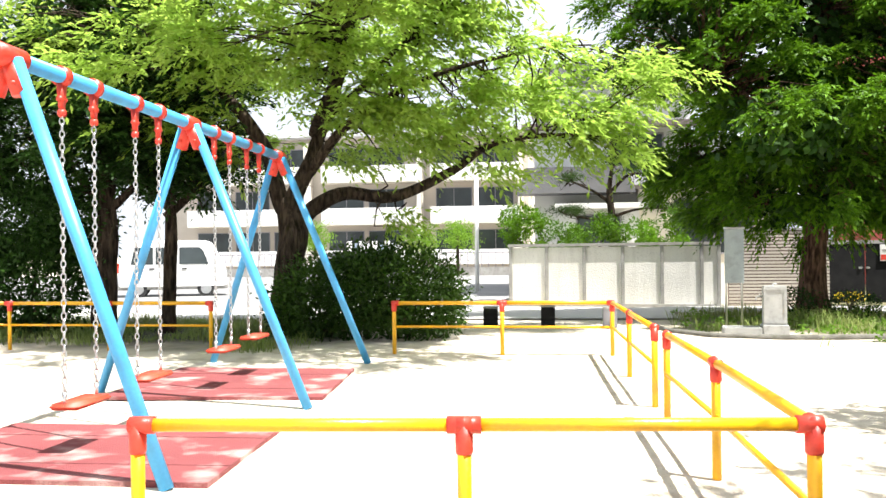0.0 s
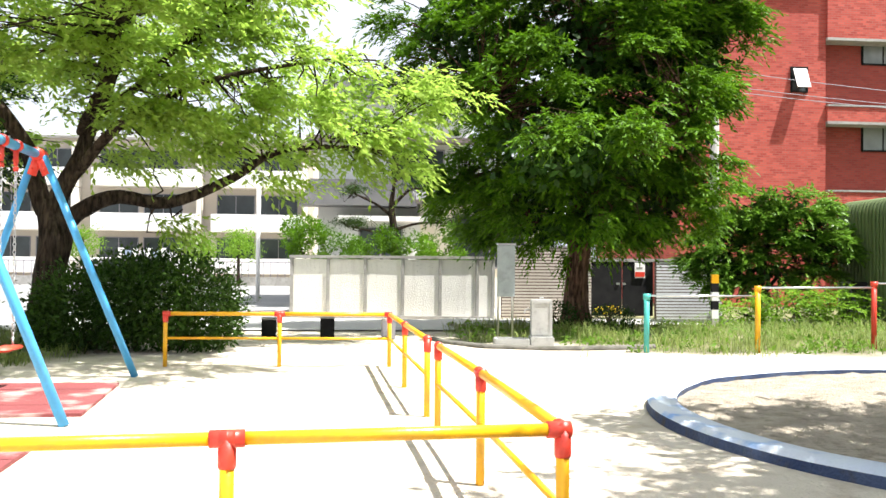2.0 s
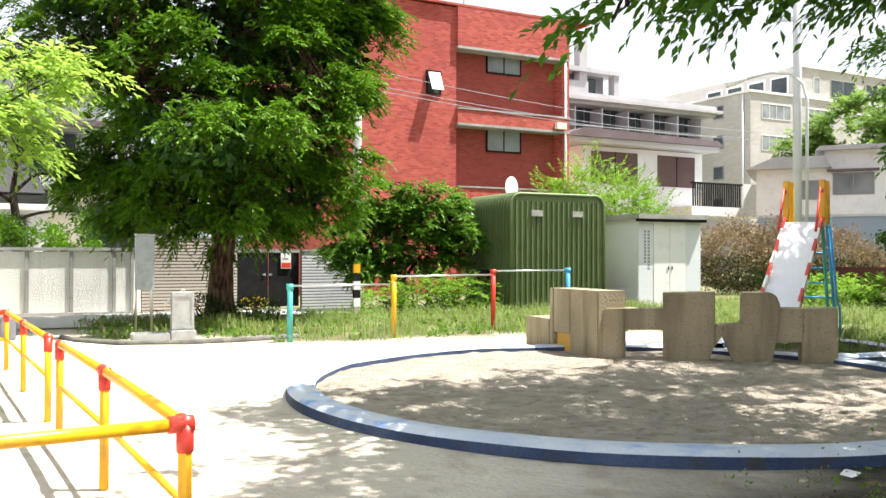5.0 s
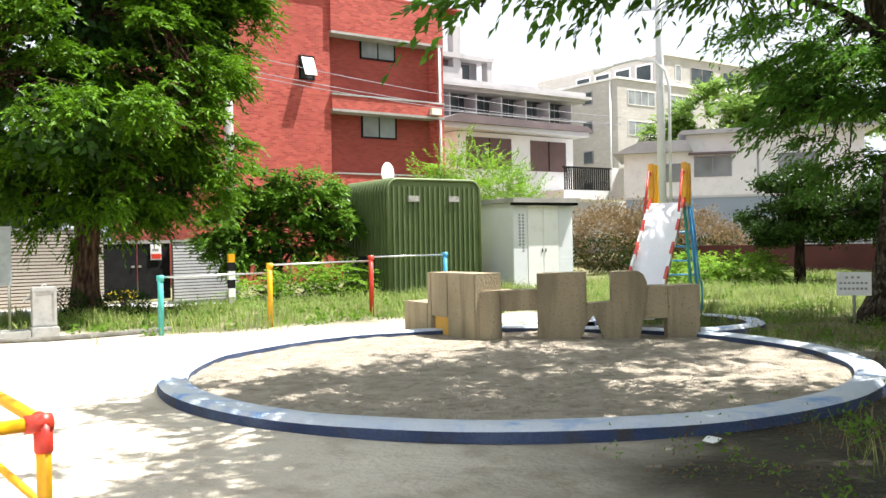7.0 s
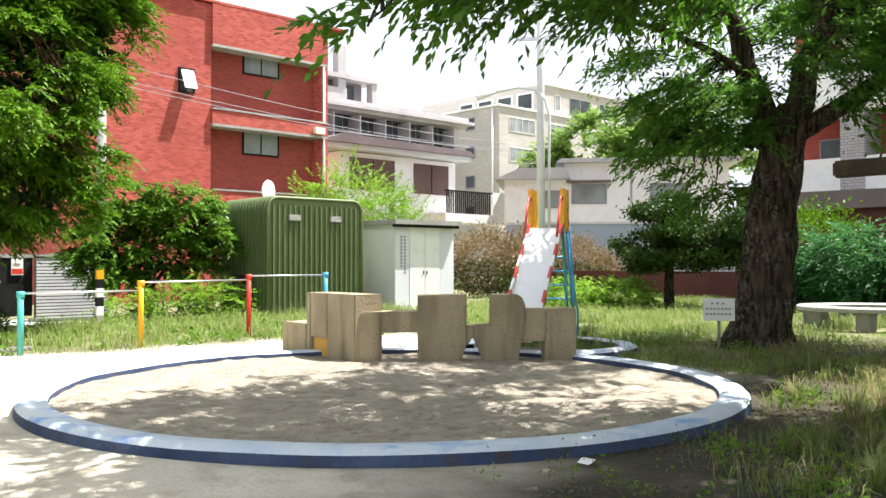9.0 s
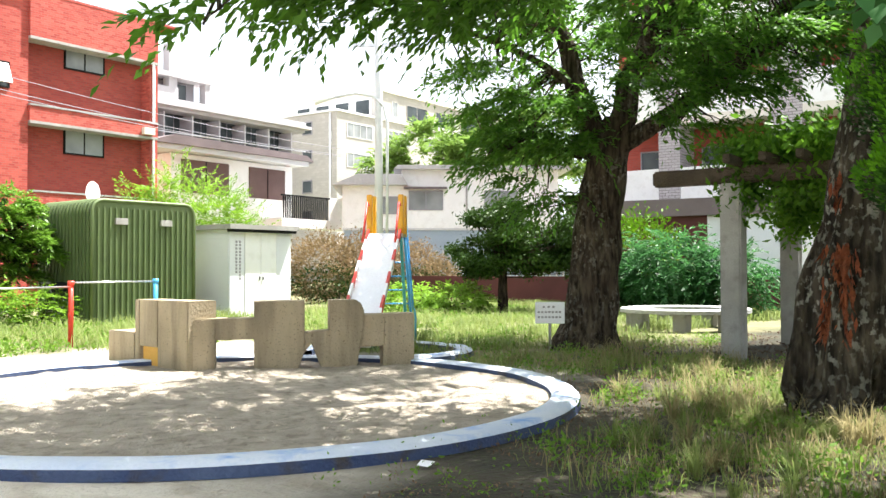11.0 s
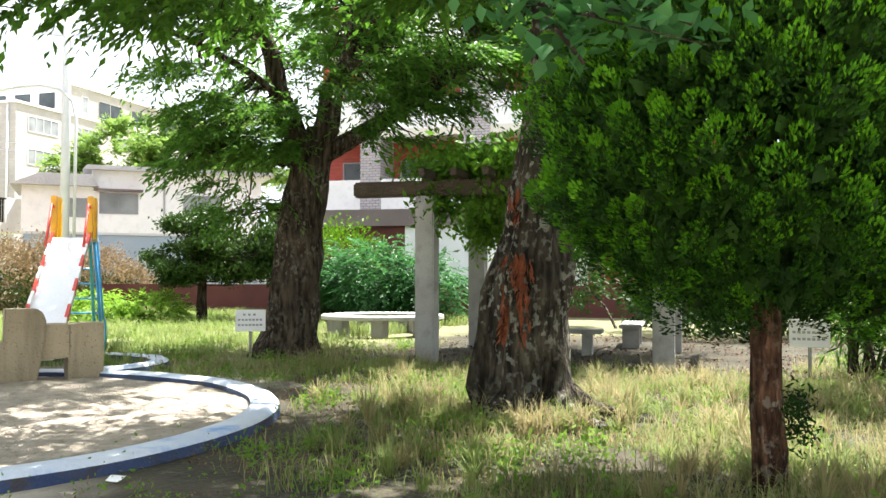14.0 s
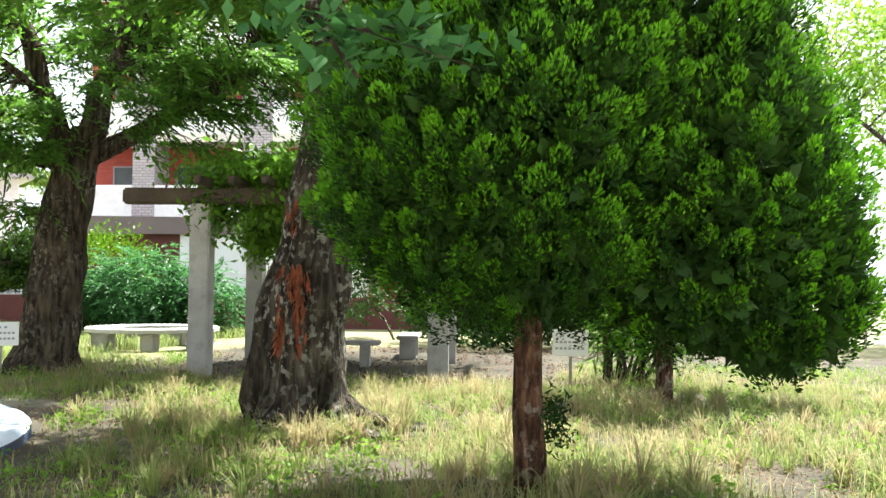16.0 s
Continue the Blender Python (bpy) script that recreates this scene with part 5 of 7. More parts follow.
for (x, y), h, m, lab in (((-3.43, 15.12), 0.36, M_BLACK, "short square black bollard"), ((-2.45, 15.31), 0.38, M_BLACK, "short square black bollard"), ((-1.40, 15.45), 0.34, M_MIDGREY, "short square grey bollard")):
    t = thing("bollard", pose(x, y, 0, 0, 0, 8), lab, "bollard", "bollards")
    part("block", boxed(-0.12, 0.12, -0.12, 0.12, 0, h, 0.015), m, t)
    part("cap", boxed(-0.125, 0.125, -0.125, 0.125, h - 0.03, h + 0.015, 0.012), M_GREYCONC, t)

# ---- walls and buildings ----
def panel_wall():
    u0, u1, v = -1.32, 3.4, 21.55
    o = W(u0, v)
    t = thing("concrete_fence", pose(*o, 0, 0, 1), "pale precast concrete panel wall with capping and posts", "wall", "", "structure")
    L = 4.85
    part("footing", boxed(0, L, -0.1, 0.2, 0, 0.07), M_GREYCONC, t)
    xs_ = [0.0, 0.88, 1.78, 2.68, 3.58, 4.47, L]
    for x0, x1 in zip(xs_, xs_[1:]):
        part("panel", boxed(x0 + 0.035, x1 - 0.035, 0.0, 0.06, 0.07, 1.42, 0.008), M_PALECONC, t)
    for x0 in xs_:
        part("post", boxed(x0 - 0.04, x0 + 0.04, -0.035, 0.1, 0.05, 1.44, 0.008), M_GREYCONC, t)
    part("coping", boxed(-0.06, L + 0.06, -0.06, 0.14, 1.44, 1.51, 0.01), M_GREYCONC, t)
    part("return_wall", boxed(-0.05, 0.06, 0.1, 3.0, 0, 1.48), M_PALECONC, t)


panel_wall()


def slat_wall(u0, u1, v, h, mat_, label):
    t = thing("slatted_wall", pose(*W(u0, v), 0, 0, A8), label, "wall", "", "structure")
    # the backing's dark brown deepens the shade between slats by colour
    part("shade_backing", boxed(0, u1 - u0, 0.02, 0.15, 0, h), M_BROWN, t)
    k = int(h / 0.075)
    for i in range(k):
        z = i * h / k
        part("slat", prism(bmesh.new(), [(0, z), (u1 - u0, z), (u1 - u0, z + 0.052), (0, z + 0.052)], -0.012, 0.02), mat_, t)
    part("cap", boxed(-0.02, u1 - u0 + 0.02, -0.03, 0.17, h, h + 0.05), M_GREYCONC, t)


slat_wall(3.75, 5.97, 21.2, 1.75, M_BEIGEWALL, "beige ribbed boundary wall")
slat_wall(7.62, 9.3, 21.2, 1.45, M_GREYWALL, "grey ribbed boundary wall beside the gate")
t = thing("gate", pose(*W(5.97, 21.3), 0, 0, A8), "black double gate in the boundary wall", "gate")
for i in range(2):
    lf = part("leaf", boxed(0.03 + i * 0.8, 0.8 + i * 0.8, 0, 0.05, 0.08, 1.42, 0.006), M_BLACK, t)
    part("handle", boxed(0.66 + i * 0.16, 0.74 + i * 0.16, -0.03, 0, 0.85, 0.9, 0.006), M_STEEL, lf, "steel handle")
part("lintel", boxed(-0.02, 1.66, -0.02, 0.1, 1.42, 1.5), M_GREYCONC, t)
t = thing("warning_sign", pose(*W(7.22, 21.28), 0, 0, A8), "small white and red sign on the gate", "sign")
part("plate", boxed(-0.13, 0.13, -0.02, 0, 1.02, 1.4, 0.004), M_WHITE, t)
part("band", boxed(-0.12, 0.12, -0.025, -0.0205, 1.05, 1.17), M_RED, t)
part("marking", boxed(-0.09, 0.06, -0.025, -0.0205, 1.24, 1.29), M_GREYCONC, t)
t = thing("notice_board", pose(0.66, 15.28, 0, 0, 0, 22), "narrow upright grey notice board on a post", "notice board")
part("board", boxed(-0.17, 0.15, -0.025, 0.025, 0.77, 1.66, 0.008), surface("weathered_board", (0.26, 0.30, 0.31), (0.36, 0.40, 0.41), 3.0, 50, 0.6, 0, 0.1, (0.18, 0.2, 0.2), 0.5), t)
part("board_frame", boxed(-0.18, 0.16, -0.032, 0.032, 1.66, 1.69, 0.004), M_STEEL, t)
for x in (-0.14, 0.13):
    part("post", tubed([(x, 0.04, 0), (x, 0.04, 1.64)], 0.02, 10), M_STEEL, t, smooth=True)


def window(parent, x, z, w, h, y=0.0, pane=None, bars=1, frame_mat=None, sill=True):
    """A framed window on the front wall at local y."""
    bm = bmesh.new()
    e = 0.05
    for a in ((x, x + w, z, z + e), (x, x + w, z + h - e, z + h), (x, x + e, z + e, z + h - e), (x + w - e, x + w, z + e, z + h - e)):
        box(bm, a[0], a[1], y - 0.05, y + 0.02, a[2], a[3])
    for i in range(bars):
        c = x + w * (i + 1) / (bars + 1)
        box(bm, c - 0.02, c + 0.02, y - 0.045, y + 0.02, z + e, z + h - e)
    f = part("window", bm, frame_mat or M_MIDGREY, parent)
    part("pane", boxed(x + e, x + w - e, y - 0.022, y + 0.01, z + e, z + h - e), pane or M_GLASS, f)


def block(name, u, v, w, d, h, mat_, label, yaw=A8, category="building", kind=""):
    t = thing(name, pose(*W(u, v), 0, 0, yaw), label, category, "", kind)
    part("wall", boxed(0, w, 0, d, 0, h), mat_, t)
    return t


# red brick apartment block
t = thing("brick_building", pose(*W(12.0, 28.0), 0, 0, A8), "three-storey red brick apartment block with recessed bays", "apartment building")
BX = 3.82
BW = 4.72
part("wall", boxed(-1.2, BX, 0, 10, 0, 10.4), M_BRICK, t)
# the slab's shade over the bay is put into this wall's colour
part("wall", boxed(BX, BX + BW, 0.55, 10, 0, 10.4), M_BRICKDARKSHADE, t, "recessed brick bay, its shade put into a darker brick")
part("wall", boxed(BX + BW, BX + BW + 0.25, 0, 10, 0, 9.2), M_BRICK, t)
part("wall", boxed(BX + BW + 0.25, BX + BW + 1.2, 1.2, 10, 0, 10.3), M_BRICK, t)
for z in (3.35, 6.2, 9.0):
    part("slab_band", boxed(BX, BX + BW + 0.25, -0.12, 0.55, z, z + 0.5 if z < 9 else 10.45), M_BRICK, t)
    part("slab_soffit", boxed(BX, BX + BW + 0.25, -0.14, 0.5, z - 0.09, z), M_GREYCONC, t)
    if z < 9:
        part("sill_band", boxed(BX, BX + BW + 0.25, -0.15, 0.55, z + 0.5, z + 0.56), M_GREYCONC, t)
part("coping", boxed(-1.22, BX + BW + 1.22, -0.13, 10.05, 10.45, 10.53), M_BRICK, t)
for z in (5.3, 8.27):
    window(t, BX + 1.58, z, 1.55, 0.95, 0.53, M_GLASSPALE, 1, M_BLACK)
window(t, 2.58, 7.15, 0.6, 0.85, 0.0, M_GLASS, 0, M_BLACK)
bm = prism(bmesh.new(), [(2.65, 0.0), (3.11, 0.0), (3.11, 0.72), (2.65, 0.72)], -0.03, 0.0)
bmesh.ops.rotate(bm, cent=(0, 0, 0.72), matrix=Matrix.Rotation(radians(-24), 3, 'X'), verts=bm.verts[:])
bmesh.ops.translate(bm, vec=(0, -0.06, 7.2), verts=bm.verts[:])
part("open_sash", bm, M_WHITE, t, "top-hung window pushed open")
part("pipe", tubed([(BX + BW + 0.1, -0.06, 0), (BX + BW + 0.1, -0.06, 10.2)], 0.05, 8), M_WHITE, t, smooth=True)
part("meter_box", boxed(BX + BW - 0.45, BX + BW, -0.3, -0.05, 6.25, 6.5), M_CREAM, t)
# roof aerial
part("roof_aerial", tubed([(BX + 2.0, 3, 10.5), (BX + 2.0, 3, 12.0)], 0.03, 6), M_GREYCONC, t)

# grey stepped apartments
M_BALCONY = surface("balcony_grey", (0.40, 0.385, 0.395), (0.52, 0.50, 0.505), 0.5, 40, 0.85, 0, 0.12, (0.28, 0.27, 0.27), 0.4)
t = thing("grey_apartments", pose(*W(31.0, 44.0), 0, 0, A8), "grey stepped apartment block with long balconies", "apartment building")
part("wall", boxed(0, 14, 1.5, 12, 0, 11.0), M_DARKGREY, t)
part("wall", boxed(0.5, 6.2, 2.5, 12, 11.0, 13.2), M_DARKGREY, t)
part("wall", boxed(1.0, 3.4, 2.6, 12, 13.2, 15.2), M_DARKGREY, t)
for z, w in ((8.6, 14), (11.0, 14)):
    part("balcony", boxed(-0.3, w, 0.2, 1.5, z - 0.15, z), M_BALCONY, t)
    part("parapet", boxed(-0.3, w, 0.1, 0.25, z, z + 0.55), M_BALCONY, t)
part("roof_slab", boxed(-0.4, 14.3, -0.2, 12, 11.05, 11.25), M_BALCONY, t)
part("parapet", boxed(0.4, 4.3, 1.6, 1.8, 11.2, 12.6), M_BALCONY, t)
part("frame", boxed(3.6, 4.2, 1.6, 2.2, 12.6, 15.3), M_BALCONY, t)
part("frame", boxed(6.4, 6.8, 1.6, 2.2, 11.2, 13.4), M_BALCONY, t)
part("roof_slab", boxed(0.4, 4.4, 1.4, 6, 13.2, 13.5), M_BALCONY, t)
part("roof_slab", boxed(3.4, 6.9, 1.5, 6, 13.2, 13.45), M_BALCONY, t)
for i in range(6):
    window(t, 1.0 + 2.1 * i, 9.2, 1.5, 1.7, 1.5)
for i in range(2):
    window(t, 1.6 + 2.4 * i, 11.4, 1.6, 1.7, 2.5)
for k in range(7):
    part("balcony_divider", boxed(0.1 + 2.1 * k, 0.2 + 2.1 * k, 0.25, 1.5, 8.6, 10.7), M_BALCONY, t)
part("handrail", tubed([(-0.3, 0.15, 9.5), (14, 0.15, 9.5)], 0.04, 6), M_STEEL, t, smooth=True)

# brown and white house
t = thing("brown_house", pose(*W(27.5, 36.0), 0, 0, A8), "two-storey house with dark brown cladding and a low roof", "house")
part("wall", boxed(0, 8.2, 0, 7, 0, 7.0), M_WHITE, t)
for x0, x1 in ((0.6, 3.6), (5.0, 7.6)):
    cl = part("cladding", boxed(x0, x1, -0.06, 0, 5.1, 6.75), M_BROWN, t, "dark brown shutters")
    part("shutter_seam", boxed((x0 + x1) / 2 - 0.02, (x0 + x1) / 2 + 0.02, -0.09, -0.06, 5.1, 6.75), M_BLACK, cl)
part("eave", boxed(-1.7, 8.7, -0.8, 7.5, 7.05, 7.3), M_GREYWALL, t)
part("roof", prism(bmesh.new(), [(-1.9, 7.3), (8.9, 7.3), (8.4, 7.6), (-0.5, 7.75)], -1.0, 7.6), M_DARKROOF, t)
part("balcony_rail", boxed(5.9, 9.6, -1.6, -1.5, 5.2, 5.28), M_BLACK, t)
part("balcony_wall", boxed(9.6, 13.0, -1.62, -1.5, 3.9, 5.3), M_WHITE, t)
for i in range(22):
    x = 6.0 + i * 0.16
    part("baluster", boxed(x, x + 0.08, -1.58, -1.53, 4.0, 5.2), M_BLACK, t)
part("balcony", boxed(5.8, 11.5, -1.7, 0.0, 3.5, 4.0), M_WHITE, t)

# far cream apartments
t = thing("cream_apartments", pose(53.8, 65.3, 0, 0, 0, A8), "large beige tiled apartment block with a set-back top storey", "apartment building")
M_BEIGE = bricked("beige_tile", (0.47, 0.44, 0.41), (0.55, 0.52, 0.49), (0.40, 0.375, 0.35), 0.5, 0.25)
part("wall", boxed(0, 34, 0, 20, 0, 16.3), M_BEIGE, t)
part("wall", boxed(-4.0, 0, 9.2, 22, 0, 15.6), M_BEIGE, t, "lower wing")
part("roof_slab", boxed(-4.6, 0.4, 8.0, 22, 15.6, 16.0), M_WHITE, t)
part("coping", boxed(-0.15, 34.2, -0.15, 20.2, 16.3, 16.5), M_WHITE, t)
part("upper_storey", boxed(6.4, 34, 0.25, 18, 16.5, 19.3), M_BEIGE, t)
part("coping", boxed(6.2, 34.2, 0.05, 18.2, 19.3, 19.5), M_WHITE, t)
for z in (2.3, 5.2, 8.2, 11.1, 14.0):
    for x in (1.4, 7.4, 13.4, 19.4):
        window(t, x, z, 3.8, 1.4, 0.0, M_GLASSPALE, 3, M_WHITE)
window(t, 8.6, 16.9, 0.9, 1.6, 0.25, M_GLASSPALE, 0, M_WHITE)
for x in (11.0, 16.2, 21.0):
    window(t, x, 16.8, 3.6, 1.7, 0.25, None, 1, M_BEIGE)
part("downpipe", tubed([(-0.1, 0.8, 0), (-0.1, 0.8, 16.2)], 0.09, 8), M_WHITE, t, smooth=True)
for y in (1.2, 4.0, 6.8, 9.6):
    f = part("window", boxed(6.34, 6.4, y, y + 2.2, 16.8, 18.7), M_WHITE, t)
    part("pane", boxed(6.31, 6.34, y + 0.2, y + 2.0, 17.0, 18.5), M_GLASS, f)
for z in (5.6, 8.6, 11.5, 14.3):
    for y in (3.2, 6.0):
        f = part("window", boxed(-0.06, 0.0, y, y + 1.3, z, z + 1.3), M_MIDGREY, t)
        part("pane", boxed(-0.09, -0.06, y + 0.12, y + 1.18, z + 0.12, z + 1.18), M_GLASS, f)
for z in (5.0, 8.0, 11.0, 13.8):
    part("balcony", boxed(-4.8, -0.05, 7.6, 9.2, z, z + 1.0), M_BEIGE, t)

# white house with a tiled roof
t = thing("white_house", pose(29.0, 34.6, 0, 0, 0, -43), "white two-storey house with a grey tiled roof", "house")
part("wall", boxed(0, 3.0, 0, 6, 0, 5.5), M_WHITE, t)
part("wall", boxed(3.0, 11, 0.0, 6, 0, 6.3), M_WHITE, t)
part("roof", prism(bmesh.new(), [(-0.5, 5.5), (3.3, 5.5), (3.0, 6.05), (0.8, 6.05)], -0.5, 6.5), M_SUNLITROOF, t)
part("roof", prism(bmesh.new(), [(2.6, 6.3), (11.6, 6.3), (11.4, 6.5), (2.8, 6.5)], -0.5, 6.5), M_SUNLITROOF, t)
window(t, 3.35, 4.25, 1.75, 1.0, 0.0, M_GLASSPALE)
window(t, 1.7, 4.05, 1.2, 0.9, 0.0, M_GLASSPALE)
window(t, 7.2, 4.25, 1.75, 1.0, 0.0, M_GLASSPALE)
part("window_hood", boxed(3.1, 5.3, -0.35, 0, 5.32, 5.42), M_DARKROOF, t)
part("downpipe", tubed([(6.3, -0.05, 0), (6.3, -0.05, 6.2)], 0.05, 8), M_GREYCONC, t, smooth=True)
t = thing("metal_fence", pose(25.6, 30.4, 0, 0, 0, -43), "blue-grey sheet-metal boundary fence", "fence", "", "structure")
part("sheet", boxed(0, 14, 0, 0.1, 0, 3.0), M_BLUEGREY, t)
part("cap", boxed(-0.05, 14, -0.05, 0.15, 3.0, 3.1), M_GREYWALL, t)
for i in range(46):
    part("rib", boxed(0.2 + i * 0.3, 0.25 + i * 0.3, -0.03, 0, 0, 2.1), M_GREYWALL, t)

# white apartments beyond the parking lot
t = thing("white_apartments", pose(*W(-27.0, 56.0), 0, 0, A8), "three-storey cream-white apartments with balconies and washing", "apartment building")
# darker beige behind the balconies paints in the shade of the recess
part("wall", boxed(0, 24.6, 1.4, 12, 0, 9.0), M_BEIGEWALL, t)
part("roof", boxed(-0.5, 25.0, 0.2, 12.5, 9.0, 9.35), M_GREYWALL, t)
for z in (0.6, 3.35, 6.1):
    for x0, w in ((2.0, 8.0), (11.2, 6.3), (18.4, 5.6)):
        if z > 0.6:
            part("balcony", boxed(x0, x0 + w, 0.0, 1.4, z - 0.15, z), M_CREAM, t)
        part("parapet", boxed(x0, x0 + w, 0.0, 0.14, z, z + 0.95), M_WHITE, t)
        k = int(w // 2.6)
        for i in range(k):
            window(t, x0 + 0.15 + i * 2.7, z + 0.2, 2.4, 2.05, 1.4)
        part("divider", boxed(x0 + w, x0 + w + 0.25, 0.1, 1.4, max(0, z - 0.2), z + 2.5), M_CREAM, t)
for i in range(9):
    x = 12.9 + i * 0.42
    m = (M_WHITE, M_BLUEGREY, M_WHITE, M_SHED)[i % 4]
    part("washing", boxed(x, x + 0.34, -0.12, -0.06, 1.5, 2.15 - 0.15 * (i % 2)), m, t, "hanging washing")
t = thing("lot_wall", pose(*W(-22, 50.0), 0, 0, A8), "low grey wall with a thin fence at the parking lot", "wall", "", "structure")
part("wall", boxed(0, 20, 0, 0.2, 0, 0.5), M_GREYCONC, t)
for i in range(50):
    part("picket", boxed(i * 0.4, i * 0.4 + 0.04, 0.08, 0.12, 0.5, 1.3), M_MIDGREY, t)
part("rail", boxed(0, 20, 0.07, 0.13, 1.3, 1.36), M_MIDGREY, t)

# grey house behind the panel wall
t = thing("grey_house", pose(*W(-0.9, 25.5), 0, 0, A8), "pale-grey house with a tiled lean-to roof behind the wall", "house")
part("wall", boxed(0, 4.6, 1.2, 9, 0, 6.3), M_GREYWALL, t)
part("roof", prism(bmesh.new(), [(-0.3, 6.3), (4.9, 6.3), (4.6, 6.9), (0.3, 6.9)], 0.9, 9.3), M_ROOFTILE, t)
part("wall", boxed(0.8, 3.0, 0.3, 1.2, 0, 2.55), M_GREYWALL, t)
part("roof_edge", boxed(0.6, 3.2, 0.1, 1.3, 2.55, 2.7), M_WHITE, t)
part("wall", boxed(3.0, 7.0, 0.6, 6, 0, 3.1), M_CREAM, t)
bm = prism(bmesh.new(), [(2.7, 3.1), (7.4, 3.1), (7.4, 3.2), (2.7, 3.2)], 0.2, 1.0)
part("eave", bm, M_DARKROOF, t)
bm = bmesh.new()
va = [bm.verts.new(p) for p in ((2.7, 0.2, 3.2), (7.4, 0.2, 3.2), (7.0, 3.2, 4.9), (2.9, 3.2, 4.9))]
vb = [bm.verts.new((v.co.x, v.co.y + 0.1, v.co.z - 0.12)) for v in va]
bm.faces.new(va)
bm.faces.new(vb[::-1])
for i in range(4):
    bm.faces.new((va[i], vb[i], vb[(i + 1) % 4], va[(i + 1) % 4]))
part("roof", bm, M_ROOFTILE, t)
window(t, 1.2, 1.5, 1.3, 0.9, 0.3)
window(t, 4.0, 1.2, 2.2, 1.6, 0.6)
window(t, 2.2, 3.6, 1.6, 1.2, 1.2)
# dark strip added across the wall as the eave's shade
part("gable_shade", boxed(-0.35, 4.95, 0.7, 1.2, 4.95, 5.1), M_DARKROOF, t, "dark band standing in for shade under the eave")
part("lower_roof", prism(bmesh.new(), [(-0.5, 3.0), (2.9, 3.0), (2.6, 3.75), (-0.2, 3.75)], 0.1, 1.25), M_ROOFTILE, t)

# tile-and-brick building behind the pergola
t = thing("terrace_building", pose(*W(31.0, 14.6), 0, 0, A8 - 90), "brick and grey tile apartment building with white balconies", "apartment building")
part("wall", boxed(0, 16, 1.4, 9, 0, 12.0), M_BRICKDARKSHADE, t)
part("pillar", boxed(6.2, 7.2, -0.05, 1.4, 3.0, 12), M_TILEWALL, t, "grey mosaic tile pillar")
part("pillar", boxed(2.2, 3.0, -0.05, 1.4, 3.0, 12), M_TILEWALL, t, "grey mosaic tile pillar")
for z in (3.75, 6.75, 9.75):
    part("balcony", boxed(0.5, 16, 0, 1.4, z - 0.3, z), M_CREAM, t)
    part("parapet", boxed(0.5, 6.2, 0.0, 0.12, z, z + 1.15), M_WHITE, t)
    part("parapet", boxed(7.2, 16, 0.0, 0.12, z, z + 1.15), M_WHITE, t)
    for i in range(4):
        window(t, 0.9 + i * 2.4, z + 0.1, 1.8, 1.9, 1.4)
part("roof", prism(bmesh.new(), [(0, 3.0), (12, 3.0), (12, 3.5), (0, 3.6)], -2.6, 1.2), M_DARKROOF, t)
part("low_wall", boxed(-7, 16, -3.0, -2.8, 0, 1.0), M_MAROON, t, "maroon boundary wall")
part("shutter", boxed(7.4, 9.4, -2.5, -2.4, 0.4, 2.6), M_WHITE, t)
part("wall", boxed(0.2, 4.8, -2.4, 1.4, 0, 3.0), M_MAROON, t)
part("wall", boxed(4.8, 10.5, -2.4, 1.4, 0, 3.0), M_SHED, t, "white lapped siding")
for i in range(22):
    part("board", boxed(4.82, 10.5, -2.42, -2.4, 0.13 * i + 0.02, 0.13 * i + 0.13), M_SHED, t)

t = thing("satellite_dish", pose(10.3, 21.9, 2.72, 0, 0, 30), "small white satellite dish behind the green shed", "satellite dish")
bm = bmesh.new()
prev = None
for k in range(5):
    r, y = 0.075 * k, -0.05 + 0.5 * (0.075 * k) ** 2
    ring = [bm.verts.new((r * math.cos(a), y, 0.5 + r * math.sin(a))) for a in np.linspace(0, 2 * math.pi, 20, endpoint=False)] if k else [bm.verts.new((0, y, 0.5))]
    if prev is not None:
        for q in range(20):
            a, b = ring[q], ring[(q + 1) % 20]
            bm.faces.new((prev[0], a, b) if len(prev) == 1 else (prev[q], a, b, prev[(q + 1) % 20]))
    prev = ring
part("dish", bm, M_WHITE, t, smooth=True)
part("mast", tubed([(0, 0.02, -2.72), (0, 0.02, 0.5)], 0.025, 8), M_GREYCONC, t, smooth=True)
part("feed_arm", tubed([(0, 0, 0.2), (0, -0.35, 0.45)], 0.012, 6), M_GREYCONC, t)


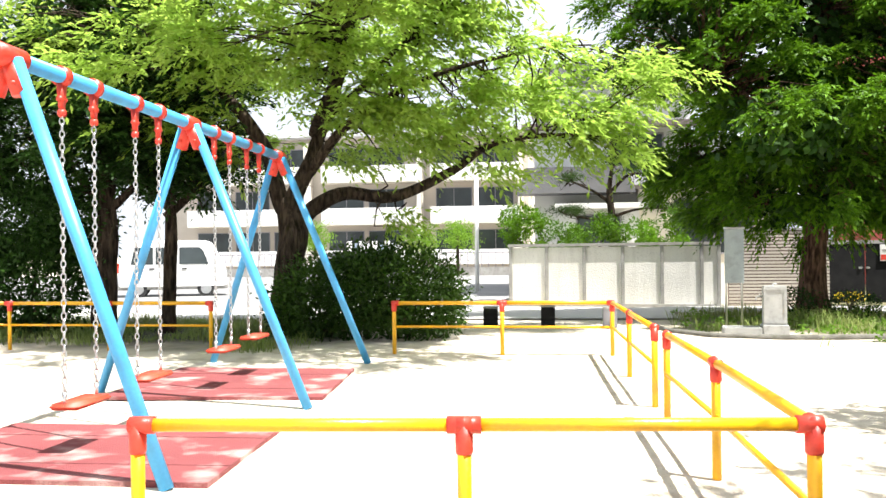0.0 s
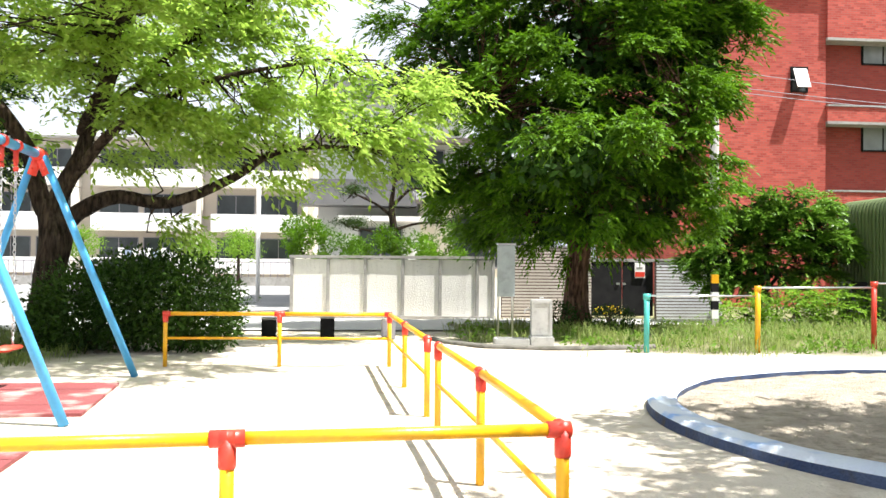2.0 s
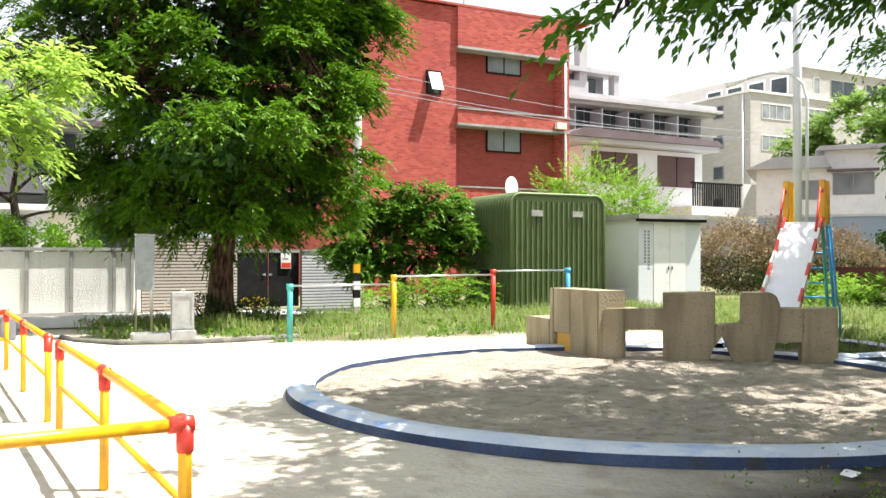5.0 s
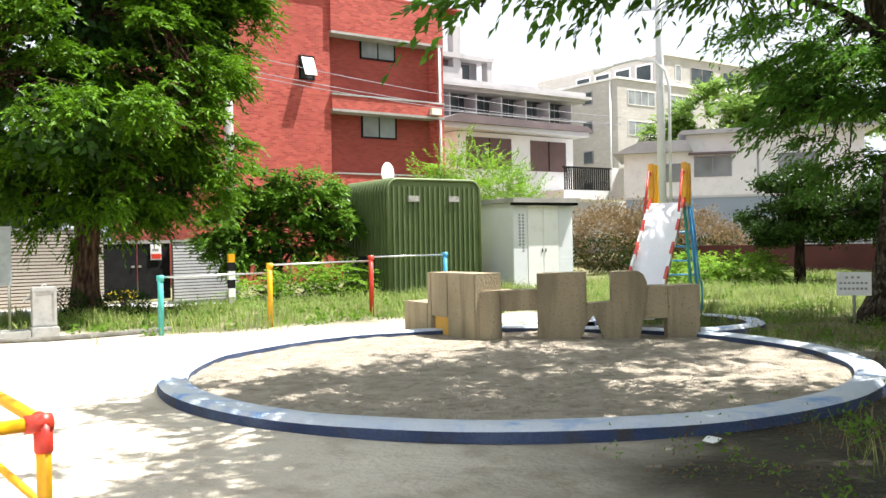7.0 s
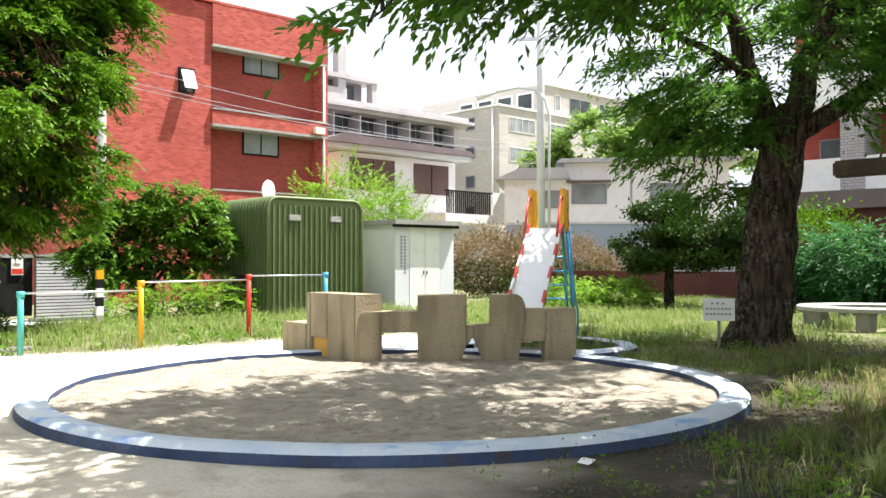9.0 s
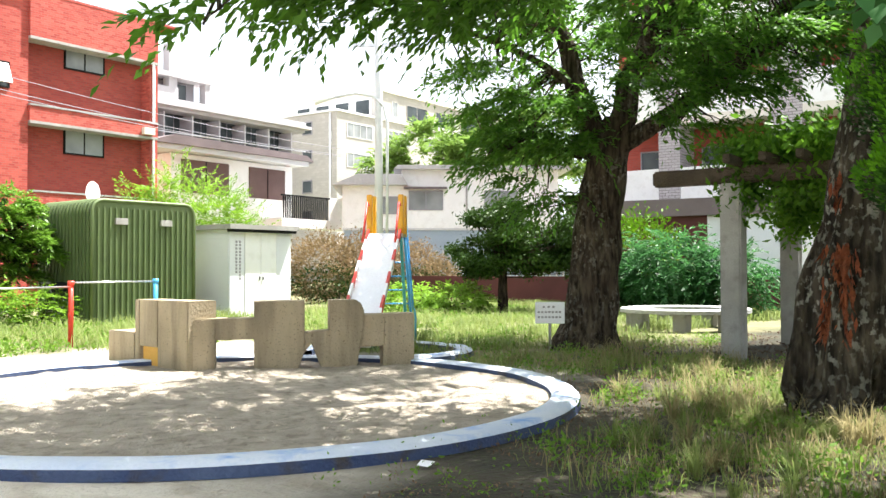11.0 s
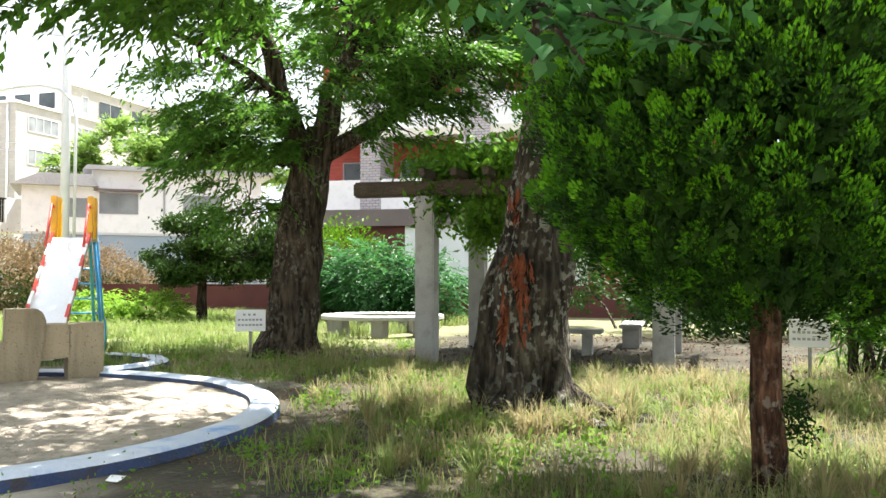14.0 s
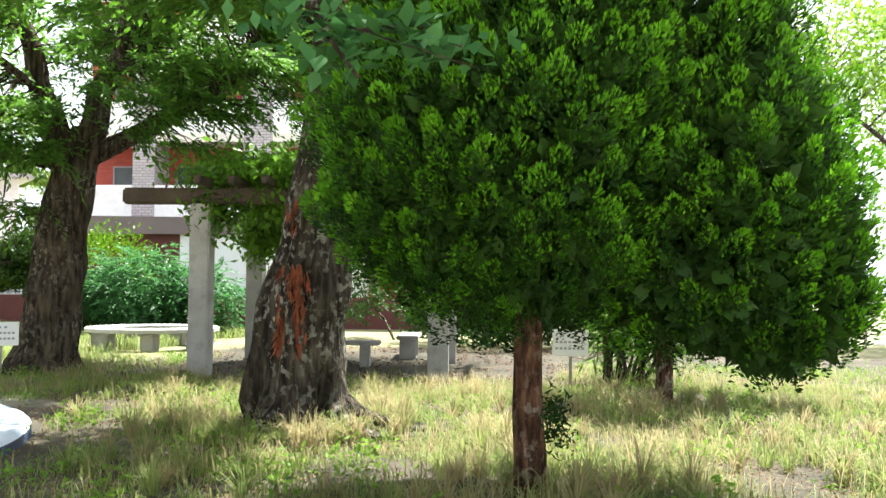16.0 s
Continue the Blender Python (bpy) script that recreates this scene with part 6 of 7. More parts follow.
def bicycle(x, y, yaw, label):
    t = thing("bicycle", pose(x, y, 0, 0, 0, yaw), label, "bicycle", "parked bicycles")
    for wx in (0, 1.05):
        ring = [(wx + 0.32 * math.cos(a), 0, 0.33 + 0.32 * math.sin(a)) for a in np.linspace(0, 2 * math.pi, 25)]
        w = part("wheel", tubed(ring, 0.016, 6, False), M_TYRE, t)
        for k in range(8):
            a = math.pi * k / 8
            part("spoke", tubed([(wx + 0.31 * math.cos(a), 0, 0.33 + 0.31 * math.sin(a)), (wx - 0.31 * math.cos(a), 0, 0.33 - 0.31 * math.sin(a))], 0.003, 4), M_STEEL, w)
    bm = bmesh.new()
    for a, b in (((0, 0.33), (0.42, 0.3)), ((0, 0.33), (0.32, 0.78)), ((0.42, 0.3), (0.32, 0.82)), ((0.42, 0.3), (0.86, 0.72)), ((0.86, 0.85), (1.05, 0.33))):
        tube(bm, [(a[0], 0, a[1]), (b[0], 0, b[1])], 0.016, 6)
    part("frame", bm, M_MIDGREY, t)
    part("saddle", boxed(0.2, 0.42, -0.07, 0.07, 0.83, 0.89, 0.02), M_BLACK, t)
    part("handlebar", tubed([(0.72, -0.26, 0.98), (0.84, -0.12, 1.0), (0.86, 0, 0.95), (0.84, 0.12, 1.0), (0.72, 0.26, 0.98)], 0.013, 6), M_STEEL, t)
    part("basket", boxed(0.92, 1.2, -0.16, 0.16, 0.78, 1.0, 0.02), M_BLACK, t)


bicycle(6.9, 20.9, 20, "dark parked bicycle with a front basket by the brick wall")
bicycle(7.8, 20.6, -10, "parked bicycle with a black basket beside the shed")
t = thing("marker_post", pose(5.29, 19.3, 0, 0, 0, 8), "yellow and black marker post by the gate wall", "marker post")
for k in range(5):
    part("band", boxed(-0.075, 0.075, -0.04, 0.04, 0.2 + 0.19 * k, 0.39 + 0.19 * k), M_YELLOW if k == 4 else M_WHITE if k % 2 == 0 else M_BLACK, t)
part("base", boxed(-0.075, 0.075, -0.04, 0.04, 0, 0.2), M_GREYCONC, t)
shrub("flower_pot_plants", (3.2, 20.6, 0), [((0, 0, 0.28), (0.34, 0.2, 0.12))], 90, 0.05, "yellow flowering plants before the gate", foliage("yellow_petal", (0.45, 0.32, 0.01), (0.7, 0.55, 0.02)), "flowers", 3)

def mesh_fence(x, y, yaw, length, h, label):
    """Wire mesh between posts, each wire a thin square bar."""
    t = thing("wire_fence", pose(x, y, 0, 0, 0, yaw), label, "fence", "", "structure")
    for k in range(int(length / 2) + 1):
        part("post", tubed([(2 * k, 0, 0), (2 * k, 0, h + 0.05)], 0.03, 8), M_STEEL, t, smooth=True)
    for z in (0.08, h):
        part("rail", tubed([(0, 0, z), (length, 0, z)], 0.02, 8), M_STEEL, t, smooth=True)
    bm = bmesh.new()
    for k in range(int((length - h) / 0.14)):
        tube(bm, [(0.14 * k, 0.01, 0.08), (0.14 * k + h, 0.01, h)], 0.006, 3, False)
        tube(bm, [(0.14 * k + h, -0.01, 0.08), (0.14 * k, -0.01, h)], 0.006, 3, False)
    tagged(part("wire_mesh", bm, M_STEEL, t), kind="stuff")


mesh_fence(22.0, -2.0, -84, 10, 1.5, "galvanised wire-mesh fence at the sunny edge of the park")

# ---- vehicles, poles ----
def van():
    t = thing("van", pose(-17.5, 23.95, 0, 0, 0, 30), "small white box van parked behind the trees", "van")
    L, Wd = 3.35, 1.45
    bm = prism(bmesh.new(), [(0.02, 0.3), (0.0, 0.9), (0.12, 1.05), (0.32, 1.72), (0.45, 1.82), (2.75, 1.82), (2.95, 1.7), (3.25, 1.05), (3.35, 0.85), (3.35, 0.3)], 0, Wd)
    bmesh.ops.bevel(bm, geom=bm.edges[:], offset=0.05, segments=2, affect='EDGES')
    part("body", bm, M_WHITE, t, smooth=False)
    for out_ in ([(0.4, 1.06), (1.08, 1.06), (1.08, 1.6), (0.52, 1.6)], [(1.16, 1.06), (1.79, 1.06), (1.79, 1.6), (1.16, 1.6)], [(1.88, 1.06), (2.78, 1.06), (2.62, 1.5), (2.5, 1.6), (1.88, 1.6)]):
        part("window", prism(bmesh.new(), out_, -0.014, 0.02), M_GLASS, t)
    part("windscreen", prism(bmesh.new(), [(2.9, 1.02), (3.27, 1.02), (3.0, 1.66), (2.9, 1.7)], 0.12, Wd - 0.12), M_GLASS, t)
    for x in (1.12, 1.83, 2.72):
        part("door_seam", boxed(x, x + 0.015, -0.004, 0.03, 0.4, 1.7), M_MIDGREY, t)
    for x in (0.95, 1.95):
        part("door_handle", boxed(x, x + 0.16, -0.03, 0.01, 0.9, 0.94, 0.008), M_BLACK, t)
    for x in (0.62, 2.7):
        for y in (0.02, Wd - 0.18):
            w = part("wheel", tubed([(x, y, 0.27), (x, y + 0.16, 0.27)], 0.27, 20), M_TYRE, t)
            part("rim", tubed([(x, y - 0.012, 0.27), (x, y + 0.1, 0.27)], 0.17, 16), M_STEEL, w)
    part("headlight", boxed(3.2, 3.36, 0.08, 0.3, 0.75, 0.9, 0.02), M_GLASSPALE, t)
    part("taillight", boxed(-0.01, 0.05, 0.03, 0.15, 0.8, 1.1, 0.01), M_RED, t)
    part("bumper", boxed(-0.04, 3.4, 0.03, Wd - 0.03, 0.25, 0.42, 0.03), M_GREYCONC, t)


van()


def car(x, y, yaw, m, label):
    t = thing("car", pose(x, y, 0, 0, 0, yaw), label, "car")
    bm = prism(bmesh.new(), [(0, 0.3), (0, 0.75), (0.5, 0.9), (1.0, 1.4), (2.6, 1.45), (3.3, 0.95), (3.9, 0.8), (3.95, 0.3)], 0, 1.6)
    bmesh.ops.bevel(bm, geom=bm.edges[:], offset=0.06, segments=2, affect='EDGES')
    part("body", bm, m, t)
    part("window", prism(bmesh.new(), [(0.75, 0.92), (3.15, 0.92), (2.55, 1.36), (1.1, 1.34)], -0.01, 0.03), M_GLASS, t)
    for wx in (0.75, 3.15):
        for y0 in (0.0, 1.42):
            w = part("wheel", tubed([(wx, y0, 0.3), (wx, y0 + 0.18, 0.3)], 0.3, 20), M_TYRE, t)
            part("rim", tubed([(wx, y0 - 0.012, 0.3), (wx, y0 + 0.1, 0.3)], 0.19, 16), M_STEEL, w)


car(-13.0, 28.0, 20, M_MIDGREY, "dark grey car parked beside the van")
car(-15.6, 33.0, 15, M_WHITE, "white car parked in the lot")

t = thing("utility_pole", pose(18.95, 20.7, 0, 0, 0, -43), "tall grey concrete utility pole with cross-arms and a lamp", "utility pole")
part("pole", tubed([(0, 0, 0), (0, 0, 13)], [0.14, 0.1], 14), M_GREYWALL, t, smooth=True)
for z in (8.3, 9.4):
    part("cross_arm", boxed(-0.8, 0.8, -0.05, 0.05, z, z + 0.1), M_STEEL, t)
part("lamp_arm", tubed([(0.26, -0.1, 2.2), (0.27, -0.1, 5.9), (0.16, -0.1, 6.4), (-0.15, -0.1, 6.7), (-0.7, -0.1, 6.8), (-1.5, -0.1, 6.65)], 0.045, 8), M_GREYWALL, t, smooth=True)
part("lamp_head", tubed([(-1.4, -0.1, 6.68), (-2.0, -0.1, 6.5)], [0.06, 0.1], 10), M_WHITE, t, smooth=True)
t = thing("street_pole", pose(*W(-3.0, 30.0)), "thin white lamp post in the lane", "lamp post")
part("pole", tubed([(0, 0, 0), (0, 0, 4.2)], 0.07, 10), M_WHITE, t, smooth=True)
t = thing("service_pole", pose(7.0, 25.8, 0), "pale concrete pole beside the brick building", "utility pole")
part("pole", tubed([(0, 0, 0), (0, 0, 7.2)], [0.15, 0.12], 12), M_GREYCONC, t, smooth=True)


def wire(a, b, sag, r=0.011):
    a, b = Vector(a), Vector(b)
    pts = [a.lerp(b, k / 16) - Vector((0, 0, sag * 4 * (k / 16) * (1 - k / 16))) for k in range(17)]
    tagged(part("overhead_wire", tubed(pts, r, 5), M_MIDGREY if r < 0.016 else M_GREYWALL), "thin sagging overhead cable", "cable", "overhead cables")


for z0, z1 in ((7.05, 6.1), (6.6, 5.85), (6.45, 5.8)):
    wire((7.0, 25.8, z0), W(26.6, 24.0, z1), 0.25)
wire(W(-12, 24, 6.1), (7.0, 25.8, 7.1), 0.5, 0.014)
for z in (7.2, 6.0):
    wire((18.95, 20.7, z + 2.2), (44, 26, z + 4), 0.4, 0.02)

# ---- shrubs and far greenery ----
def uvp(u, v):
    p = W(u, v)
    return (p.x, p.y, 0)


tree("gate_shrub", uvp(9.6, 19.8), [(0, 0, 0, 0.07), (0.05, 0, 0.7, 0.06), (0.1, 0, 1.4, 0.04)],
     [[(0, 0, 0.4, 0.05), (-0.5, 0, 1.1, 0.035), (-0.9, 0, 1.9, 0.015)], [(0.05, 0, 0.6, 0.05), (0.7, 0.1, 1.4, 0.035), (1.3, 0.1, 2.3, 0.012)], [(0.1, 0, 0.9, 0.045), (0.2, 0, 2.0, 0.03), (0.3, 0, 3.0, 0.012)]],
     [((-0.9, 0, 1.5), (1.0, 0.6, 0.75)), ((0.7, 0, 2.4), (1.1, 0.7, 0.85)), ((1.5, 0, 1.6), (0.75, 0.5, 0.65)), ((-0.2, 0, 2.5), (0.7, 0.5, 0.7)), ((0.2, 0, 1.2), (0.8, 0.5, 0.5))],
     650, 50, 0.13, "tall leafy shrub with reddish tips before the brick wall", foliage("glossy_leaf", (0.02, 0.07, 0.006), (0.15, 0.29, 0.03), 0.4, 0.3), M_DARKBARK, shell=0.5, aspect=0.4, category="shrub", lumps=(110, 0.22, 0.6), spray=(0.34, 10), core=700)
shrub("low_shrub", uvp(9.8, 18.6), [((0, 0, 0.4), (0.9, 0.5, 0.45)), ((1.0, 0.1, 0.45), (0.8, 0.5, 0.45)), ((-1.1, 0, 0.3), (0.6, 0.4, 0.3))], 700, 0.1, "low bright-green shrub behind the bars", L_BRIGHT, spray=(0.3, 9), droop=0.2)
shrub("roadside_bush", uvp(20.6, 26), [((0, 0, 3.0), (2.3, 1.4, 1.9)), ((1.6, 0, 2.4), (1.6, 1.2, 1.6)), ((-1.3, 0, 2.5), (1.2, 1.2, 1.5))], 1500, 0.17, "tall bright bush behind the sheds", L_BRIGHT, stems=8, spray=(0.55, 11), droop=-0.2, aspect=0.32)
shrub("rusty_hedge", uvp(24.6, 23), [((0, 0, 1.3), (1.8, 0.9, 1.4)), ((2.2, 0, 1.4), (1.7, 0.9, 1.4)), ((4.6, 0, 1.1), (1.7, 0.9, 1.35)), ((6.2, 0, 0.8), (1.1, 0.9, 1.0))], 24000, 0.12, "hedge with reddish-brown new leaves", L_RUST, "hedge")
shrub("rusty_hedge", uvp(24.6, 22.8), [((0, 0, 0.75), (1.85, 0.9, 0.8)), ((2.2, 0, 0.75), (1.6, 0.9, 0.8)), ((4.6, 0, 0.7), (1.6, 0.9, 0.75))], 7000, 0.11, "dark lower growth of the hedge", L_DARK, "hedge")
tree("topiary_pine", (19.4, 16.0, 0), [(0, 0, 0, 0.16), (0, 0, 1.6, 0.1)], [], [((-0.1, 0.1, 1.75), (1.0, 1.1, 0.75)), ((0.1, -0.1, 2.5), (0.8, 0.9, 0.7)), ((0.6, -0.8, 1.8), (0.8, 0.8, 0.8)), ((1.3, -1.6, 1.9), (0.8, 0.9, 1.0))], 420, 80, 0.11, "rounded dark pine with a short trunk", L_SHRUB, M_DARKBARK, clump=0.16, shell=0.7, lumps=(90, 0.25, 0.5), core=500)
shrub("low_shrub", (17.2, 17.6, 0), [((0, 0, 0.4), (1.0, 0.7, 0.45)), ((1.2, -0.9, 0.4), (1.0, 0.7, 0.45))], 700, 0.13, "low bright-green shrub at the lawn's edge", L_BRIGHT, spray=(0.35, 9), droop=0.3)
shrub("feathery_shrub", (21.9, 12.2, 0), [((0, 0, 1.1), (1.3, 1.5, 1.1)), ((0.3, -1.6, 0.9), (1.0, 1.0, 0.9)), ((0.5, 1.2, 0.9), (1.0, 1.0, 0.8))], 1500, 0.17, "feathery blue-green shrub in the sun", foliage("blue_green_leaf", (0.010, 0.055, 0.016), (0.055, 0.16, 0.045)), aspect=0.34, spray=(0.62, 14), droop=0.35)
shrub("round_shrub", (24.0, 14.6, 0), [((0, 0, 1.7), (1.6, 1.6, 1.3))], 5000, 0.14, "clipped round shrub behind the old tree", L_BIG)
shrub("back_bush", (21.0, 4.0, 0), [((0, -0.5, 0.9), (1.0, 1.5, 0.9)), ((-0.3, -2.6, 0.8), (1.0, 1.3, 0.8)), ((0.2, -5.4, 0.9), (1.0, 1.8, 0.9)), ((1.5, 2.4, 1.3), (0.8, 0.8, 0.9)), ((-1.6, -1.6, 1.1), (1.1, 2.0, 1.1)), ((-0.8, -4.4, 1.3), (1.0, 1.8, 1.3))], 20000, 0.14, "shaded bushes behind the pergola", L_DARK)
shrub("bamboo_clump", (12.4, -0.15, 0), [((0, 0, 0.8), (0.5, 0.5, 0.8)), ((0.2, -0.6, 0.7), (0.6, 0.6, 0.6))], 1500, 0.22, "clump of narrow-leaved bamboo grass", L_SHADE, stems=14, aspect=0.12, shell=0.1)
shrub("wall_shrub", uvp(0.1, 23), lumped([((-1.0, 0, 1.8), (0.7, 0.5, 0.6)), ((0.6, 0, 1.6), (0.9, 0.5, 0.4)), ((2.3, 0, 1.7), (1.0, 0.5, 0.45)), ((-1.3, 0.2, 2.2), (0.4, 0.4, 0.4))], 46, 0.24), 11000, 0.09, "uneven garden shrubs above the concrete wall", L_BIG)
tree("garden_pine", uvp(1.2, 23.4), [(0, 0, 0, 0.12), (0.05, 0, 1.8, 0.1), (-0.05, 0, 2.8, 0.08), (0.05, 0, 3.7, 0.03)],
     [[(0, 0, 2.5, 0.05), (-0.5, 0, 2.9, 0.035), (-1.1, 0, 3.2, 0.02)], [(0, 0, 2.9, 0.05), (0.5, 0, 3.3, 0.03), (0.9, 0, 3.3, 0.015)], [(0, 0, 2.1, 0.05), (-0.7, 0, 2.2, 0.03), (-1.2, 0, 2.3, 0.015)], [(0, 0, 2.2, 0.05), (0.7, 0, 2.4, 0.03), (1.6, 0, 2.4, 0.015)]],
     [((-1.1, 0, 3.3), (0.4, 0.3, 0.12)), ((0.7, 0, 3.4), (0.5, 0.3, 0.12)), ((-1.1, 0, 2.4), (0.5, 0.3, 0.12)), ((1.4, 0, 2.5), (0.6, 0.3, 0.12)), ((0.1, 0, 3.8), (0.4, 0.3, 0.15)), ((0.1, 0, 2.2), (0.4, 0.3, 0.1))],
     90, 60, 0.10, "cloud-pruned garden pine above the wall", L_SHRUB, M_DARKBARK, clump=0.13, flat=0.4, aspect=0.15)
for x, y, s, lab in ((44.8, 44.0, 0.95, "bright tree beyond the houses"), (48.4, 42.0, 1.0, "rounded bright tree beyond the houses"), (52.5, 39.0, 1.15, "tall pale tree beyond the houses")):
    tree("far_tree", (x, y, 0), [(0, 0, 0, 0.4), (0, 0, 5 * s, 0.3), (0, 0, 9 * s, 0.1)], [], [((0, 0, 9 * s), (3.2 * s, 3, 2.8 * s)), ((1.8 * s, -1, 7 * s), (2.6 * s, 2.5, 2.2 * s)), ((-2 * s, 1, 7 * s), (2.6 * s, 2.5, 2 * s))], 420, 50, 0.36, lab, L_FAR, M_DARKBARK, group="far trees", twigs=False, lumps=(60, 0.9, 0.7), spray=(1.0, 10), droop=0.3)
for u, s in ((-14.2, 1.0), (-8.0, 0.9), (-6.0, 1.0)):
    tree("lot_tree", uvp(u, 49), [(0, 0, 0, 0.1), (0, 0, 2.6 * s, 0.06)], [], [((0, 0, 2.3 * s), (0.9, 0.8, 0.9 * s))], 50, 40, 0.14, "small young tree in the parking lot", L_BRIGHT, M_DARKBARK, clump=0.25, group="young trees", twigs=False)
tree("blossom_tree", (24, -8.5, 0), [(0, 0, 0, 0.25), (0, 0, 2.5, 0.2), (0, 0.3, 5, 0.1)], [[(0, 0, 3, 0.1), (-1.0, 2.0, 5, 0.06), (-1.4, 3.6, 6.2, 0.02)]],
     [((0, 0, 6.5), (2.6, 3.2, 2.4)), ((-0.5, 2.5, 7.5), (1.8, 2, 1.6)), ((0.5, -1, 4), (2, 2.5, 1.6))], 300, 50, 0.16, "sunlit yellow-green tree with pink flowers", L_BRIGHT, M_BARK, clump=0.4)

def litter(name, n, x0, x1, y0, y1, size, mat_, label):
    P = np.c_[rng.uniform(x0, x1, n), rng.uniform(y0, y1, n), np.full(n, 0.03)]
    keep = [math.hypot(x - 5.17, y - 7.67) > 3.55 and noise.noise(Vector((x, y, 7))) > -0.12 and (x > 11 or min(0.45 * x + 2.2 - y, x - 3.3) > 0.5 * noise.noise(Vector((x, y, 3)))) for x, y, _ in P]
    v, f = leaf_mesh(P[np.array(keep)], size, 0.5, -0.08, None, 0.8, 0.9)
    v[:, 2] = np.clip(v[:, 2], 0.02, 0.06)
    tagged(np_part(name, v, f, mat_), label, "leaf litter", "", "stuff")


L_LITTER = foliage("fallen_leaf", (0.05, 0.03, 0.016), (0.24, 0.16, 0.09), 0.8, 0.1)
litter("leaf_litter", 36000, 2.0, 11, -3.5, 6.4, 0.03, L_LITTER, "dry brown fallen leaves and twigs on the soil")
# darker copy of the fallen leaf, with the pergola's shade in its colour
litter("pergola_litter", 6000, 11.5, 19, 0.0, 7.5, 0.07, foliage("shaded_fallen_leaf", (0.03, 0.017, 0.01), (0.12, 0.065, 0.04), 0.8, 0.1), "brown fallen leaves under the pergola")
t = thing("paper_scrap", pose(4.36, 4.03, 0.02, 0, 0, 20), "crumpled white scrap of paper on the soil", "litter")
bm = bmesh.new()
pv = [bm.verts.new(p) for p in ((-0.07, -0.04, 0), (0.0, -0.05, 0.02), (0.08, -0.02, 0.005), (0.06, 0.05, 0.015), (-0.01, 0.04, 0.03), (-0.06, 0.05, 0.004))]
bm.faces.new((pv[0], pv[1], pv[4], pv[5]))
bm.faces.new((pv[1], pv[2], pv[3], pv[4]))
part("paper", bm, M_WHITE, t)
t = thing("fallen_twig", pose(3.7, 4.6, 0.03, 0, 0, -25), "bare fallen stick beside the sandpit kerb", "stick")
part("stick", tubed(wiggle((-0.2, 0, 0), (0.22, 0.03, 0.02), 5, 0.015), [0.016, 0.018, 0.016, 0.014, 0.012, 0.007], 7), M_OLDWOOD, t, smooth=True)

# ---- grass, last ----
def grass(name, n, x0, x1, y0, y1, height, width, mat_, label, dens=lambda x, y: 1.0):
    P = []
    while len(P) < n:
        x, y = rng.uniform(x0, x1), rng.uniform(y0, y1)
        d = lawn(x, y)
        if d > -0.25 and rng.random() < min(1, 0.15 + 0.55 * d) * dens(x, y) * (0.4 + 1.3 * noise.noise(Vector((x * 1.1, y * 1.1, 9)))):
            P.append((x, y))
    P = np.array(P)
    k = len(P)
    a = rng.uniform(0, 2 * math.pi, k)
    h = height * rng.uniform(0.3, 1.25, k) * np.array([max(0.35, 1 + 0.9 * noise.noise(Vector((x * 0.8, y * 0.8, 2)))) for x, y in P])
    lean = rng.uniform(0.1, 1.5, k) * h
    dx, dy = np.cos(a), np.sin(a)
    b = np.c_[P, np.zeros(k)]
    sx = np.c_[-dy, dx, np.zeros(k)] * width * 0.5
    mid = b + np.c_[dx * lean * 0.35, dy * lean * 0.35, h * 0.62]
    tip = b + np.c_[dx * lean, dy * lean, h * rng.uniform(0.45, 1.0, k)]
    v = np.stack([b - sx, b + sx, mid + sx * 0.8, mid - sx * 0.8, tip], 1).reshape(-1, 3)
    i = np.arange(k)[:, None] * 5
    f = np.concatenate([i + np.array([[0, 1, 2]]), i + np.array([[0, 2, 3]]), i + np.array([[3, 2, 4]])])
    ob = np_part(name, v, f, mat_)
    return tagged(ob, label, "grass", "", "stuff")


def weeds(name, n, x0, x1, y0, y1, size, mat_, label, edge=0.0):
    P = []
    while len(P) < n:
        x, y = rng.uniform(x0, x1), rng.uniform(y0, y1)
        if lawn(x, y) > edge and noise.noise(Vector((x * 1.6, y * 1.6, 21))) > 0.05:
            h = rng.uniform(0.05, 0.2)
            for k in range(7):
                P.append((x + rng.normal() * 0.05, y + rng.normal() * 0.05, abs(h * rng.random())))
    v, f = leaf_mesh(np.array(P), size, 0.45, -0.3)
    tagged(np_part(name, v, f, mat_), label, "weeds", "", "stuff")


L_WEED = foliage("weed_leaf", (0.05, 0.13, 0.012), (0.16, 0.28, 0.035), 0.6, 0.4)
weeds("weeds", 16000, 3.2, 15, -4, 13, 0.055, L_WEED, "broad-leaved green weeds among the grass")
weeds("soil_weeds", 1500, 3.6, 8, 1.5, 4.6, 0.035, L_WEED, "sparse weeds sprouting from bare soil", -3.0)
weeds("tall_weeds", 9000, -0.4, 22, 13.5, 20, 0.1, L_WEED, "leafy weeds in the sunlit grass")
near_ = lambda x, y: 1.0 if math.hypot(x, y) < 13 else 0.35
grass("grass", 60000, 3.2, 16, -5, 14, 0.13, 0.007, L_GRASS, "uneven green grass on the shaded lawn", near_)
grass("dry_grass", 16000, 3.6, 14, -5, 9, 0.26, 0.006, L_STRAW, "dry straw-coloured grass stalks", near_)
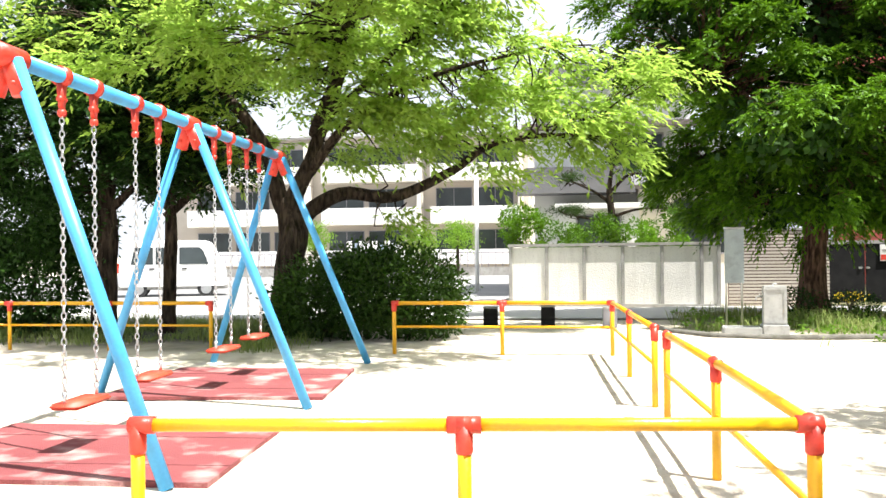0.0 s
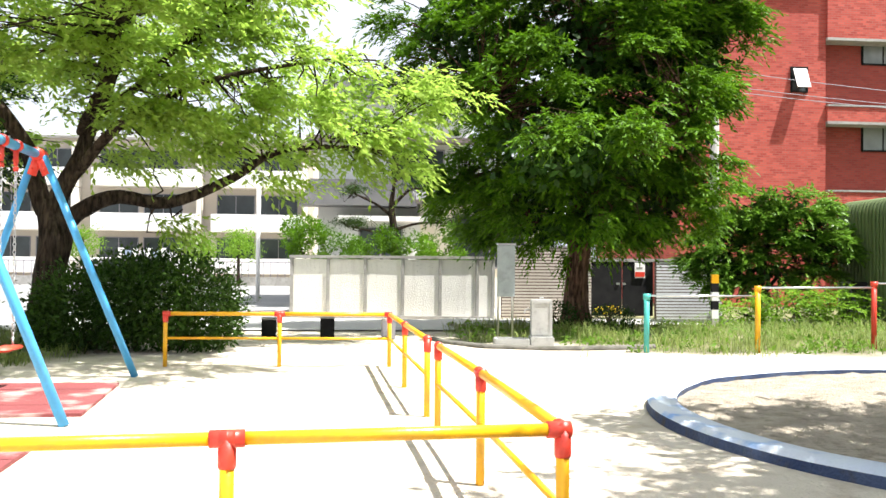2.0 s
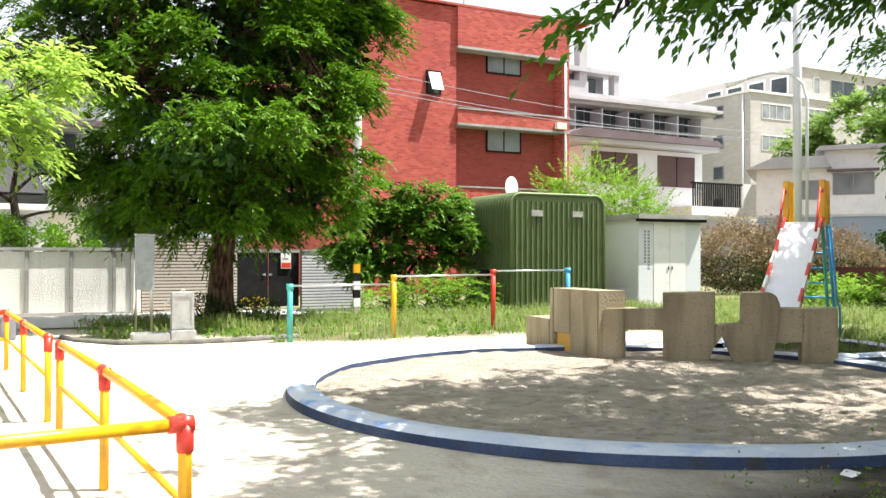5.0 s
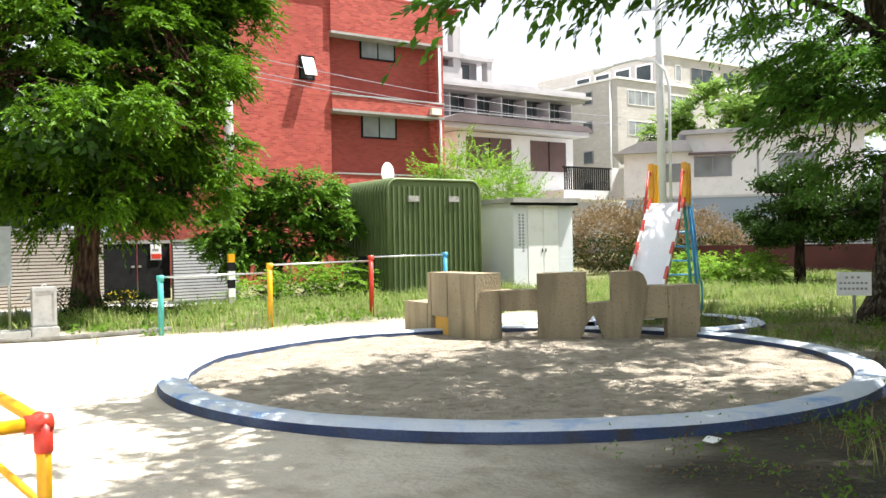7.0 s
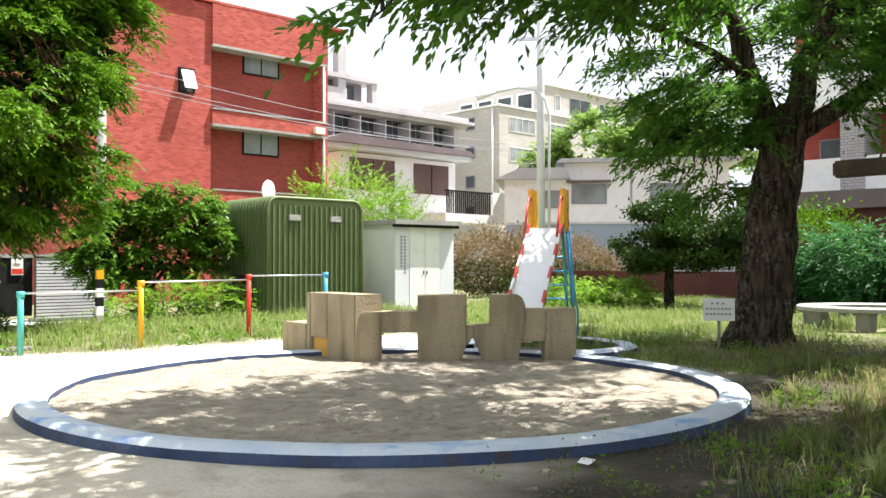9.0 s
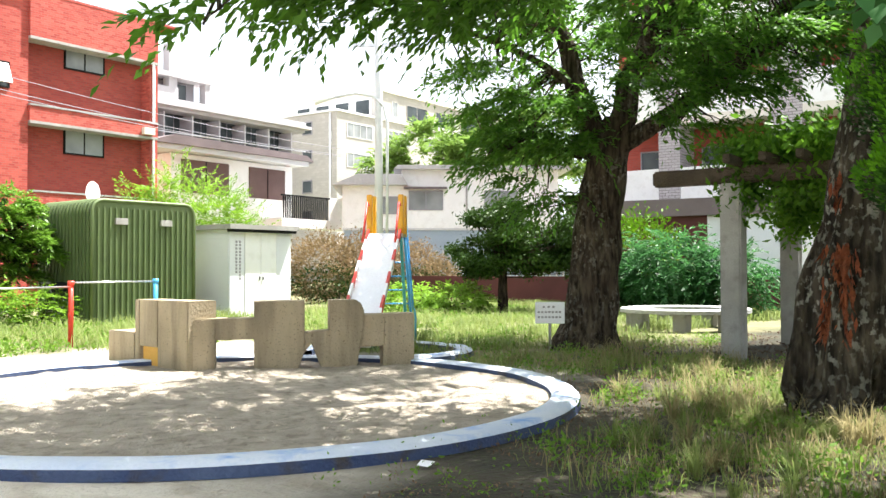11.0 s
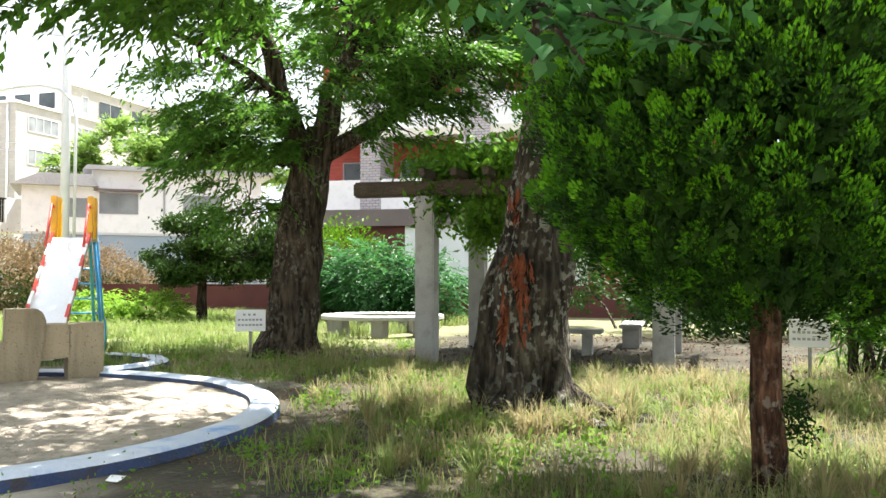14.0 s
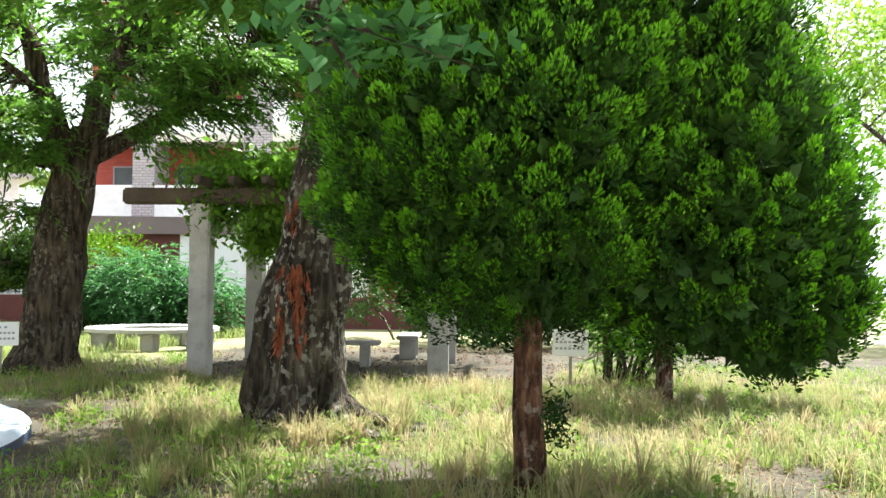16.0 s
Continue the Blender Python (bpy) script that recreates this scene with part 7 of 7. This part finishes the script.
grass("sunlit_grass", 50000, -0.5, 28, 9, 22, 0.27, 0.013, L_GRASS, "tall sunlit grass behind the playground")

grass("verge_grass", 12000, -14, -5, 10.6, 16, 0.2, 0.011, L_GRASS, "shaded grass under the trees by the guard rail")


def tussocks(name, spots, blades, height, mat_, label):
    """Arching tufts of long blades."""
    c = np.repeat(np.array(spots), blades, 0)
    k = len(c)
    big = np.repeat(rng.uniform(0.55, 1.2, len(spots)), blades)
    a = rng.uniform(0, 2 * math.pi, k)
    out = np.c_[np.cos(a), np.sin(a), np.zeros(k)]
    side = np.c_[-np.sin(a), np.cos(a), np.zeros(k)] * 0.0032
    h = height * big * rng.uniform(0.5, 1.2, k)
    bend = rng.uniform(0.15, 1.0, k)
    b = np.c_[c, np.zeros(k)] + out * (0.05 * rng.random(k))[:, None]
    rows = [b - side, b + side]
    for t, w in ((0.4, 1.0), (0.75, 0.8)):
        p = b + out * (bend * h * t * t)[:, None] + np.c_[np.zeros((k, 2)), h * t * (1 - 0.35 * bend * t)]
        rows += [p + side * w, p - side * w]
    rows.append(b + out * (bend * h)[:, None] + np.c_[np.zeros((k, 2)), h * (1 - 0.6 * bend)])
    v = np.stack(rows, 1).reshape(-1, 3)
    tri = np.array([(0, 1, 2), (0, 2, 3), (3, 2, 4), (3, 4, 5), (5, 4, 6)])
    f = (np.arange(k)[:, None, None] * 7 + tri[None]).reshape(-1, 3)
    tagged(np_part(name, v, f, mat_), label, "grass", "", "stuff")


spots = [(8.0 + r * math.cos(a), 2.65 + r * math.sin(a)) for r, a in zip(rng.uniform(0.6, 1.3, 70), rng.uniform(0, 2 * math.pi, 70))]
while len(spots) < 420:
    x, y = rng.uniform(3.6, 11), rng.uniform(-4, 6)
    if lawn(x, y) > 0.1 and noise.noise(Vector((x * 0.9, y * 0.9, 31))) > -0.02:
        spots.append((x, y))
tussocks("straw_tussocks", spots[::3], 60, 0.34, L_STRAW, "pale straw tussocks arching over the lawn")
tussocks("grass_tussocks", spots[1::3] + spots[2::3], 45, 0.27, L_GRASS, "green arching grass tufts round the tree roots")
